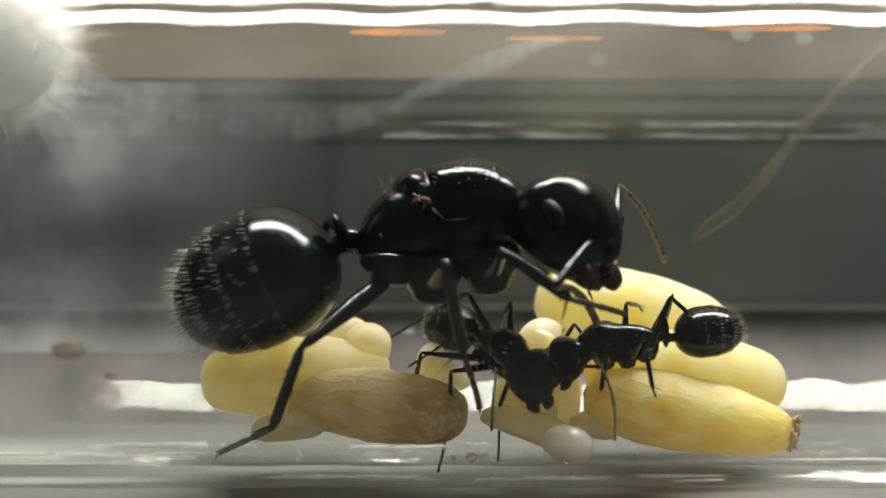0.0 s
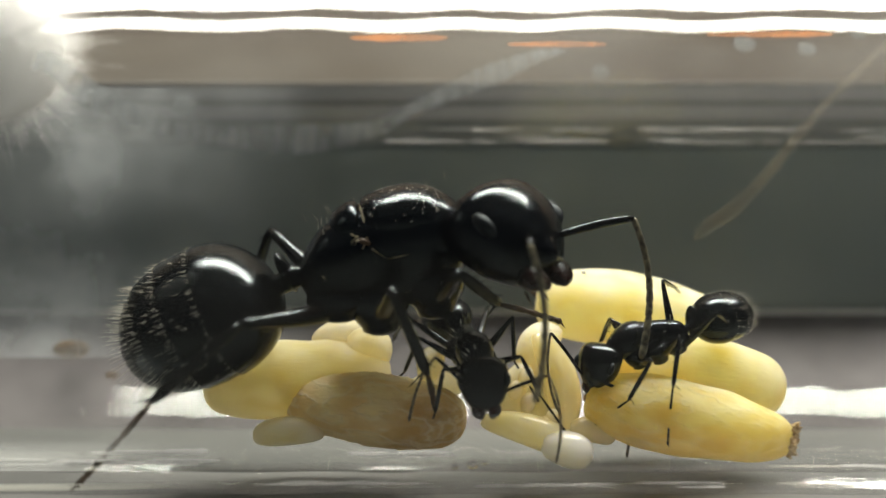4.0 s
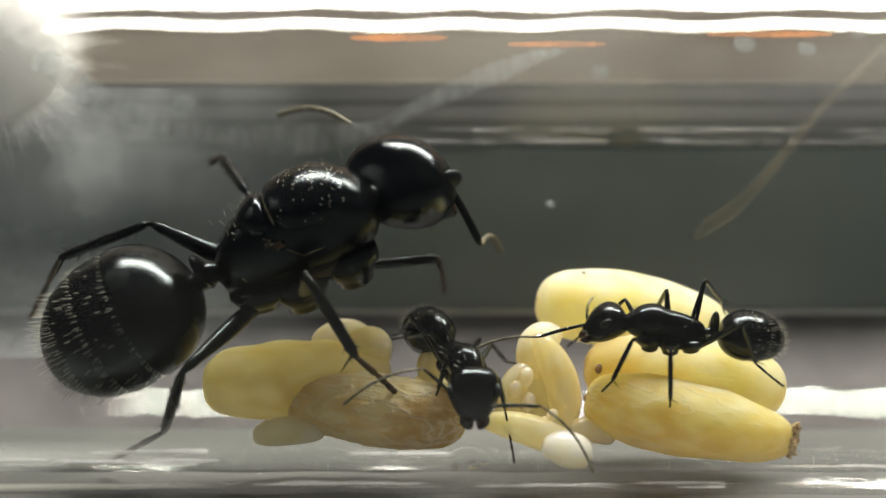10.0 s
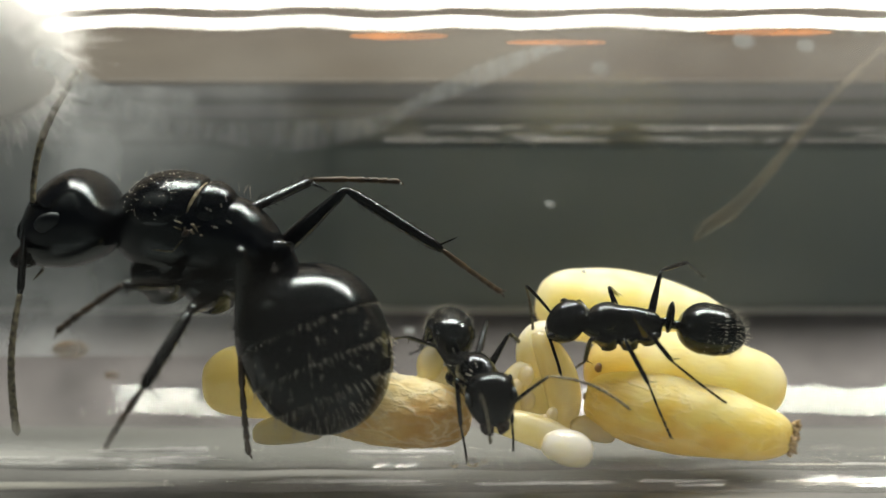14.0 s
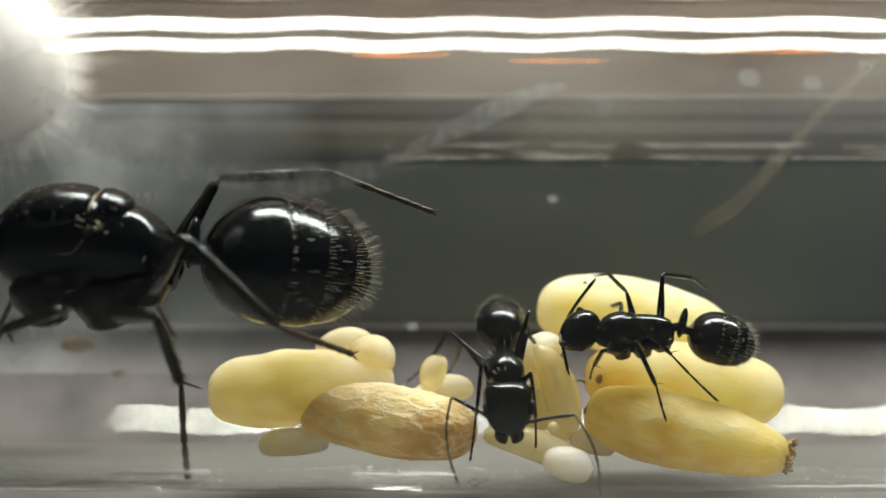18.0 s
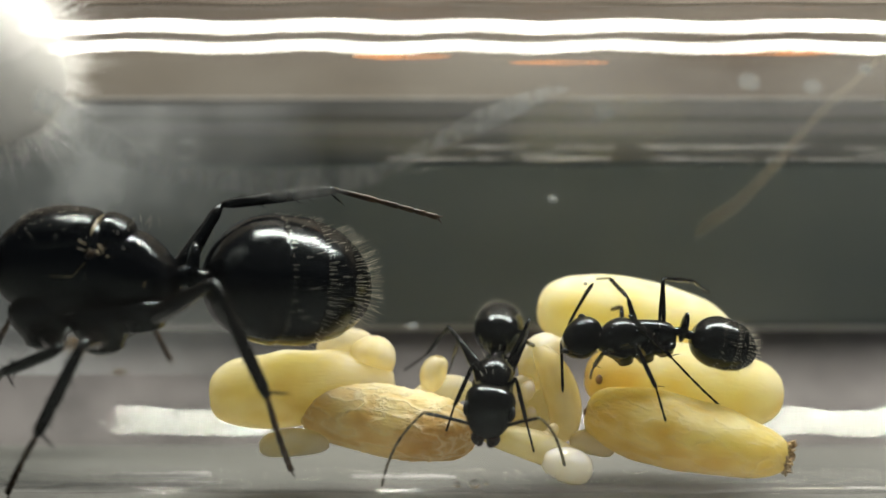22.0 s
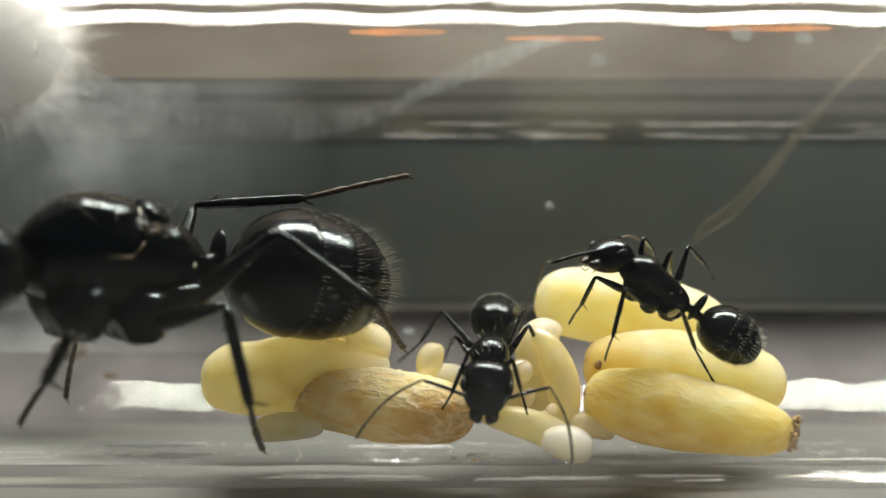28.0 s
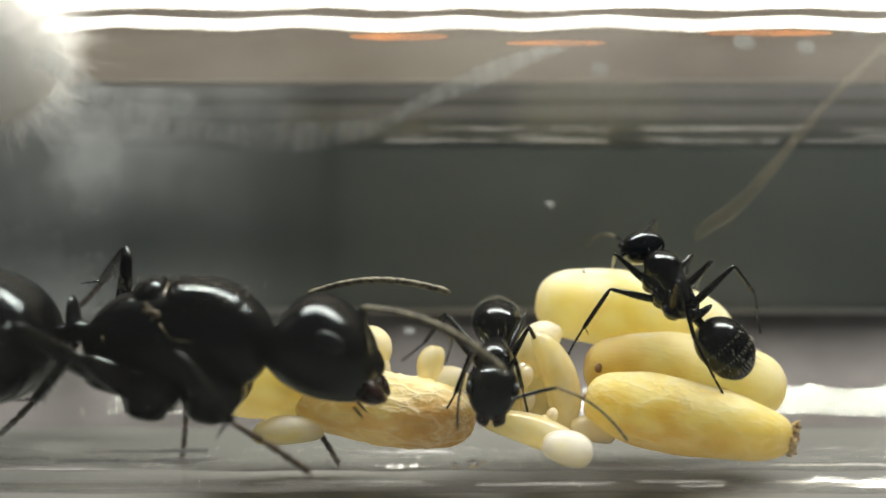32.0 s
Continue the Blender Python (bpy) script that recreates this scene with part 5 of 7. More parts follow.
key('queen', 20, body=((-8.19, -2.56, -0.26), (-14.03, -2.48, 0.31), (-17.74, -2.73, -1.50), (-2.41, -0.01, -1.48)), ups=((0.00, -0.03, 1.00), (0.00, 0.05, 1.00), (0.00, -0.12, 0.99)), L3=((-6.26, -5.58, -0.07), (-5.12, -6.07, -3.56), (-4.95, -4.10, -6.32)), L2=((-9.13, -5.87, -0.75), (-9.71, -6.28, -3.66), (-10.58, -6.66, -6.40)), L1=((-10.83, -5.47, -1.53), (-12.91, -5.66, -2.90), (-14.45, -4.36, -4.55)), R3=((-7.32, -0.89, 1.55), (-3.67, -0.80, 2.16), (-0.43, -0.94, 1.15)))
key('queen', 22, body=((-8.30, -2.59, -0.51), (-14.14, -2.52, 0.07), (-17.83, -2.77, -1.77), (-2.53, -0.03, -1.64)), ups=((0.00, 0.00, 1.00), (0.00, 0.05, 1.00), (0.00, -0.07, 1.00)), L3=((-6.60, -5.49, 0.15), (-5.14, -5.96, -3.22), (-4.93, -4.30, -6.18)), L2=((-10.28, -6.33, -1.45), (-11.67, -6.70, -4.09), (-13.19, -5.59, -6.29)), L1=((-11.14, -5.68, -1.84), (-13.21, -4.72, -2.87), (-14.77, -3.72, -4.70)), R3=((-7.35, -0.88, 1.23), (-3.71, -0.78, 1.90), (-0.40, -0.89, 1.15)))
key('queen', 23, body=((-8.39, -2.67, -1.08), (-14.22, -2.58, -0.42), (-17.97, -2.82, -2.14), (-2.52, -0.05, -1.80)), ups=((0.00, 0.05, 1.00), (0.00, 0.05, 1.00), (0.00, 0.00, 1.00)), L3=((-6.10, -3.64, -0.06), (-4.93, -4.13, -3.54), (-4.68, -4.60, -6.89)), L2=((-10.58, -6.37, -1.50), (-11.84, -6.41, -4.39), (-13.21, -5.48, -6.38)), R3=((-7.37, -1.01, 0.57), (-3.75, -0.90, 1.36), (-0.36, -0.92, 1.19)))
key('queen', 24, body=((-9.22, -2.75, -1.68), (-14.85, -2.65, -0.86), (-18.63, -2.88, -2.52), (-2.82, -0.10, -2.17)), ups=((0.00, 0.09, 1.00), (0.00, 0.05, 1.00), (0.00, 0.05, 1.00)), L3=((-6.56, -3.30, -1.10), (-5.15, -3.78, -4.49), (-5.11, -1.85, -7.29)), L2=((-11.26, -5.98, -1.13), (-12.12, -6.38, -3.98), (-13.39, -5.13, -6.26)), R3=((-8.88, -1.14, 0.17), (-5.57, -0.91, 1.81), (-2.20, -0.85, 2.22)))
key('queen', 25.5, body=((-9.27, -2.74, -1.53), (-14.92, -2.65, -0.86), (-18.62, -2.91, -2.73), (-3.19, -0.16, -2.61)), ups=((0.00, 0.09, 1.00), (0.00, 0.05, 1.00), (0.00, 0.05, 1.00)), L3=((-7.20, -5.05, -0.92), (-5.33, -5.50, -4.08), (-5.05, -3.27, -6.64)), L2=((-11.52, -6.31, -1.57), (-12.52, -4.79, -3.96), (-13.37, -5.18, -6.70)), R3=((-8.81, -1.21, 0.19), (-5.33, -1.04, 1.44), (-2.00, -0.94, 2.09)))
key('queen', 27.5, body=((-7.47, -2.67, -1.07), (-12.57, -5.12, -0.41), (-14.88, -7.41, -2.44), (-2.40, 0.19, -2.25)), ups=((0.00, 0.05, 1.00), (0.00, -0.03, 1.00), (0.00, 0.05, 1.00)), L3=((-5.77, -4.92, 0.30), (-3.31, -5.30, -2.43), (-3.65, -3.98, -5.55)), L2=((-6.25, -5.21, -1.88), (-5.47, -5.61, -4.74), (-5.56, -3.29, -7.07)), L1=((-8.90, -6.53, -1.26), (-10.01, -7.02, -3.31), (-12.57, -4.82, -6.09)), R3=((-8.32, -0.51, 0.49), (-4.63, -0.47, 0.77), (-1.34, -0.35, 1.62)), AL=((-11.58, -7.41, -0.28), (-13.99, -6.36, -3.61)))
key('queen', 28, body=((-7.35, -2.67, -1.07), (-11.99, -5.87, -0.23), (-14.55, -7.50, -2.73), (-2.40, 0.19, -2.25)), ups=((0.00, 0.05, 1.00), (0.00, -0.12, 0.99), (0.00, 0.05, 1.00)), L3=((-4.99, -4.65, 0.04), (-1.88, -4.93, -1.95), (-1.41, -2.08, -3.76)), L2=((-6.10, -5.98, -1.74), (-5.43, -6.17, -4.69), (-5.65, -3.27, -7.08)), L1=((-9.99, -7.46, -2.28), (-11.04, -6.76, -3.85), (-14.01, -3.40, -7.01)), R3=((-8.18, -0.32, 0.29), (-4.52, -0.24, 0.82), (-1.22, -0.13, 1.63)), AL=((-10.94, -7.50, -0.19), (-13.79, -6.16, -4.31)))
key('queen', 29, body=((-7.03, -3.15, -0.83), (-11.29, -5.98, -1.20), (-11.94, -5.61, -5.79), (-2.47, 1.06, -1.77)), ups=((0.00, 0.05, 1.00), (0.00, -0.53, 0.85), (0.00, 0.05, 1.00)), L3=((-4.60, -4.46, 0.55), (-2.92, -1.92, -1.56), (-1.38, -0.40, -4.18)), L2=((-5.63, -6.95, -1.34), (-5.20, -6.32, -4.54), (-5.49, -3.95, -6.71)), L1=((-8.24, -7.38, -2.03), (-8.76, -5.80, -5.19), (-9.45, -3.60, -6.92)), R2=((-9.08, -3.97, 0.29), (-8.52, -1.77, 2.26), (-5.65, -1.38, 2.30)), AL=((-8.34, -7.17, -3.03), (-4.84, -8.81, -5.59)))
key('queen', 29.5, body=((-7.56, -2.65, -0.88), (-9.36, -5.87, -1.77), (-9.08, -4.33, -6.82), (-2.99, 1.92, -1.60)), ups=((0.00, 0.00, 1.00), (0.00, -0.60, 0.80), (0.00, 0.05, 1.00)), L3=((-4.84, -2.65, 0.48), (-3.05, -0.20, -1.64), (-1.31, 0.31, -4.52)), L2=((-5.36, -6.66, -1.43), (-4.91, -6.32, -4.56), (-5.45, -3.64, -6.88)), L1=((-6.13, -7.53, -1.19), (-6.06, -6.59, -3.98), (-6.84, -3.12, -7.14)), R1=((-11.32, -6.75, -1.95), (-12.09, -5.63, -4.04), (-12.30, -4.34, -6.29)), R2=((-9.64, -4.32, 0.02), (-11.04, -2.28, 1.71), (-11.48, 0.57, 2.02)), AL=((-5.65, -7.35, -2.33), (-4.94, -5.80, -5.15)))
key('queen', 30, body=((-8.67, -1.95, -0.91), (-8.00, -5.80, -1.94), (-5.60, -5.27, -6.07), (-4.89, 3.09, -0.99)), ups=((0.00, -0.03, 1.00), (0.00, -0.53, 0.85), (0.00, 0.05, 1.00)), L3=((-5.20, -0.54, 0.22), (-3.61, 2.07, -1.86), (-2.36, 4.12, -4.27)), L2=((-4.34, -4.14, -1.32), (-2.45, -4.46, -3.63), (-0.77, -2.21, -4.35)), R1=((-10.45, -5.50, -2.51), (-12.55, -5.69, -3.85), (-13.51, -4.16, -5.72)), R2=((-10.63, -4.34, -1.02), (-11.80, -2.22, 0.76), (-11.33, 0.36, 2.00)), AL=((-3.06, -6.35, -2.80), (-2.28, -4.17, -6.42)), AR=((-8.05, -7.36, -2.47), (-8.24, -4.90, -6.02)))
key('queen', 30.5, body=((-10.25, -2.71, -1.32), (-6.10, -5.67, -2.29), (-3.44, -5.78, -5.63), (-7.25, 2.98, -0.40)), ups=((0.00, -0.03, 1.00), (0.00, -0.29, 0.96), (0.00, 0.00, 1.00)), L2=((-5.59, -3.06, -2.19), (-2.79, -3.21, -3.26), (-1.25, -1.39, -4.91)), AL=((-2.24, -4.38, -2.86), (-0.76, -4.94, -6.86)), R1=((-7.53, -6.94, -3.33), (-6.38, -4.90, -5.99), (-5.01, -2.95, -7.22)), R2=((-12.37, -4.27, -2.73), (-13.71, -2.98, -5.09), (-14.87, -1.02, -6.89)), R3=((-13.21, -1.89, -0.81), (-15.04, 1.28, -0.24), (-16.89, 4.13, -0.12)), L3=((-6.64, -1.53, -0.80), (-4.31, 1.31, -1.21), (-4.04, 4.70, -1.21)))
key('queen', 31, body=((-10.54, -3.34, -2.22), (-6.05, -5.48, -2.84), (-2.70, -5.21, -6.17), (-12.37, 3.61, -1.59)), ups=((0.00, 0.00, 1.00), (0.00, -0.12, 0.99), (0.00, 0.00, 1.00)), R1=((-7.30, -6.67, -3.95), (-6.53, -5.06, -5.89), (-5.83, -3.28, -7.07)), R2=((-12.12, -5.79, -3.00), (-14.29, -5.69, -5.34), (-14.94, -3.62, -6.47)), R3=((-12.01, -7.39, -2.44), (-14.20, -5.22, -4.48), (-15.88, -3.02, -6.47)), L1=((-6.14, -4.36, -2.00), (-4.45, -2.51, -1.93), (-3.41, -0.40, -3.03)), L2=((-7.79, -3.33, -1.29), (-4.95, -3.19, -0.34), (-2.16, -3.30, -1.14)), AR=((-1.31, -7.45, -2.04), (1.75, -4.98, -3.53)), AL=((-2.65, -5.43, -1.12), (-1.51, -1.40, -2.11)))
key('queen', 31.5, body=((-10.89, -3.44, -2.92), (-5.41, -5.01, -2.84), (-2.07, -5.36, -5.28), (-16.73, -0.69, -3.67)), ups=((0.00, 0.05, 1.00), (0.00, -0.03, 1.00), (0.00, 0.05, 1.00)), R1=((-7.32, -7.20, -2.93), (-6.17, -5.52, -5.48), (-4.97, -3.19, -7.12)), R2=((-10.75, -6.62, -2.82), (-12.33, -5.00, -4.79), (-14.01, -3.36, -6.48)), AR=((-1.59, -3.86, -2.31), (2.51, -4.05, -3.59)), AL=((-3.81, -3.58, -1.33), (-0.80, -0.51, -1.45)))
key('queen', 32, body=((-10.81, -3.43, -2.85), (-5.11, -3.47, -3.12), (-1.58, -3.77, -5.27), (-17.28, -3.51, -3.40)), ups=((0.00, 0.09, 1.00), (0.00, 0.05, 1.00), (0.00, 0.05, 1.00)), R1=((-7.51, -5.97, -2.87), (-6.02, -6.04, -4.88), (-3.72, -6.43, -6.10)), R2=((-10.41, -6.20, -2.82), (-12.14, -4.58, -4.65), (-13.84, -2.90, -6.30)), L3=((-9.91, -2.13, -1.03), (-11.58, 1.01, -2.04), (-13.02, 3.79, -3.35)), AR=((-2.28, -6.20, -1.52), (1.89, -6.35, -2.56)), AL=((-4.21, -2.38, -1.81), (0.02, -2.27, -1.04)))
key('nurse', 0, body=((1.23, -0.24, -3.84), (2.49, -2.51, -3.94), (3.15, -3.05, -5.75), (-0.28, 2.23, -3.72)), ups=((0.00, -0.79, 0.62), (0.00, -0.79, 0.62), (0.00, -0.79, 0.62)), L1=((2.11, -2.97, -4.47), (1.81, -2.11, -5.66), (1.81, -2.35, -7.34)), R1=((1.04, -1.46, -3.40), (0.30, -0.23, -3.84), (-1.12, -0.36, -4.78)), L2=((2.23, -0.59, -2.55), (2.02, 0.71, -3.45), (1.91, 2.28, -4.34)), L3=((0.88, 0.02, -2.41), (-0.08, 1.62, -3.12), (-1.87, 1.47, -4.20)), AL=((4.66, -3.24, -3.79), (5.68, -3.57, -6.16)), AR=((1.60, -4.46, -4.03), (1.52, -2.64, -5.89)))
key('nurse', 1, body=((1.14, -0.12, -3.00), (2.23, -2.45, -3.35), (2.52, -3.01, -5.25), (0.31, 2.65, -2.73)), ups=((0.00, -0.84, 0.54), (0.00, -0.84, 0.54), (0.00, -0.79, 0.62)), R1=((1.15, -2.96, -3.50), (1.11, -3.17, -4.99), (1.17, -1.50, -5.32)), L1=((3.09, -2.76, -3.91), (3.27, -1.81, -5.06), (3.48, -0.53, -6.16)), L2=((1.99, 0.18, -2.10), (1.86, 1.25, -3.27), (1.73, 2.68, -4.37)), AR=((0.74, -4.42, -4.38), (2.46, -4.41, -6.41)), AL=((3.06, -3.99, -2.75), (3.79, -4.34, -5.22)))
key('nurse', 2, body=((1.14, -0.12, -3.00), (1.31, -2.52, -3.97), (1.23, -3.49, -5.72), (0.62, 2.72, -2.74)), ups=((0.00, -0.84, 0.54), (0.00, -0.84, 0.54), (0.00, -0.79, 0.62)), L2=((2.16, -1.97, -2.81), (2.45, -2.19, -4.37), (3.01, -2.43, -6.07)), R1=((0.54, -2.66, -3.21), (0.38, -1.89, -4.49), (0.30, -0.47, -5.41)), L3=((1.77, 1.50, -2.53), (1.54, 3.14, -3.65), (1.39, 4.85, -4.85)), AR=((-0.32, -3.52, -3.60), (-2.82, -3.42, -2.90)), AL=((2.75, -3.52, -3.54), (3.04, -3.88, -6.09)))
key('nurse', 3, body=((0.95, -0.16, -3.28), (1.34, -2.64, -3.94), (1.48, -3.71, -5.63), (0.42, 2.69, -3.14)), ups=((0.00, -0.84, 0.54), (0.00, -0.84, 0.54), (0.00, -0.79, 0.62)), L2=((2.16, -2.00, -2.90), (2.50, -2.21, -4.44), (3.42, -2.43, -5.98)), R1=((0.10, -2.97, -4.04), (-0.21, -3.18, -5.49), (-0.47, -1.86, -6.53)), L3=((1.82, 1.34, -2.70), (1.53, 2.97, -3.82), (1.39, 4.80, -4.83)), AL=((3.21, -3.71, -3.77), (4.32, -4.04, -6.10)), AR=((0.01, -3.67, -3.38), (-0.25, -1.87, -5.23)))
key('nurse', 5.5, body=((0.11, -0.20, -3.58), (0.90, -2.66, -3.92), (0.96, -3.72, -5.61), (-1.08, 2.44, -3.52)), ups=((0.00, -0.81, 0.59), (0.00, -0.84, 0.54), (0.00, -0.79, 0.62)), R1=((-0.07, -3.13, -3.87), (-0.25, -2.17, -5.01), (-0.35, -0.94, -6.17)), L1=((1.76, -3.06, -4.15), (1.99, -2.20, -5.36), (2.63, -2.42, -6.92)), L2=((1.45, 0.57, -3.74), (2.00, 1.91, -4.42), (2.54, 3.35, -5.36)), R3=((-1.56, -0.34, -3.04), (-1.83, 1.48, -3.83), (-2.63, 3.36, -4.32)), L3=((1.00, 1.62, -3.46), (0.83, 3.31, -4.52), (0.77, 5.23, -5.36)), AR=((-0.78, -3.73, -3.68), (-3.10, -3.89, -4.85)), AL=((2.96, -3.85, -4.58), (2.64, -4.20, -7.13)), R2=((-0.80, -0.95, -3.11), (-1.22, 0.41, -3.85), (-2.29, 1.80, -4.26)))
key('nurse', 6, body=((0.21, -0.19, -3.54), (0.90, -2.67, -3.91), (0.82, -3.96, -5.44), (-0.98, 2.45, -3.50)), ups=((0.00, -0.81, 0.59), (0.00, -0.84, 0.54), (0.00, -0.79, 0.62)), R1=((-0.07, -3.11, -3.80), (-0.25, -2.16, -4.95), (-0.35, -1.09, -6.27)), L1=((1.76, -3.08, -4.08), (1.99, -2.24, -5.30), (2.36, -2.47, -6.94)), L2=((1.64, 0.51, -3.79), (2.09, 1.83, -4.58), (2.47, 3.30, -5.54)), R3=((-1.61, -0.35, -3.14), (-1.83, 1.49, -3.90), (-2.63, 3.33, -4.51)), L3=((1.19, 1.64, -3.63), (1.04, 3.42, -4.53), (0.98, 5.34, -5.38)), AR=((-0.82, -3.81, -3.41), (-3.37, -3.74, -2.92)), AL=((2.81, -4.04, -4.93), (2.45, -2.23, -6.77)), R2=((-0.78, -0.95, -3.09), (-1.22, 0.41, -3.81), (-2.29, 1.80, -4.23)))
key('nurse', 7, body=((0.30, -0.22, -3.73), (0.84, -2.75, -3.98), (0.76, -3.66, -5.76), (-0.58, 2.54, -3.62)), ups=((0.00, -0.81, 0.59), (0.00, -0.84, 0.54), (0.00, -0.79, 0.62)), R1=((0.10, -2.98, -3.47), (-0.26, -3.18, -4.91), (-0.47, -1.83, -5.93)), L1=((1.76, -3.19, -4.23), (1.89, -2.34, -5.45), (2.27, -2.57, -7.09)), L2=((1.54, 0.44, -3.87), (2.08, 1.66, -4.74), (2.67, 3.13, -5.61)), R3=((-0.66, 1.25, -3.85), (-1.30, 3.07, -4.39), (-1.99, 4.99, -4.87)), AR=((-0.77, -3.71, -3.62), (-3.32, -3.65, -3.15)), AL=((2.77, -3.84, -4.43), (4.79, -4.07, -6.05)), R2=((-0.69, -1.02, -3.15), (-1.22, 0.35, -3.79), (-2.28, 1.74, -4.22)))
key('nurse', 8, body=((0.24, -0.26, -4.03), (0.94, -2.76, -4.24), (0.97, -3.71, -6.00), (-0.78, 2.43, -3.68)), ups=((0.00, -0.81, 0.59), (0.00, -0.84, 0.54), (0.00, -0.79, 0.62)), R1=((0.10, -2.84, -3.64), (-0.26, -3.04, -5.08), (-0.53, -1.63, -5.99)), L1=((1.76, -3.18, -4.27), (1.90, -2.25, -5.44), (2.27, -2.48, -7.08)), L2=((1.64, 0.37, -4.02), (2.18, 1.58, -4.91), (2.67, 3.17, -5.61)), L3=((1.38, 1.34, -3.64), (1.14, 3.06, -4.64), (1.08, 4.97, -5.52)), R3=((-1.14, -0.39, -3.15), (-1.83, 1.35, -3.85), (-2.33, 3.29, -4.49)), AL=((2.97, -3.89, -4.90), (5.02, -4.12, -6.49)), AR=((-0.19, -3.71, -3.56), (-0.43, -2.01, -5.51)), R2=((-0.51, -1.04, -3.36), (-1.22, 0.34, -3.76), (-2.28, 1.72, -4.20)))
key('nurse', 9, body=((0.30, -0.26, -4.00), (0.85, -2.78, -4.28), (0.96, -3.77, -6.02), (-0.88, 2.36, -3.63)), ups=((0.00, -0.81, 0.59), (0.00, -0.84, 0.54), (0.00, -0.79, 0.62)), R1=((0.10, -3.02, -3.78), (-0.16, -2.25, -5.04), (-0.50, -1.12, -6.26)), L1=((1.67, -3.23, -4.35), (1.89, -2.36, -5.56), (2.22, -2.60, -7.21)), L2=((1.63, 0.32, -4.02), (2.17, 1.49, -4.96), (2.67, 3.13, -5.53)), L3=((1.28, 1.38, -3.70), (1.09, 3.10, -4.70), (1.08, 5.03, -5.53)), R3=((-0.84, -0.35, -2.90), (-1.44, 1.47, -3.47), (-1.92, 3.45, -3.98)), AR=((-0.71, -3.81, -3.99), (-2.76, -4.03, -5.57)), AL=((2.93, -3.97, -5.21), (4.88, -4.21, -6.92)), R2=((-0.59, -1.03, -3.37), (-1.21, 0.35, -3.87), (-2.28, 1.74, -4.27)))
key('nurse', 10, body=((0.17, -0.26, -4.03), (0.93, -2.74, -4.21), (0.97, -3.74, -5.94), (-0.98, 2.37, -3.62)), ups=((0.00, -0.81, 0.59), (0.00, -0.84, 0.54), (0.00, -0.79, 0.62)), R1=((0.10, -2.93, -3.71), (-0.16, -2.10, -4.93), (-0.50, -1.08, -6.25)), L1=((1.71, -3.18, -4.27), (1.95, -2.36, -5.50), (2.28, -2.59, -7.15)), L2=((1.64, 0.39, -4.03), (2.18, 1.60, -4.91), (3.45, 2.73, -5.50)), L3=((1.29, 1.53, -4.09), (1.10, 3.42, -4.73), (1.09, 5.32, -5.61)), R3=((-0.97, -0.37, -3.00), (-1.44, 1.37, -3.86), (-2.62, 2.98, -4.52)), AR=((-0.61, -3.76, -3.82), (-3.13, -3.85, -4.47)), AL=((2.97, -3.91, -4.96), (4.96, -3.79, -6.80)), R2=((-0.52, -1.04, -3.34), (-1.22, 0.34, -3.77), (-2.28, 1.73, -4.20)))
key('nurse', 11, body=((0.30, -0.25, -3.96), (1.20, -2.67, -4.29), (1.41, -3.73, -5.97), (-1.37, 2.08, -3.53)), ups=((0.00, -0.81, 0.59), (0.00, -0.84, 0.54), (0.00, -0.79, 0.62)), R1=((-0.07, -2.97, -4.22), (-0.07, -2.20, -5.51), (-0.07, -2.44, -7.19)), L1=((1.90, -3.12, -4.54), (2.07, -2.38, -5.83), (2.23, -1.34, -7.17)), L2=((2.12, -0.79, -3.15), (2.29, 0.18, -4.41), (2.87, 1.66, -5.25)), L3=((1.29, 1.55, -3.72), (1.04, 3.44, -4.33), (0.88, 5.36, -5.17)), R3=((-0.91, -0.32, -3.02), (-1.54, 1.55, -3.33), (-2.02, 3.47, -4.02)), AL=((3.26, -3.78, -4.43), (5.78, -3.87, -5.09)), AR=((-0.18, -3.72, -3.83), (-0.25, -1.83, -5.61)), R2=((-0.49, -0.98, -3.45), (-1.22, 0.40, -3.82), (-2.29, 1.79, -4.24)))
key('nurse', 11.5, body=((0.30, -0.27, -4.06), (1.34, -2.64, -4.23), (1.50, -3.18, -6.15), (-1.27, 2.11, -3.50)), ups=((0.00, -0.81, 0.59), (0.00, -0.84, 0.54), (0.00, -0.79, 0.62)), R1=((0.24, -2.95, -4.02), (0.23, -3.16, -5.50), (-0.14, -3.39, -7.15)), L1=((2.02, -3.09, -4.70), (2.12, -2.31, -5.98), (2.23, -1.25, -7.30)), L2=((2.23, -0.78, -3.17), (2.29, 0.31, -4.34), (2.49, 1.85, -5.25)), L3=((1.43, 1.25, -3.24), (1.23, 3.06, -4.08), (0.97, 4.99, -4.87)), R3=((-0.17, -0.31, -2.77), (-1.43, 1.01, -3.60), (-2.10, 2.95, -4.06)), AL=((3.41, -3.51, -4.75), (5.94, -3.59, -5.32)), R2=((-0.47, -1.01, -3.58), (-1.22, 0.37, -3.90), (-2.28, 1.77, -4.30)))
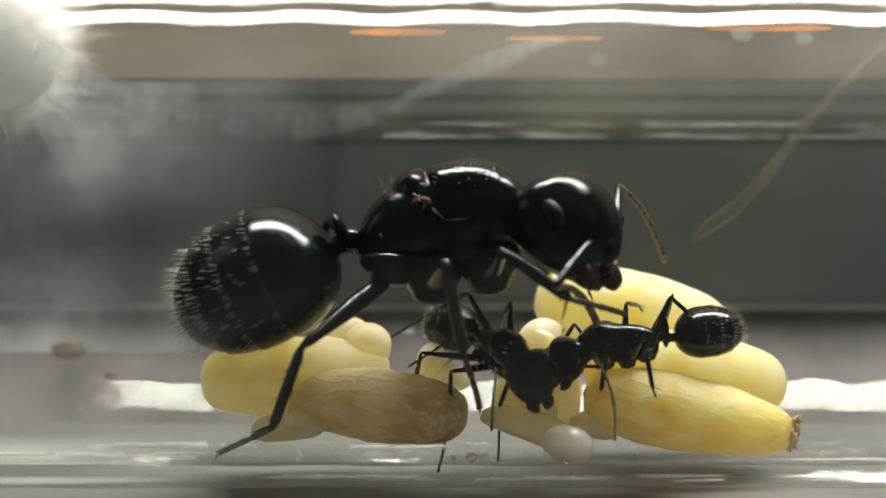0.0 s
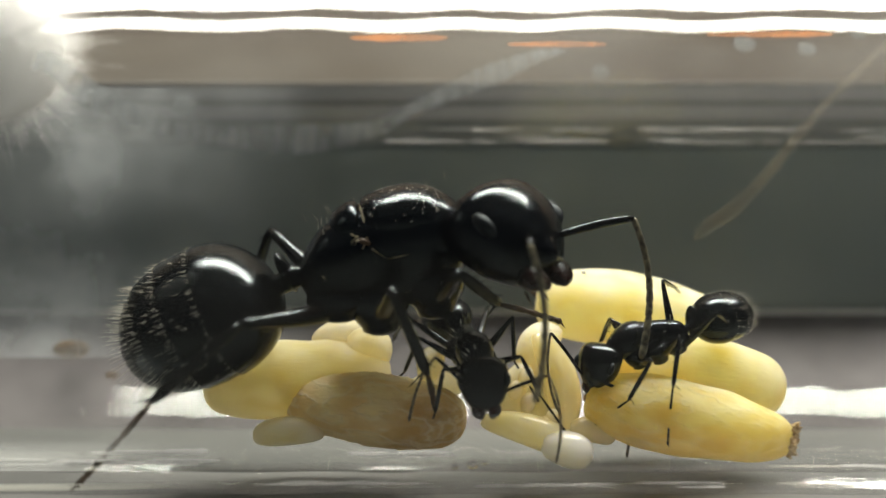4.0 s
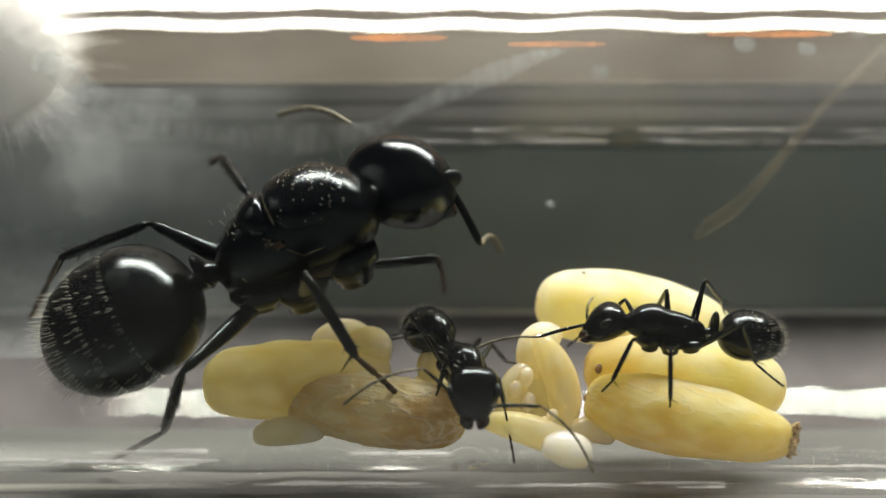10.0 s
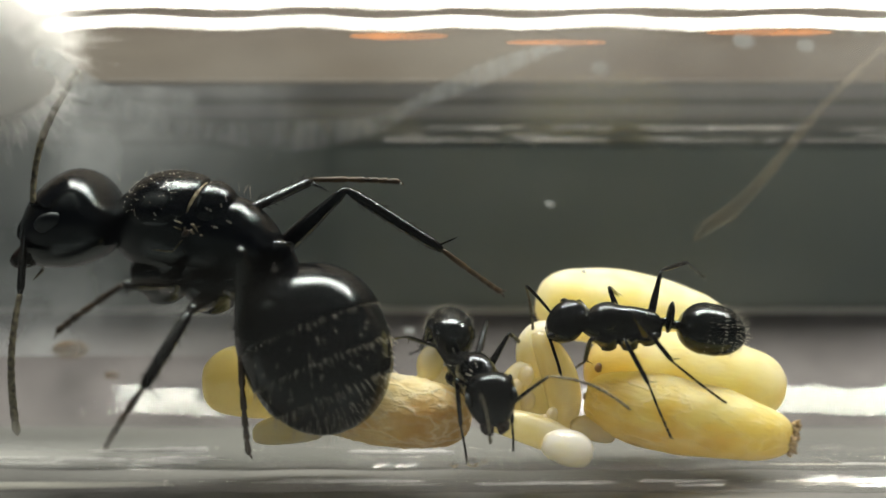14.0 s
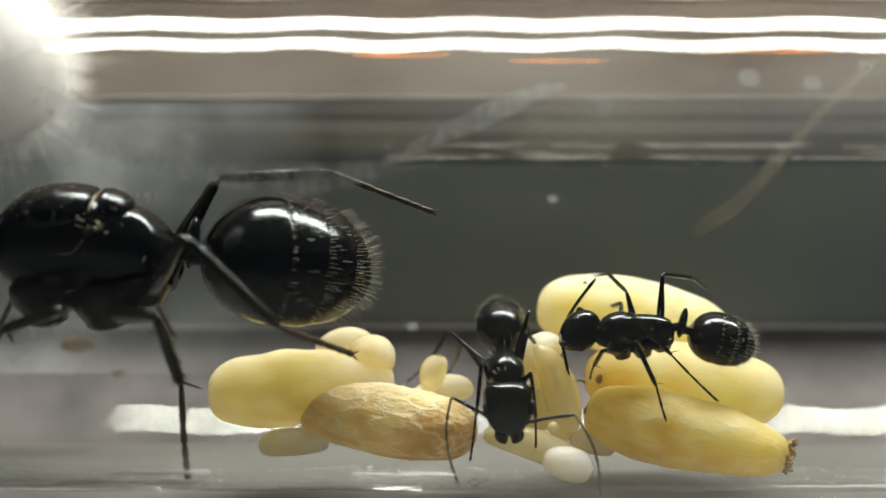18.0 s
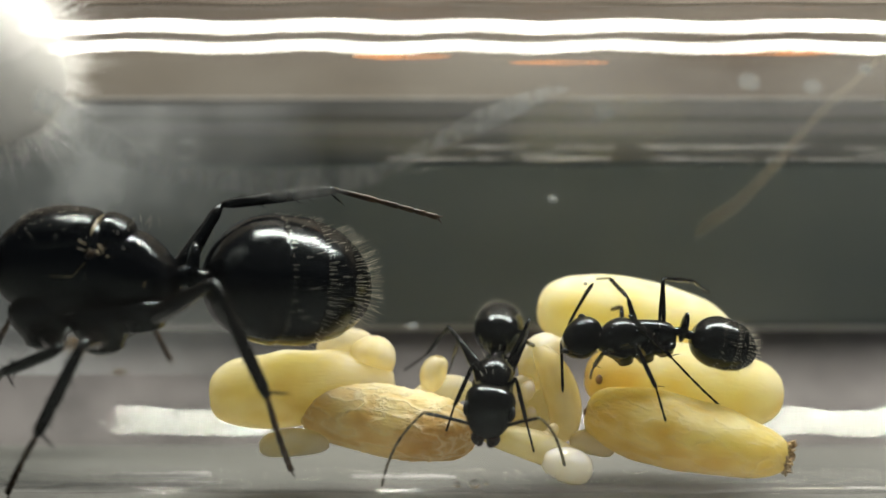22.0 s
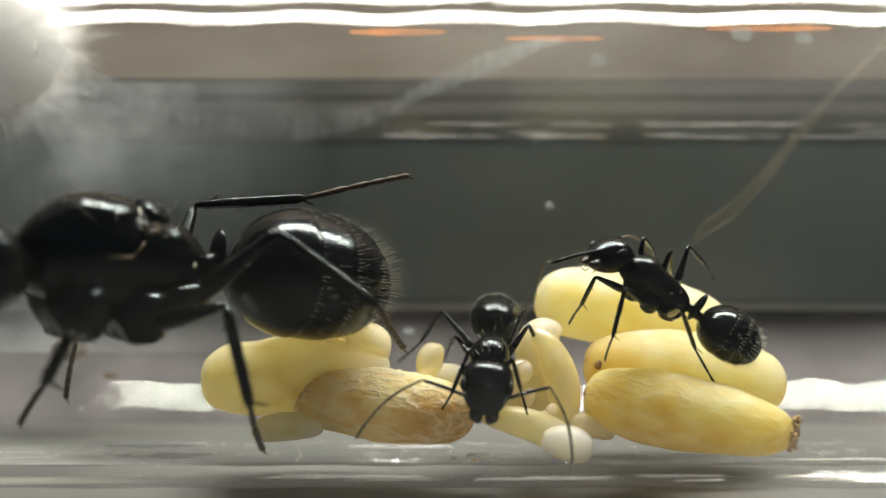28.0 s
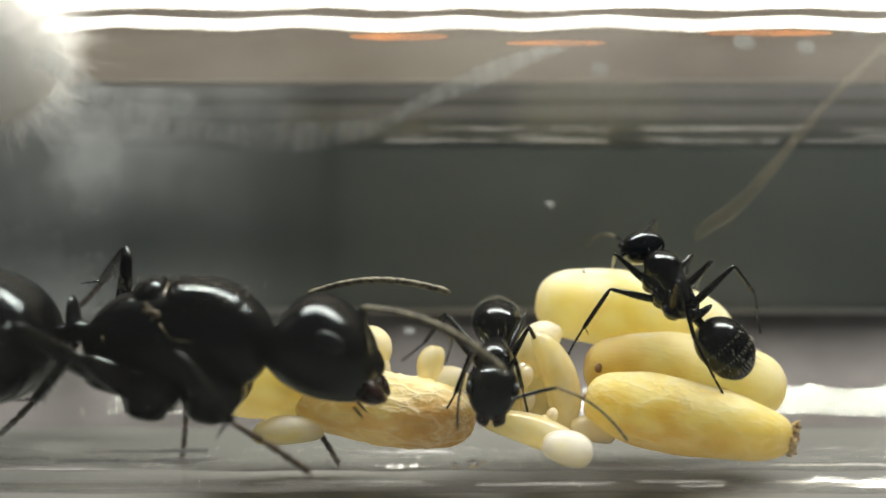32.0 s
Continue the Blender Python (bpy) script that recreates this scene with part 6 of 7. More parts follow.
key('nurse', 12, body=((0.30, -0.28, -4.18), (1.37, -2.65, -4.33), (1.46, -3.41, -6.18), (-1.07, 2.15, -3.39)), ups=((0.00, -0.81, 0.59), (0.00, -0.84, 0.54), (0.00, -0.79, 0.62)), R1=((0.28, -3.08, -4.30), (0.13, -3.29, -5.78), (-0.04, -2.12, -7.01)), L1=((2.02, -3.11, -4.65), (2.12, -2.34, -5.94), (2.25, -1.28, -7.26)), L2=((2.38, -0.80, -3.38), (2.44, 0.47, -4.35), (2.60, 2.05, -5.18)), L3=((1.50, 1.09, -3.19), (1.33, 2.89, -4.03), (1.18, 4.83, -4.84)), R3=((-0.27, -0.33, -2.93), (-1.43, 1.19, -3.51), (-1.91, 3.15, -4.09)), AL=((3.24, -3.59, -4.41), (5.84, -3.62, -4.63)), AR=((-0.37, -4.01, -4.47), (-0.16, -4.37, -7.03)), R2=((-0.39, -1.01, -3.64), (-1.22, 0.33, -3.87), (-2.28, 1.73, -4.27)))
key('nurse', 13, body=((0.30, -0.32, -4.44), (1.53, -2.60, -4.24), (2.43, -3.19, -5.93), (-0.84, 2.22, -3.63)), ups=((0.00, -0.81, 0.59), (0.00, -0.84, 0.54), (0.00, -0.79, 0.62)), R1=((0.54, -3.11, -4.29), (0.65, -3.31, -5.77), (0.83, -2.45, -7.23)), L1=((2.11, -3.09, -4.66), (2.17, -2.17, -5.83), (2.29, -1.23, -7.25)), L2=((1.93, -0.75, -3.09), (2.40, 0.51, -3.96), (3.00, 2.11, -4.53)), L3=((1.43, 1.21, -3.42), (1.33, 2.94, -4.41), (1.29, 4.85, -5.27)), R3=((-0.52, -0.42, -3.32), (-1.05, 1.23, -4.32), (-1.91, 3.07, -4.85)), AL=((2.73, -1.81, -5.00), (4.69, -1.57, -3.31)), AR=((1.09, -5.06, -4.64), (1.34, -2.85, -5.99)), R2=((-0.19, -1.05, -3.74), (-1.21, 0.18, -3.73), (-2.28, 1.57, -4.16)))
key('nurse', 14, body=((0.39, -0.33, -4.48), (1.37, -2.73, -4.49), (1.65, -3.78, -6.17), (0.12, 2.38, -3.49)), ups=((0.00, -0.81, 0.59), (0.00, -0.84, 0.54), (0.00, -0.79, 0.62)), R1=((0.41, -3.14, -4.35), (0.55, -3.35, -5.83), (0.82, -2.49, -7.27)), L1=((2.11, -3.08, -4.28), (2.13, -3.29, -5.76), (2.31, -2.15, -7.01)), L2=((2.15, -0.87, -3.41), (2.69, 0.47, -4.09), (3.10, 2.13, -4.66)), L3=((1.50, 0.95, -3.40), (1.33, 2.69, -4.37), (1.28, 4.61, -5.22)), R3=((-0.41, -0.43, -3.30), (-0.76, 1.18, -4.44), (-1.10, 3.18, -5.00)), AL=((3.21, -3.76, -4.13), (5.75, -3.84, -4.69)), AR=((1.08, -5.36, -4.29), (1.50, -3.36, -5.91)), R2=((-0.22, -1.10, -3.80), (-1.21, 0.15, -3.76), (-2.27, 1.55, -4.18)))
key('nurse', 14.5, body=((0.67, -0.30, -4.30), (1.48, -2.76, -4.60), (1.57, -4.03, -6.14), (0.56, 2.50, -3.56)), ups=((0.00, -0.81, 0.59), (0.00, -0.84, 0.54), (0.00, -0.79, 0.62)), R1=((0.54, -3.12, -4.34), (0.54, -3.33, -5.82), (0.79, -2.52, -7.29)), L1=((2.10, -3.13, -4.34), (2.12, -3.34, -5.82), (2.30, -2.24, -7.10)), L2=((2.21, -0.87, -3.36), (2.68, 0.43, -4.17), (3.09, 2.13, -4.61)), L3=((1.62, 1.07, -3.41), (1.43, 2.78, -4.44), (1.39, 4.72, -5.24)), AL=((2.85, -3.84, -3.77), (4.84, -4.07, -5.42)), AR=((0.21, -3.77, -3.81), (-2.39, -3.77, -3.85)), R2=((-0.24, -1.06, -3.83), (-1.21, 0.21, -3.87), (-2.27, 1.61, -4.26)))
key('nurse', 16.5, body=((1.89, -0.22, -3.70), (1.77, -2.78, -4.11), (1.65, -3.78, -5.84), (2.02, 2.60, -3.00)), ups=((0.00, -0.81, 0.59), (0.00, -0.84, 0.54), (0.00, -0.79, 0.62)), R1=((1.11, -2.97, -3.52), (0.96, -3.18, -4.99), (0.80, -3.41, -6.67)), L1=((2.68, -3.23, -4.08), (2.74, -2.48, -5.38), (2.65, -2.71, -7.06)), R2=((0.30, -0.97, -3.25), (0.30, 0.18, -4.37), (0.12, 1.74, -5.25)), L2=((2.58, -0.93, -2.85), (3.06, 0.36, -3.67), (3.58, 1.98, -4.23)), L3=((2.82, 0.60, -2.71), (2.79, 2.11, -4.03), (2.71, 3.94, -5.06)), R3=((1.18, 1.33, -3.35), (1.03, 3.00, -4.43), (0.97, 4.92, -5.29)), AR=((-0.21, -3.86, -4.24), (-2.56, -4.01, -5.34)), AL=((3.51, -3.85, -4.06), (5.07, -1.97, -4.96)))
key('nurse', 18, body=((1.91, -0.23, -3.78), (1.94, -2.82, -4.00), (1.99, -3.60, -5.84), (1.93, 2.57, -3.01)), ups=((0.00, -0.81, 0.59), (0.00, -0.84, 0.54), (0.00, -0.79, 0.62)), R1=((1.13, -2.71, -3.25), (0.99, -2.92, -4.73), (0.80, -3.16, -6.40)), L1=((2.66, -3.05, -3.51), (2.82, -3.26, -4.99), (2.93, -2.48, -6.49)), R2=((0.55, -1.03, -3.16), (0.31, 0.15, -4.21), (0.12, 1.63, -5.23)), L2=((2.67, -0.98, -2.84), (3.09, 0.30, -3.70), (3.81, 1.80, -4.38)), L3=((2.77, -0.03, -2.45), (2.78, 1.43, -3.81), (2.70, 3.16, -5.00)), AR=((0.18, -3.78, -4.06), (-0.08, -4.14, -6.62)), AL=((3.96, -3.85, -4.59), (5.19, -4.17, -6.86)))
key('nurse', 20, body=((1.72, -0.25, -3.90), (1.49, -2.83, -4.04), (0.92, -3.54, -5.82), (1.93, 2.54, -3.11)), ups=((0.00, -0.81, 0.59), (0.00, -0.84, 0.54), (0.00, -0.79, 0.62)), R1=((0.72, -2.74, -3.28), (0.44, -1.62, -4.23), (0.30, -0.79, -5.71)), L1=((2.18, -3.19, -3.69), (2.53, -3.39, -5.13), (2.89, -2.56, -6.57)), R2=((0.37, -1.01, -3.08), (0.21, 0.17, -4.14), (0.02, 1.65, -5.14)), L2=((2.60, -1.05, -3.07), (3.09, 0.34, -3.69), (3.81, 1.82, -4.40)), L3=((2.71, -0.13, -2.67), (2.78, 1.48, -3.85), (2.70, 3.22, -5.02)), AR=((-0.19, -3.62, -3.44), (-1.46, -1.35, -3.39)), AL=((1.43, -5.53, -4.46), (0.27, -3.97, -6.18)))
key('nurse', 22, body=((1.73, -0.24, -3.88), (1.46, -2.82, -4.07), (1.18, -3.61, -5.88), (1.93, 2.55, -3.13)), ups=((0.00, -0.81, 0.59), (0.00, -0.84, 0.54), (0.00, -0.79, 0.62)), R1=((0.85, -2.76, -3.27), (0.25, -2.96, -4.63), (-0.07, -2.16, -6.10)), L1=((2.19, -3.09, -3.62), (2.54, -3.30, -5.06), (2.90, -2.51, -6.53)), R2=((0.43, -0.99, -3.03), (0.27, 0.26, -4.01), (0.08, 1.60, -5.20)), L2=((2.61, -1.04, -3.08), (3.09, 0.34, -3.74), (3.81, 1.83, -4.44)), L3=((2.76, -0.11, -2.68), (2.79, 1.54, -3.82), (2.71, 3.25, -5.03)), AR=((-0.69, -3.81, -4.49), (-2.33, -4.09, -6.49)), AL=((2.81, -4.85, -4.24), (3.86, -3.26, -6.02)))
key('nurse', 24, body=((1.73, -0.26, -4.00), (1.50, -2.85, -4.08), (1.29, -3.65, -5.90), (1.94, 2.51, -3.16)), ups=((0.00, -0.81, 0.59), (0.00, -0.84, 0.54), (0.00, -0.79, 0.62)), R1=((0.85, -2.67, -3.24), (0.29, -2.87, -4.62), (-0.07, -2.08, -6.08)), L1=((2.20, -3.06, -3.57), (2.55, -3.26, -5.02), (2.91, -2.51, -6.50)), R2=((0.36, -1.04, -3.16), (0.27, 0.31, -4.00), (0.02, 1.59, -5.25)), L2=((2.65, -1.09, -3.16), (3.38, 0.16, -3.85), (4.30, 1.55, -4.54)), L3=((2.72, -0.13, -2.77), (2.79, 1.57, -3.82), (2.71, 3.28, -5.04)), AR=((-0.56, -3.83, -4.33), (-2.58, -4.05, -5.95)), AL=((3.30, -3.88, -4.50), (4.94, -4.16, -6.50)))
key('nurse', 25.5, body=((1.72, -0.25, -3.95), (1.45, -2.83, -4.12), (1.27, -3.56, -5.97), (1.88, 2.51, -3.09)), ups=((0.00, -0.81, 0.59), (0.00, -0.84, 0.54), (0.00, -0.79, 0.62)), R1=((0.85, -2.80, -3.34), (0.24, -2.99, -4.70), (-0.07, -2.13, -6.13)), L1=((2.18, -3.06, -3.63), (2.53, -3.26, -5.07), (2.89, -2.42, -6.50)), R2=((0.31, -1.01, -3.15), (0.27, 0.33, -4.03), (0.02, 1.69, -5.18)), L2=((2.68, -1.06, -3.18), (3.36, 0.18, -3.93), (4.27, 1.59, -4.56)), L3=((2.69, -0.17, -2.71), (2.77, 1.46, -3.87), (2.69, 3.21, -5.03)), AR=((-0.59, -3.78, -4.44), (-2.63, -4.01, -6.02)), AL=((3.30, -3.84, -4.67), (4.58, -4.16, -6.92)))
key('nurse', 27.5, body=((1.66, -0.24, -3.84), (1.44, -2.80, -4.24), (1.22, -3.66, -6.03), (1.92, 2.60, -3.27)), ups=((0.00, -0.81, 0.59), (0.00, -0.84, 0.54), (0.00, -0.79, 0.62)), R1=((0.83, -3.01, -3.65), (0.26, -3.20, -5.02), (-0.16, -1.94, -6.08)), L1=((2.15, -3.16, -3.89), (2.46, -2.29, -5.07), (2.92, -2.52, -6.69)), R2=((0.45, 0.20, -3.85), (0.27, 1.69, -4.42), (0.02, 3.15, -5.44)), L2=((2.79, -0.99, -3.23), (3.24, 0.23, -4.17), (4.23, 1.60, -4.76)), L3=((2.77, 0.49, -2.92), (2.73, 2.16, -4.02), (2.71, 4.07, -4.90)), AR=((-0.66, -3.82, -4.58), (-2.68, -4.05, -6.19)), AL=((3.24, -3.86, -4.62), (4.21, -2.45, -6.58)))
key('nurse', 28, body=((1.66, -0.24, -3.84), (1.44, -2.80, -4.24), (1.22, -3.73, -5.99), (1.92, 2.60, -3.27)), ups=((0.00, -0.81, 0.59), (0.00, -0.84, 0.54), (0.00, -0.79, 0.62)), R1=((0.83, -3.01, -3.65), (0.26, -3.20, -5.02), (-0.16, -1.94, -6.08)), L1=((2.15, -3.16, -3.89), (2.46, -2.29, -5.07), (2.92, -2.52, -6.69)), R2=((0.45, 0.20, -3.85), (0.27, 1.69, -4.42), (0.02, 3.15, -5.44)), L2=((2.79, -0.99, -3.23), (3.24, 0.23, -4.17), (4.23, 1.60, -4.76)), L3=((2.77, 0.49, -2.92), (2.73, 2.16, -4.02), (2.71, 4.07, -4.90)), AR=((-0.61, -3.84, -4.40), (-2.83, -4.03, -5.74)), AL=((3.26, -3.90, -4.61), (4.30, -4.23, -6.97)))
key('nurse', 29, body=((1.68, -0.23, -3.76), (1.44, -2.79, -4.10), (1.23, -3.55, -5.93), (1.92, 2.62, -3.26)), ups=((0.00, -0.81, 0.59), (0.00, -0.84, 0.54), (0.00, -0.79, 0.62)), R1=((0.83, -3.01, -3.52), (0.26, -3.20, -4.90), (-0.16, -1.96, -5.98)), L1=((2.15, -3.14, -3.73), (2.46, -2.30, -4.93), (2.91, -2.53, -6.55)), R2=((0.45, 0.23, -3.80), (0.27, 1.70, -4.40), (0.08, 3.13, -5.47)), L2=((2.81, -1.00, -3.14), (3.24, 0.20, -4.11), (4.24, 1.56, -4.73)), L3=((2.82, 0.61, -2.95), (2.75, 2.32, -3.99), (2.73, 4.21, -4.91)), AR=((-0.62, -3.76, -4.39), (-2.83, -3.95, -5.74)), AL=((3.31, -3.85, -4.86), (3.72, -4.21, -7.41)))
key('nurse', 30, body=((1.70, -0.23, -3.81), (1.44, -2.79, -4.16), (1.24, -3.35, -6.08), (1.92, 2.62, -3.30)), ups=((0.00, -0.81, 0.59), (0.00, -0.84, 0.54), (0.00, -0.79, 0.62)), R1=((0.84, -2.97, -3.54), (0.26, -3.16, -4.92), (-0.16, -1.99, -6.07)), L1=((2.16, -3.13, -3.77), (2.46, -2.29, -4.97), (2.84, -1.35, -6.34)), R2=((0.14, -0.96, -3.21), (0.27, 0.35, -4.12), (0.08, 1.84, -5.11)), L2=((2.80, -1.00, -3.18), (3.24, 0.21, -4.14), (4.23, 1.58, -4.75)), L3=((2.82, 0.58, -2.97), (2.74, 2.29, -4.00), (2.72, 4.18, -4.91)), AR=((-0.64, -3.66, -4.63), (-2.63, -3.89, -6.28)), AL=((3.22, -3.69, -4.66), (3.51, -4.05, -7.22)))
key('nurse', 30.5, body=((1.71, -0.24, -3.89), (1.46, -2.80, -4.31), (1.28, -3.61, -6.13), (1.92, 2.60, -3.36)), ups=((0.00, -0.81, 0.59), (0.00, -0.84, 0.54), (0.00, -0.79, 0.62)), R1=((0.84, -2.95, -3.66), (0.26, -3.14, -5.04), (-0.16, -1.95, -6.17)), L1=((2.15, -3.13, -3.89), (2.46, -2.27, -5.08), (2.81, -1.21, -6.37)), R2=((0.16, -0.96, -3.32), (0.27, 0.38, -4.20), (0.08, 1.94, -5.07)), L2=((2.79, -0.99, -3.27), (3.24, 0.23, -4.21), (4.23, 1.62, -4.76)), L3=((2.77, 0.41, -2.91), (2.73, 2.09, -4.00), (2.71, 3.99, -4.88)), AR=((0.12, -3.57, -3.74), (-2.06, -3.77, -5.15)), AL=((3.26, -3.82, -4.64), (4.30, -4.15, -7.00)))
key('nurse', 31, body=((1.73, -0.24, -3.88), (1.49, -2.79, -4.32), (1.32, -3.82, -6.03), (1.92, 2.61, -3.36)), ups=((0.00, -0.81, 0.59), (0.00, -0.84, 0.54), (0.00, -0.79, 0.62)), R1=((0.84, -2.90, -3.63), (0.26, -3.09, -5.00), (-0.16, -1.90, -6.14)), L1=((2.15, -3.10, -3.85), (2.46, -2.24, -5.04), (2.81, -1.19, -6.33)), R2=((0.18, -0.95, -3.32), (0.27, 0.40, -4.17), (0.08, 1.95, -5.06)), L2=((2.78, -0.98, -3.24), (3.24, 0.23, -4.18), (4.24, 1.62, -4.75)), L3=((2.78, 0.60, -3.01), (2.74, 2.32, -4.03), (2.72, 4.22, -4.93)), AR=((0.31, -3.65, -3.54), (-0.88, -3.97, -5.83)), AL=((3.34, -3.93, -4.63), (4.80, -2.69, -6.38)))
key('nurse', 32, body=((1.76, -0.23, -3.82), (1.55, -2.78, -4.28), (1.42, -4.06, -5.82), (1.92, 2.63, -3.37)), ups=((0.00, -0.81, 0.59), (0.00, -0.84, 0.54), (0.00, -0.79, 0.62)), R1=((0.89, -2.81, -3.51), (0.35, -3.01, -4.90), (-0.04, -1.76, -5.99)), L1=((2.23, -3.02, -3.73), (2.52, -2.18, -4.94), (2.85, -1.29, -6.35)), R2=((0.20, -0.94, -3.29), (0.27, 0.43, -4.10), (0.08, 1.88, -5.16)), L2=((2.79, -0.96, -3.16), (3.24, 0.21, -4.15), (4.24, 1.58, -4.76)), L3=((2.79, 0.77, -3.06), (2.76, 2.47, -4.12), (2.74, 4.38, -5.00)), AR=((1.13, -3.68, -3.15), (0.04, -4.01, -5.48)), AL=((3.43, -4.02, -4.39), (5.74, -4.18, -5.56)))
key('guard', 0, body=((6.96, -1.12, -3.67), (4.36, -1.14, -3.81), (3.76, -1.47, -5.42), (9.84, -1.08, -3.35)), ups=((0.00, -0.12, 0.99), (0.00, -0.12, 0.99), (0.00, -0.12, 0.99)), L2=((6.24, -2.71, -3.35), (6.52, -2.93, -4.91), (7.16, -2.09, -6.37)), L1=((5.08, -2.87, -3.86), (5.03, -2.07, -5.13), (4.78, -0.84, -6.27)), L3=((7.24, -1.44, -2.32), (8.36, -0.04, -3.22), (9.40, 1.58, -4.04)), R2=((6.01, -0.50, -2.60), (6.64, 0.95, -2.91), (7.28, 2.39, -3.75)), R3=((7.53, -0.36, -2.40), (7.55, 1.15, -3.72), (7.79, 2.89, -4.87)), AL=((3.77, -0.21, -4.61), (4.26, 2.08, -3.49)), AR=((5.13, -1.48, -4.51), (5.68, 0.60, -5.96)))
key('guard', 1, body=((7.52, -1.05, -3.19), (4.93, -1.09, -3.43), (4.41, -2.09, -4.77), (10.03, -0.11, -2.91)), ups=((0.00, -0.12, 0.99), (0.00, -0.12, 0.99), (0.00, -0.12, 0.99)), L2=((6.75, -2.82, -3.18), (7.06, -2.04, -4.54), (7.15, -2.29, -6.32)), L1=((5.71, -2.78, -3.36), (5.38, -2.99, -4.81), (5.65, -3.22, -6.48)), L3=((7.70, -2.79, -2.47), (8.35, -1.04, -3.19), (8.67, 0.88, -3.98)), R3=((7.48, 0.60, -2.14), (7.82, 2.08, -3.44), (8.06, 3.80, -4.62)), R2=((5.22, -0.32, -2.81), (4.53, 0.89, -3.59), (4.31, 2.42, -4.52)), R1=((5.63, 0.22, -5.20), (5.41, 1.40, -6.10), (5.29, 2.71, -7.17)))
key('guard', 2, body=((7.70, -1.04, -3.10), (5.16, -1.12, -3.65), (4.94, -1.54, -5.34), (10.03, 0.52, -2.74)), ups=((0.00, -0.12, 0.99), (0.00, -0.12, 0.99), (0.00, -0.12, 0.99)), L2=((7.11, -2.71, -3.02), (7.11, -2.93, -4.61), (6.96, -3.18, -6.38)), L1=((6.14, -2.91, -3.87), (5.86, -1.98, -5.02), (5.32, -0.82, -6.13)), L3=((8.84, -1.95, -2.36), (9.54, -0.25, -3.16), (10.10, 1.61, -3.94)), R3=((7.63, 0.98, -2.43), (7.84, 2.78, -3.27), (8.11, 4.74, -3.96)), R2=((5.25, -0.21, -3.32), (5.24, 1.11, -4.23), (5.35, 2.64, -5.18)), AR=((4.19, -1.57, -2.90), (4.08, 0.01, -4.96)), AL=((6.58, -2.11, -5.41), (5.77, -0.68, -7.43)))
key('guard', 3, body=((7.76, -1.05, -3.19), (5.22, -1.13, -3.75), (4.85, -1.54, -5.41), (10.14, 0.51, -2.83)), ups=((0.00, -0.12, 0.99), (0.00, -0.12, 0.99), (0.00, -0.12, 0.99)), L2=((7.21, -2.65, -3.03), (7.10, -2.88, -4.61), (6.92, -3.13, -6.39)), L1=((6.41, -2.86, -3.70), (5.73, -3.04, -5.03), (5.19, -1.68, -5.89)), L3=((8.50, -2.26, -2.31), (9.35, -0.63, -3.09), (10.09, 1.18, -3.85)), R3=((7.04, -0.27, -1.80), (7.59, 1.43, -2.71), (8.24, 3.24, -3.56)), R2=((5.28, -0.38, -3.38), (5.14, 1.08, -4.02), (5.26, 2.75, -4.69)), AR=((3.43, -1.52, -3.28), (3.40, -1.88, -5.85)), AL=((6.60, -2.06, -5.10), (6.29, -0.67, -7.28)))
key('guard', 5.5, body=((8.01, -1.06, -3.22), (5.48, -1.14, -3.83), (4.76, -1.47, -5.39), (10.47, 0.49, -2.95)), ups=((0.00, -0.12, 0.99), (0.00, -0.12, 0.99), (0.00, -0.12, 0.99)), L2=((7.51, -2.65, -3.08), (7.27, -2.87, -4.64), (6.89, -3.11, -6.38)), L1=((6.48, -2.91, -3.92), (6.03, -2.03, -5.04), (4.75, -2.19, -6.14)), L3=((8.50, -2.70, -2.53), (9.36, -1.00, -3.14), (10.01, 0.85, -3.90)), R3=((7.60, -0.35, -1.78), (8.53, 1.42, -1.85), (9.23, 3.31, -2.45)), R2=((6.45, -0.33, -2.49), (6.28, 1.06, -3.26), (6.33, 2.62, -4.16)), R1=((6.50, 0.08, -2.78), (6.32, 1.26, -3.69), (6.36, 2.80, -4.41)), AL=((5.94, -2.06, -5.83), (5.26, 0.08, -7.14)), AR=((3.63, -1.22, -3.07), (3.22, -1.58, -5.61)))
key('guard', 7, body=((8.12, -1.05, -3.17), (5.55, -1.10, -3.54), (4.55, -1.68, -4.85), (10.62, 0.39, -2.99)), ups=((0.00, -0.12, 0.99), (0.00, -0.12, 0.99), (0.00, -0.12, 0.99)), L2=((7.51, -2.69, -3.00), (7.37, -2.91, -4.58), (6.89, -3.15, -6.30)), L1=((6.40, -2.91, -3.85), (6.04, -2.00, -4.99), (4.78, -2.16, -6.12)), L3=((8.48, -2.79, -2.53), (9.42, -1.11, -3.06), (10.08, 0.73, -3.84)), R3=((7.77, -0.33, -1.70), (8.26, 1.43, -2.51), (8.84, 3.22, -3.45)), R2=((6.61, -0.32, -2.30), (6.47, 1.10, -3.03), (6.32, 2.52, -4.12)), R1=((6.74, 0.36, -2.79), (6.57, 1.65, -3.54), (6.52, 3.18, -4.27)), AR=((5.06, -1.30, -2.38), (2.46, -1.30, -2.38)), AL=((6.25, -2.80, -4.14), (3.95, -2.97, -5.34)))
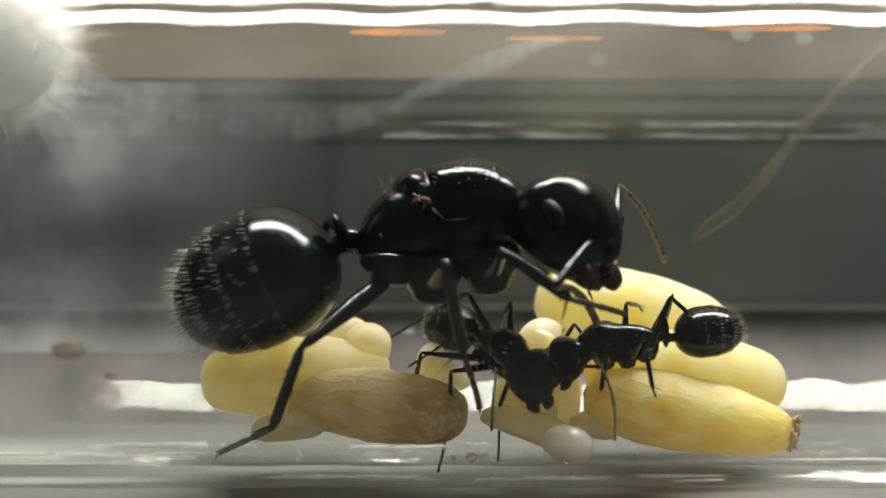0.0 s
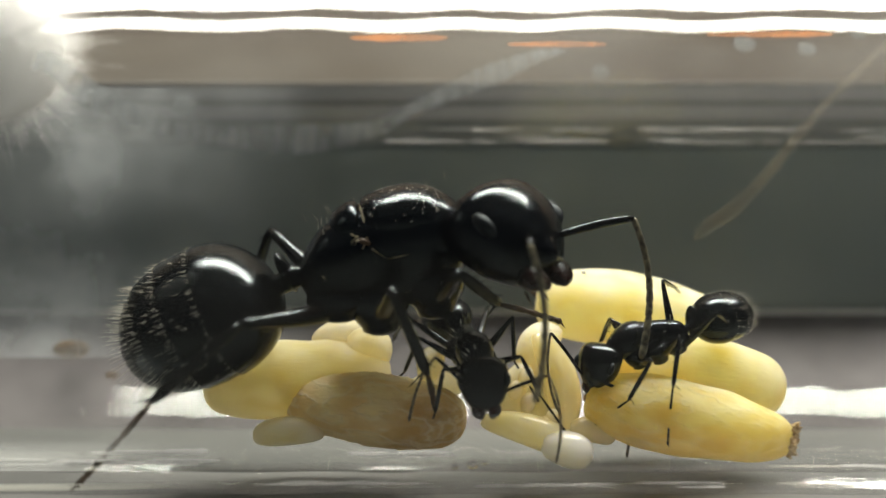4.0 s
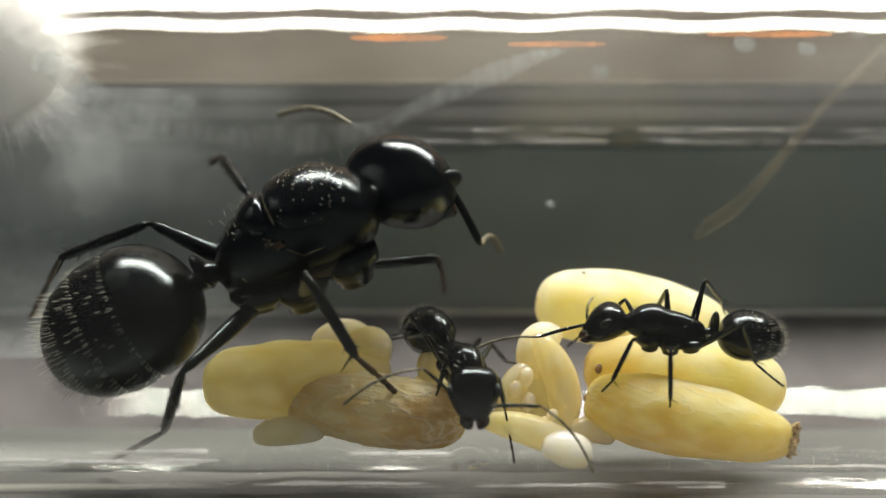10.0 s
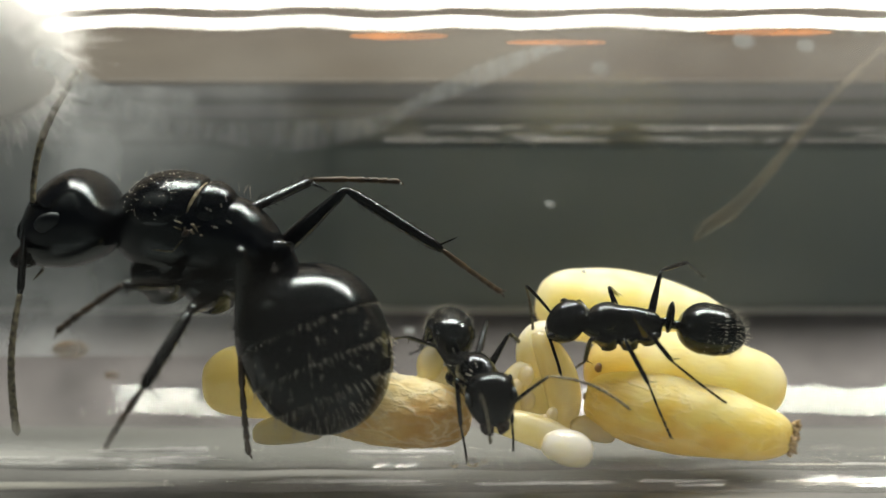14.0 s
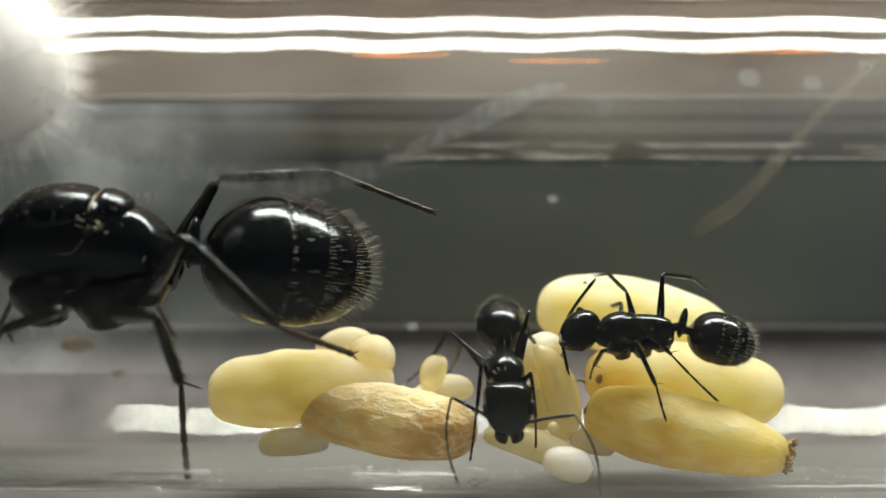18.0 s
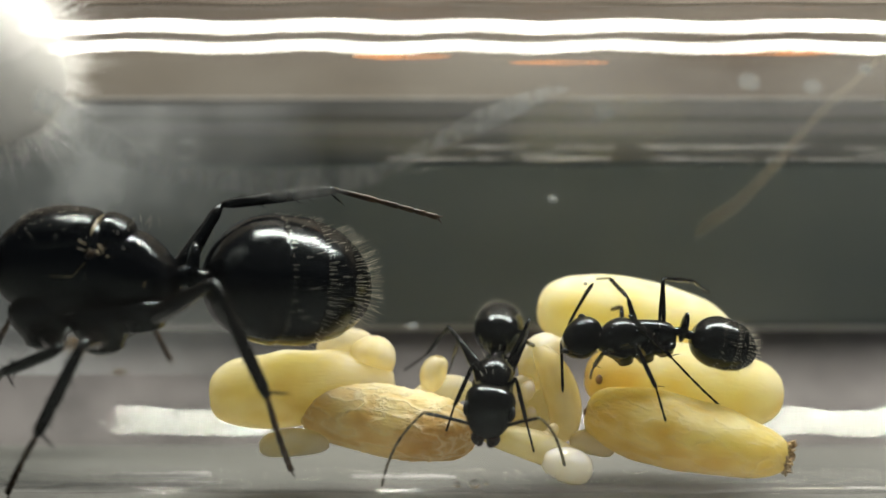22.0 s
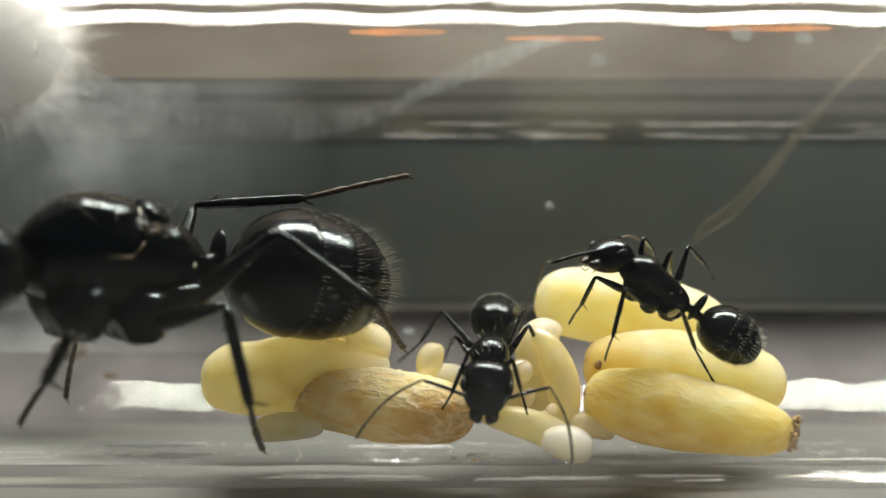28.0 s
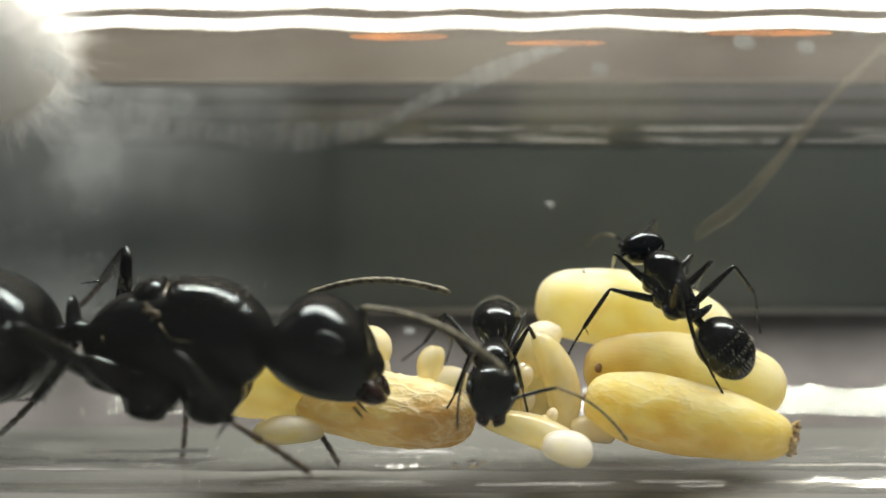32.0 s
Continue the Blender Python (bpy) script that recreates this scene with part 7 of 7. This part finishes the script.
key('guard', 8, body=((8.49, -1.06, -3.23), (5.90, -1.03, -3.02), (4.64, -1.61, -4.09), (11.03, -0.09, -3.53)), ups=((0.00, -0.12, 0.99), (0.00, -0.12, 0.99), (0.00, -0.12, 0.99)), L3=((9.24, -2.61, -2.70), (10.05, -1.70, -4.29), (11.29, -0.32, -5.27)), L2=((7.26, -2.90, -3.27), (7.23, -3.13, -4.85), (7.13, -2.19, -6.38)), L1=((6.08, -2.62, -3.15), (5.34, -2.81, -4.44), (4.85, -1.47, -5.38)), R3=((8.08, -0.33, -1.68), (8.65, 1.41, -2.48), (9.23, 3.08, -3.62)), R2=((7.46, -0.38, -2.03), (7.53, 1.11, -2.62), (7.63, 2.66, -3.53)), R1=((6.86, 0.07, -2.23), (6.81, 1.37, -2.97), (6.77, 2.92, -3.68)), AL=((4.18, -0.77, -4.33), (3.75, 1.49, -5.53)), AR=((5.22, 0.26, -3.03), (6.58, 2.44, -2.67)))
key('guard', 9, body=((8.52, -1.09, -3.45), (5.94, -1.04, -3.10), (4.65, -1.15, -4.28), (11.06, -0.24, -3.85)), ups=((0.00, -0.12, 0.99), (0.00, -0.12, 0.99), (0.00, -0.12, 0.99)), L3=((9.23, -2.61, -2.88), (10.04, -1.56, -4.38), (11.30, -0.23, -5.40)), L2=((7.11, -2.95, -3.62), (7.06, -3.18, -5.20), (7.12, -1.91, -6.48)), L1=((6.07, -2.66, -3.32), (5.28, -2.83, -4.59), (4.86, -1.33, -5.27)), R3=((8.21, -0.43, -1.87), (8.81, 1.27, -2.74), (9.41, 3.06, -3.66)), R2=((7.47, -0.43, -2.18), (7.52, 1.08, -2.71), (7.62, 2.65, -3.58)), R1=((6.68, 0.61, -2.82), (6.72, 2.01, -3.37), (6.87, 3.59, -3.96)), AL=((4.80, -0.23, -4.58), (5.46, 1.82, -6.04)), AR=((5.25, 0.59, -2.91), (5.87, 3.11, -3.05)))
key('guard', 10, body=((8.47, -1.07, -3.32), (5.91, -1.01, -2.90), (4.36, -1.03, -3.71), (10.88, -0.52, -3.67)), ups=((0.00, -0.17, 0.98), (0.00, -0.12, 0.99), (0.00, -0.12, 0.99)), L3=((9.28, -2.45, -2.74), (10.08, -1.43, -4.26), (11.27, -0.07, -5.34)), L2=((7.03, -2.89, -3.45), (7.03, -3.11, -5.04), (7.16, -2.00, -6.45)), L1=((5.92, -2.55, -3.17), (5.25, -2.74, -4.50), (4.87, -1.35, -5.41)), R3=((8.54, -0.43, -1.76), (9.46, 1.12, -2.62), (9.99, 2.91, -3.58)), R2=((7.35, -0.33, -2.00), (7.33, 1.06, -2.80), (7.34, 2.70, -3.54)), AL=((3.07, -1.44, -3.36), (0.48, -1.47, -3.59)), AR=((4.90, 0.86, -2.76), (5.89, 3.24, -2.41)))
key('guard', 11, body=((7.74, -1.05, -3.19), (5.24, -0.95, -2.47), (3.76, -1.71, -3.02), (10.62, -1.10, -3.50)), ups=((0.00, -0.29, 0.96), (0.00, -0.12, 0.99), (0.00, -0.21, 0.98)), L3=((8.56, -2.49, -2.89), (9.73, -1.52, -4.20), (11.16, -0.42, -5.27)), L2=((6.40, -2.81, -3.36), (6.85, -1.97, -4.65), (7.12, -2.21, -6.41)), L1=((4.65, -2.03, -2.98), (3.90, -2.21, -4.27), (3.07, -0.76, -4.57)), R3=((8.48, -0.56, -1.83), (9.52, 0.96, -2.63), (10.05, 2.76, -3.57)), R2=((7.02, -0.03, -1.78), (7.08, 1.28, -2.69), (7.27, 2.93, -3.40)), R1=((6.25, 0.42, -1.89), (5.98, 1.81, -2.39), (5.70, 3.34, -3.07)), AL=((3.45, -0.48, -2.93), (2.82, 1.61, -4.34)))
key('guard', 11.5, body=((7.09, -1.02, -2.95), (4.51, -0.98, -2.68), (3.53, -2.17, -3.52), (9.98, -1.05, -3.14)), ups=((0.00, -0.21, 0.98), (0.00, -0.12, 0.99), (0.00, -0.21, 0.98)), L3=((6.02, -2.87, -2.44), (7.21, -3.09, -4.03), (8.79, -3.28, -5.41)), L2=((5.69, -2.85, -3.33), (6.48, -3.05, -4.71), (6.94, -3.29, -6.43)), L1=((4.34, -2.43, -3.23), (4.12, -1.30, -4.19), (3.62, 0.24, -4.71)), R3=((8.04, -0.68, -1.85), (9.36, 0.75, -2.29), (9.89, 2.58, -3.18)), R2=((6.10, -0.37, -1.67), (6.64, 1.06, -2.15), (7.10, 2.59, -2.98)), R1=((5.83, -0.41, -1.77), (5.67, 1.00, -2.24), (5.50, 2.61, -2.78)), AR=((3.41, -1.55, -1.01), (3.51, 0.33, -2.81)))
key('guard', 12, body=((7.18, -1.03, -3.00), (4.60, -0.98, -2.70), (3.53, -1.68, -3.89), (9.77, -1.14, -3.82)), ups=((0.00, -0.21, 0.98), (0.00, -0.12, 0.99), (0.00, -0.21, 0.98)), L3=((6.03, -2.79, -2.41), (7.23, -3.01, -4.00), (8.77, -3.21, -5.41)), L2=((5.69, -2.83, -3.29), (6.50, -3.02, -4.66), (6.93, -3.27, -6.39)), L1=((4.51, -2.48, -3.18), (4.29, -1.35, -4.14), (4.09, 0.13, -4.95)), R3=((8.02, -0.64, -1.81), (9.36, 0.76, -2.27), (9.99, 2.56, -3.16)), R2=((6.08, -0.34, -1.71), (6.63, 0.94, -2.49), (7.28, 2.40, -3.34)), R1=((5.91, -0.00, -1.90), (5.73, 1.41, -2.37), (5.55, 2.97, -3.03)), AR=((3.87, -1.24, -1.36), (3.85, 0.88, -2.87)))
key('guard', 13, body=((7.25, -1.03, -2.99), (4.66, -0.99, -2.74), (3.51, -1.96, -3.64), (9.77, -1.13, -3.75)), ups=((0.00, -0.21, 0.98), (0.00, -0.12, 0.99), (0.00, -0.21, 0.98)), L3=((6.06, -2.63, -2.25), (7.32, -2.85, -3.79), (8.81, -3.05, -5.25)), L2=((5.70, -2.80, -3.20), (6.56, -2.99, -4.54), (6.98, -3.23, -6.28)), L1=((4.52, -2.39, -3.03), (3.35, -2.52, -3.96), (2.76, -1.42, -5.11)), R3=((6.45, -0.18, -1.44), (7.82, 1.27, -1.47), (8.90, 3.04, -1.80)), R2=((6.18, 0.52, -2.11), (5.71, 1.90, -2.77), (5.22, 3.52, -3.39)), AR=((3.74, -1.38, -1.12), (3.33, 0.32, -3.04)))
key('guard', 14, body=((7.06, -1.03, -3.04), (4.35, -1.03, -3.04), (3.49, 0.40, -3.64), (9.92, -1.10, -3.52)), ups=((0.00, -0.21, 0.98), (0.00, -0.80, 0.60), (0.00, -0.21, 0.98)), L3=((5.88, -2.68, -2.40), (7.15, -2.90, -3.93), (8.76, -3.09, -5.26)), L2=((5.61, -2.80, -3.18), (6.37, -2.99, -4.58), (6.99, -3.23, -6.25)), L1=((4.59, -2.57, -3.23), (4.56, -1.44, -4.22), (4.28, 0.10, -4.87)), R3=((7.11, -0.40, -1.51), (8.29, 1.22, -1.40), (9.15, 2.97, -2.18)), R2=((5.44, -0.27, -1.97), (5.90, 1.17, -2.47), (6.34, 2.78, -3.16)), AR=((2.44, -1.38, -1.52), (3.05, 0.24, -3.46)), AL=((3.70, -0.96, -4.34), (4.41, 1.31, -5.37)))
key('guard', 14.5, body=((7.00, -1.05, -3.16), (4.33, -1.06, -3.20), (3.49, 0.38, -3.77), (9.84, -1.13, -3.75)), ups=((0.00, -0.21, 0.98), (0.00, -0.80, 0.60), (0.00, -0.21, 0.98)), L3=((5.87, -2.74, -2.55), (7.14, -2.95, -4.08), (8.77, -3.13, -5.39)), L2=((5.61, -2.82, -3.33), (6.39, -3.02, -4.72), (6.99, -3.25, -6.40)), L1=((4.59, -2.60, -3.38), (4.57, -1.34, -4.18), (4.28, 0.18, -4.89)), R3=((7.03, -0.45, -1.64), (8.27, 1.11, -1.57), (8.99, 2.94, -2.32)), R2=((5.42, -0.33, -2.10), (5.89, 1.13, -2.55), (6.33, 2.75, -3.21)), R1=((5.40, 0.34, -2.42), (5.19, 1.70, -3.03), (5.19, 3.26, -3.71)), AR=((3.34, -1.50, -1.43), (3.30, 0.40, -3.20)), AL=((3.41, -1.05, -4.43), (4.18, 0.98, -5.85)))
key('guard', 16.5, body=((7.17, -1.01, -2.85), (4.53, -1.03, -3.01), (3.68, 0.42, -3.45), (10.02, -1.11, -3.61)), ups=((0.00, -0.21, 0.98), (0.00, -0.80, 0.60), (0.00, -0.21, 0.98)), L3=((5.75, -2.32, -2.40), (7.21, -2.51, -3.76), (8.73, -2.71, -5.20)), L2=((5.88, -2.77, -3.21), (6.48, -2.98, -4.68), (7.08, -3.22, -6.36)), L1=((4.78, -2.43, -3.20), (4.67, -1.32, -4.20), (4.29, 0.16, -4.95)), R3=((7.21, -0.20, -0.50), (8.62, 1.28, -1.55), (9.38, 3.08, -2.30)), R2=((5.92, -0.15, -1.35), (5.63, 1.38, -1.41), (5.21, 2.81, -1.74)), R1=((5.59, 0.38, -2.25), (5.40, 1.81, -2.65), (5.31, 3.35, -3.36)), AR=((4.82, 0.36, -1.78), (4.66, 2.25, -2.66)), AL=((3.72, -0.71, -3.97), (4.52, 1.30, -5.40)))
key('guard', 18, body=((7.43, -0.98, -2.67), (4.79, -1.01, -2.89), (3.98, 0.43, -3.41), (10.23, -1.09, -3.44)), ups=((0.00, -0.21, 0.98), (0.00, -0.80, 0.60), (0.00, -0.21, 0.98)), L3=((5.95, -1.92, -2.00), (7.37, -2.12, -3.40), (8.78, -2.33, -4.94)), L2=((5.97, -2.53, -2.66), (6.66, -2.73, -4.09), (7.11, -2.97, -5.82)), L1=((5.02, -2.37, -2.99), (4.83, -1.23, -3.94), (4.83, 0.21, -4.84)), R3=((7.20, 0.03, -0.44), (8.63, 1.50, -1.65), (9.40, 3.27, -2.57)), R2=((5.90, -0.00, -1.30), (5.59, 1.46, -1.48), (5.16, 2.85, -1.94)), R1=((5.96, 0.63, -2.26), (5.67, 1.98, -2.84), (5.38, 3.53, -3.50)), AR=((4.77, 0.36, -1.75), (4.61, 2.23, -2.81)), AL=((3.96, -0.65, -3.94), (5.11, 1.31, -5.22)))
key('guard', 22, body=((7.49, -1.00, -2.77), (4.87, -1.04, -3.07), (4.03, 0.40, -3.60), (10.28, -1.10, -3.55)), ups=((0.00, -0.21, 0.98), (0.00, -0.80, 0.60), (0.00, -0.21, 0.98)), L3=((5.97, -1.84, -2.07), (7.39, -2.04, -3.46), (8.80, -2.25, -5.00)), L2=((5.99, -2.49, -2.71), (6.68, -2.70, -4.14), (7.14, -2.94, -5.86)), L1=((5.04, -2.33, -3.04), (4.85, -1.14, -3.93), (4.85, 0.30, -4.84)), R3=((7.21, 0.06, -0.50), (8.64, 1.50, -1.72), (9.41, 3.29, -2.67)), R2=((5.90, -0.00, -1.35), (5.59, 1.50, -1.56), (5.16, 2.88, -2.03)), R1=((5.96, 0.58, -2.30), (5.67, 1.92, -2.91), (5.48, 3.47, -3.58)), AR=((4.77, 0.35, -1.80), (4.61, 2.22, -2.89)), AL=((3.84, -0.97, -4.19), (4.16, 0.84, -6.04)))
key('guard', 24.5, body=((7.43, -1.00, -2.81), (4.81, -1.04, -3.07), (4.04, 0.41, -3.57), (10.22, -1.11, -3.57)), ups=((0.00, -0.21, 0.98), (0.00, -0.80, 0.60), (0.00, -0.21, 0.98)), L3=((5.95, -1.91, -2.10), (7.37, -2.11, -3.50), (8.78, -2.33, -5.03)), L2=((5.97, -2.53, -2.75), (6.67, -2.73, -4.18), (7.12, -2.97, -5.91)), L1=((5.02, -2.38, -3.08), (4.83, -1.18, -3.96), (4.84, 0.27, -4.86)), R3=((7.20, 0.03, -0.54), (8.63, 1.47, -1.74), (9.40, 3.26, -2.68)), R2=((5.90, -0.01, -1.39), (5.59, 1.47, -1.58), (5.16, 2.85, -2.04)), R1=((5.97, 0.66, -2.43), (5.68, 2.03, -2.96), (5.49, 3.59, -3.62)), AR=((4.77, 0.35, -1.84), (4.61, 2.22, -2.91)), AL=((4.03, -0.88, -4.06), (5.08, 0.99, -5.52)))
key('guard', 25.5, body=((7.98, -0.98, -2.67), (5.39, -0.95, -2.45), (3.89, -1.62, -3.05), (10.73, -1.11, -3.58)), ups=((0.00, -0.21, 0.98), (0.00, -0.12, 0.99), (0.00, -0.21, 0.98)), L3=((6.63, -1.94, -1.56), (7.71, -2.18, -3.23), (8.83, -2.42, -4.98)), L2=((6.37, -2.66, -2.65), (6.82, -2.88, -4.17), (7.06, -3.13, -5.94)), L1=((4.95, -2.11, -3.00), (4.56, -0.98, -3.92), (4.29, 0.05, -5.24)), R3=((7.58, -0.09, -1.10), (8.50, 1.67, -1.29), (9.25, 3.45, -2.12)), R2=((6.47, -0.09, -1.52), (6.91, 1.29, -2.20), (7.38, 2.78, -3.10)), R1=((5.92, 0.56, -1.91), (5.74, 1.94, -2.47), (5.76, 3.49, -3.19)), AR=((5.33, -1.08, -1.02), (3.95, 0.80, -2.18)), AL=((5.49, -0.91, -3.36), (6.96, 1.17, -3.88)))
key('guard', 27.5, body=((7.82, -1.00, -2.80), (5.58, -0.82, -1.50), (4.08, -1.70, -1.70), (10.35, -1.20, -4.21)), ups=((0.00, -0.29, 0.96), (0.00, -0.12, 0.99), (0.00, -0.29, 0.96)), L3=((7.30, -2.96, -2.34), (7.99, -1.90, -3.88), (9.00, -2.15, -5.71)), L2=((6.37, -2.68, -2.74), (6.67, -2.90, -4.30), (6.94, -3.15, -6.06)), L1=((4.82, -1.89, -1.98), (4.54, -0.63, -2.74), (4.34, 0.93, -3.39)), R3=((7.98, -0.37, -1.03), (8.97, 1.24, -1.69), (9.49, 3.12, -2.46)), R2=((7.27, -0.33, -1.07), (7.59, 1.08, -1.77), (7.91, 2.74, -2.40)), R1=((6.63, 0.53, -1.11), (6.58, 2.00, -1.40), (6.64, 3.65, -1.81)), AL=((4.01, -0.17, -1.21), (1.63, -0.31, -2.24)), AR=((3.67, 0.07, -1.81), (2.29, 2.22, -2.32)))
key('guard', 28, body=((7.91, -0.98, -2.68), (5.81, -0.77, -1.17), (4.39, -1.79, -1.27), (10.30, -1.21, -4.31)), ups=((0.00, -0.29, 0.96), (0.00, -0.12, 0.99), (0.00, -0.29, 0.96)), L3=((7.30, -2.99, -2.33), (8.02, -1.94, -3.88), (9.03, -2.20, -5.70)), L2=((5.73, -2.13, -1.85), (5.33, -2.35, -3.38), (5.23, -0.85, -4.38)), L1=((4.86, -1.61, -1.57), (4.53, -0.62, -2.65), (4.23, 0.84, -3.47)), R3=((8.03, -0.32, -0.82), (8.98, 1.26, -1.60), (9.60, 3.16, -2.26)), R2=((7.49, -0.31, -0.87), (7.73, 1.00, -1.75), (8.09, 2.65, -2.38)), R1=((6.59, -0.19, -0.48), (7.11, 1.12, -1.00), (7.47, 2.59, -1.77)), AL=((3.44, -1.75, -1.11), (3.16, 0.76, -1.72)), AR=((5.89, 0.03, -0.49), (7.20, 2.25, -0.83)))
key('guard', 29, body=((8.07, -0.96, -2.55), (6.48, 0.23, -0.88), (5.87, 1.84, -1.20), (10.22, -1.24, -4.48)), ups=((0.00, -0.29, 0.96), (0.00, -0.45, 0.89), (0.00, -0.29, 0.96)), L3=((7.51, -2.28, -1.50), (7.91, -2.55, -3.44), (8.84, -2.81, -5.30)), L2=((5.44, -0.68, -1.82), (4.57, -0.87, -3.15), (4.10, 0.31, -4.44)), L1=((5.25, 0.09, -1.08), (5.53, 1.42, -1.73), (5.55, 3.05, -2.19)), R3=((8.63, -0.12, -0.73), (9.33, 1.56, -1.56), (9.87, 3.50, -2.16)), R2=((7.92, 0.88, -0.83), (8.29, 2.20, -1.66), (8.71, 3.72, -2.51)), AL=((5.30, 2.81, -0.84), (4.33, 5.18, -1.30)), AR=((4.55, 1.35, -0.82), (4.82, 3.74, -1.79)))
key('guard', 30, body=((8.06, -0.98, -2.64), (6.68, 0.54, -1.04), (6.21, 2.22, -1.08), (10.20, -1.25, -4.59)), ups=((0.00, -0.29, 0.96), (0.00, -0.45, 0.89), (0.00, -0.29, 0.96)), L3=((7.44, -2.17, -1.56), (7.93, -2.44, -3.48), (8.87, -2.70, -5.34)), L1=((5.64, -0.48, -1.18), (4.76, -0.65, -2.38), (4.33, 0.83, -3.11)), R3=((9.48, -0.40, -1.36), (10.54, 0.90, -2.45), (11.09, 2.31, -3.90)), R2=((8.50, 0.16, -0.96), (8.65, 1.53, -1.77), (8.79, 3.11, -2.62)), R1=((8.20, 1.33, -0.96), (8.37, 2.61, -1.73), (8.78, 4.12, -2.38)), L2=((7.68, 1.36, -2.92), (8.33, 2.67, -3.56), (8.96, 4.35, -3.46)), AL=((5.53, 3.06, -0.99), (4.79, 5.47, -1.62)))
key('guard', 30.5, body=((8.05, -0.99, -2.75), (6.75, 0.55, -1.10), (6.27, 2.23, -1.23), (10.13, -1.27, -4.74)), ups=((0.00, -0.29, 0.96), (0.00, -0.45, 0.89), (0.00, -0.29, 0.96)), L3=((7.44, -2.18, -1.67), (7.93, -2.45, -3.59), (8.86, -2.71, -5.45)), L2=((5.53, 0.12, -2.09), (4.54, -0.06, -3.33), (4.19, 1.24, -4.53)), L1=((5.57, 0.37, -1.14), (5.57, 1.74, -1.76), (5.39, 3.34, -2.28)), R3=((9.45, -0.41, -1.42), (10.54, 0.87, -2.51), (11.08, 2.30, -3.94)), R2=((8.51, 0.15, -1.03), (8.65, 1.53, -1.83), (8.79, 3.12, -2.66)), R1=((8.29, 1.26, -1.01), (8.36, 2.55, -1.77), (8.77, 4.08, -2.39)), AL=((5.74, 3.09, -1.23), (5.44, 5.62, -1.75)))
key('guard', 32, body=((8.01, -0.98, -2.66), (6.97, 0.71, -0.98), (6.42, 2.30, -1.46), (9.95, -1.28, -4.80)), ups=((0.00, -0.29, 0.96), (0.00, -0.45, 0.89), (0.00, -0.29, 0.96)), L3=((7.37, -2.05, -1.51), (7.93, -2.32, -3.42), (8.89, -2.58, -5.26)), L2=((5.56, 0.23, -2.13), (4.66, 0.04, -3.44), (4.20, 1.29, -4.66)), L1=((5.74, 0.53, -0.98), (5.88, 1.91, -1.56), (6.02, 3.52, -2.06)), R3=((9.47, -0.34, -1.31), (10.56, 0.92, -2.42), (11.08, 2.23, -3.97)), R2=((8.90, 0.13, -1.14), (8.95, 1.61, -1.75), (9.01, 3.18, -2.62)), R1=((8.54, 1.54, -1.15), (8.63, 2.91, -1.76), (8.95, 4.44, -2.42)), AL=((6.17, 3.40, -0.81), (5.46, 5.89, -1.03)))


def carry():
    """What lies or sticks in the tube turns with it; the tan cocoon is also nudged along the floor."""
    nudge = ([0, 3, 10, 12.5, 16.5, 32], [-0.03, -0.1, -0.08, 0.0, 0.2, 0.2])
    kinds = ("cocoon", "larva", "ant_egg", "dried_smear", "fibre", "mist_drop", "water_drop", "crumb", "dust_fleck", "silk_scrap")
    for ob in [o for o in scene.objects if o.parent is None and o.name.split(".")[0] in kinds]:
        base = ob.matrix_basis.copy()
        rows = []
        for t in TIMES:
            aside = Matrix.Translation((float(np.interp(t, *nudge)) * MM, 0, 0)) if ob == left_front else Matrix.Identity(4)
            rows.append((t, roll_of(rolled(t)) @ aside @ base))
        walk(ob, rows)


def motions():
    carry()
    animate("queen", queen, queen_parts)
    animate("nurse", nurse, nurse_parts)
    animate("guard", guard, guard_parts)


motions()
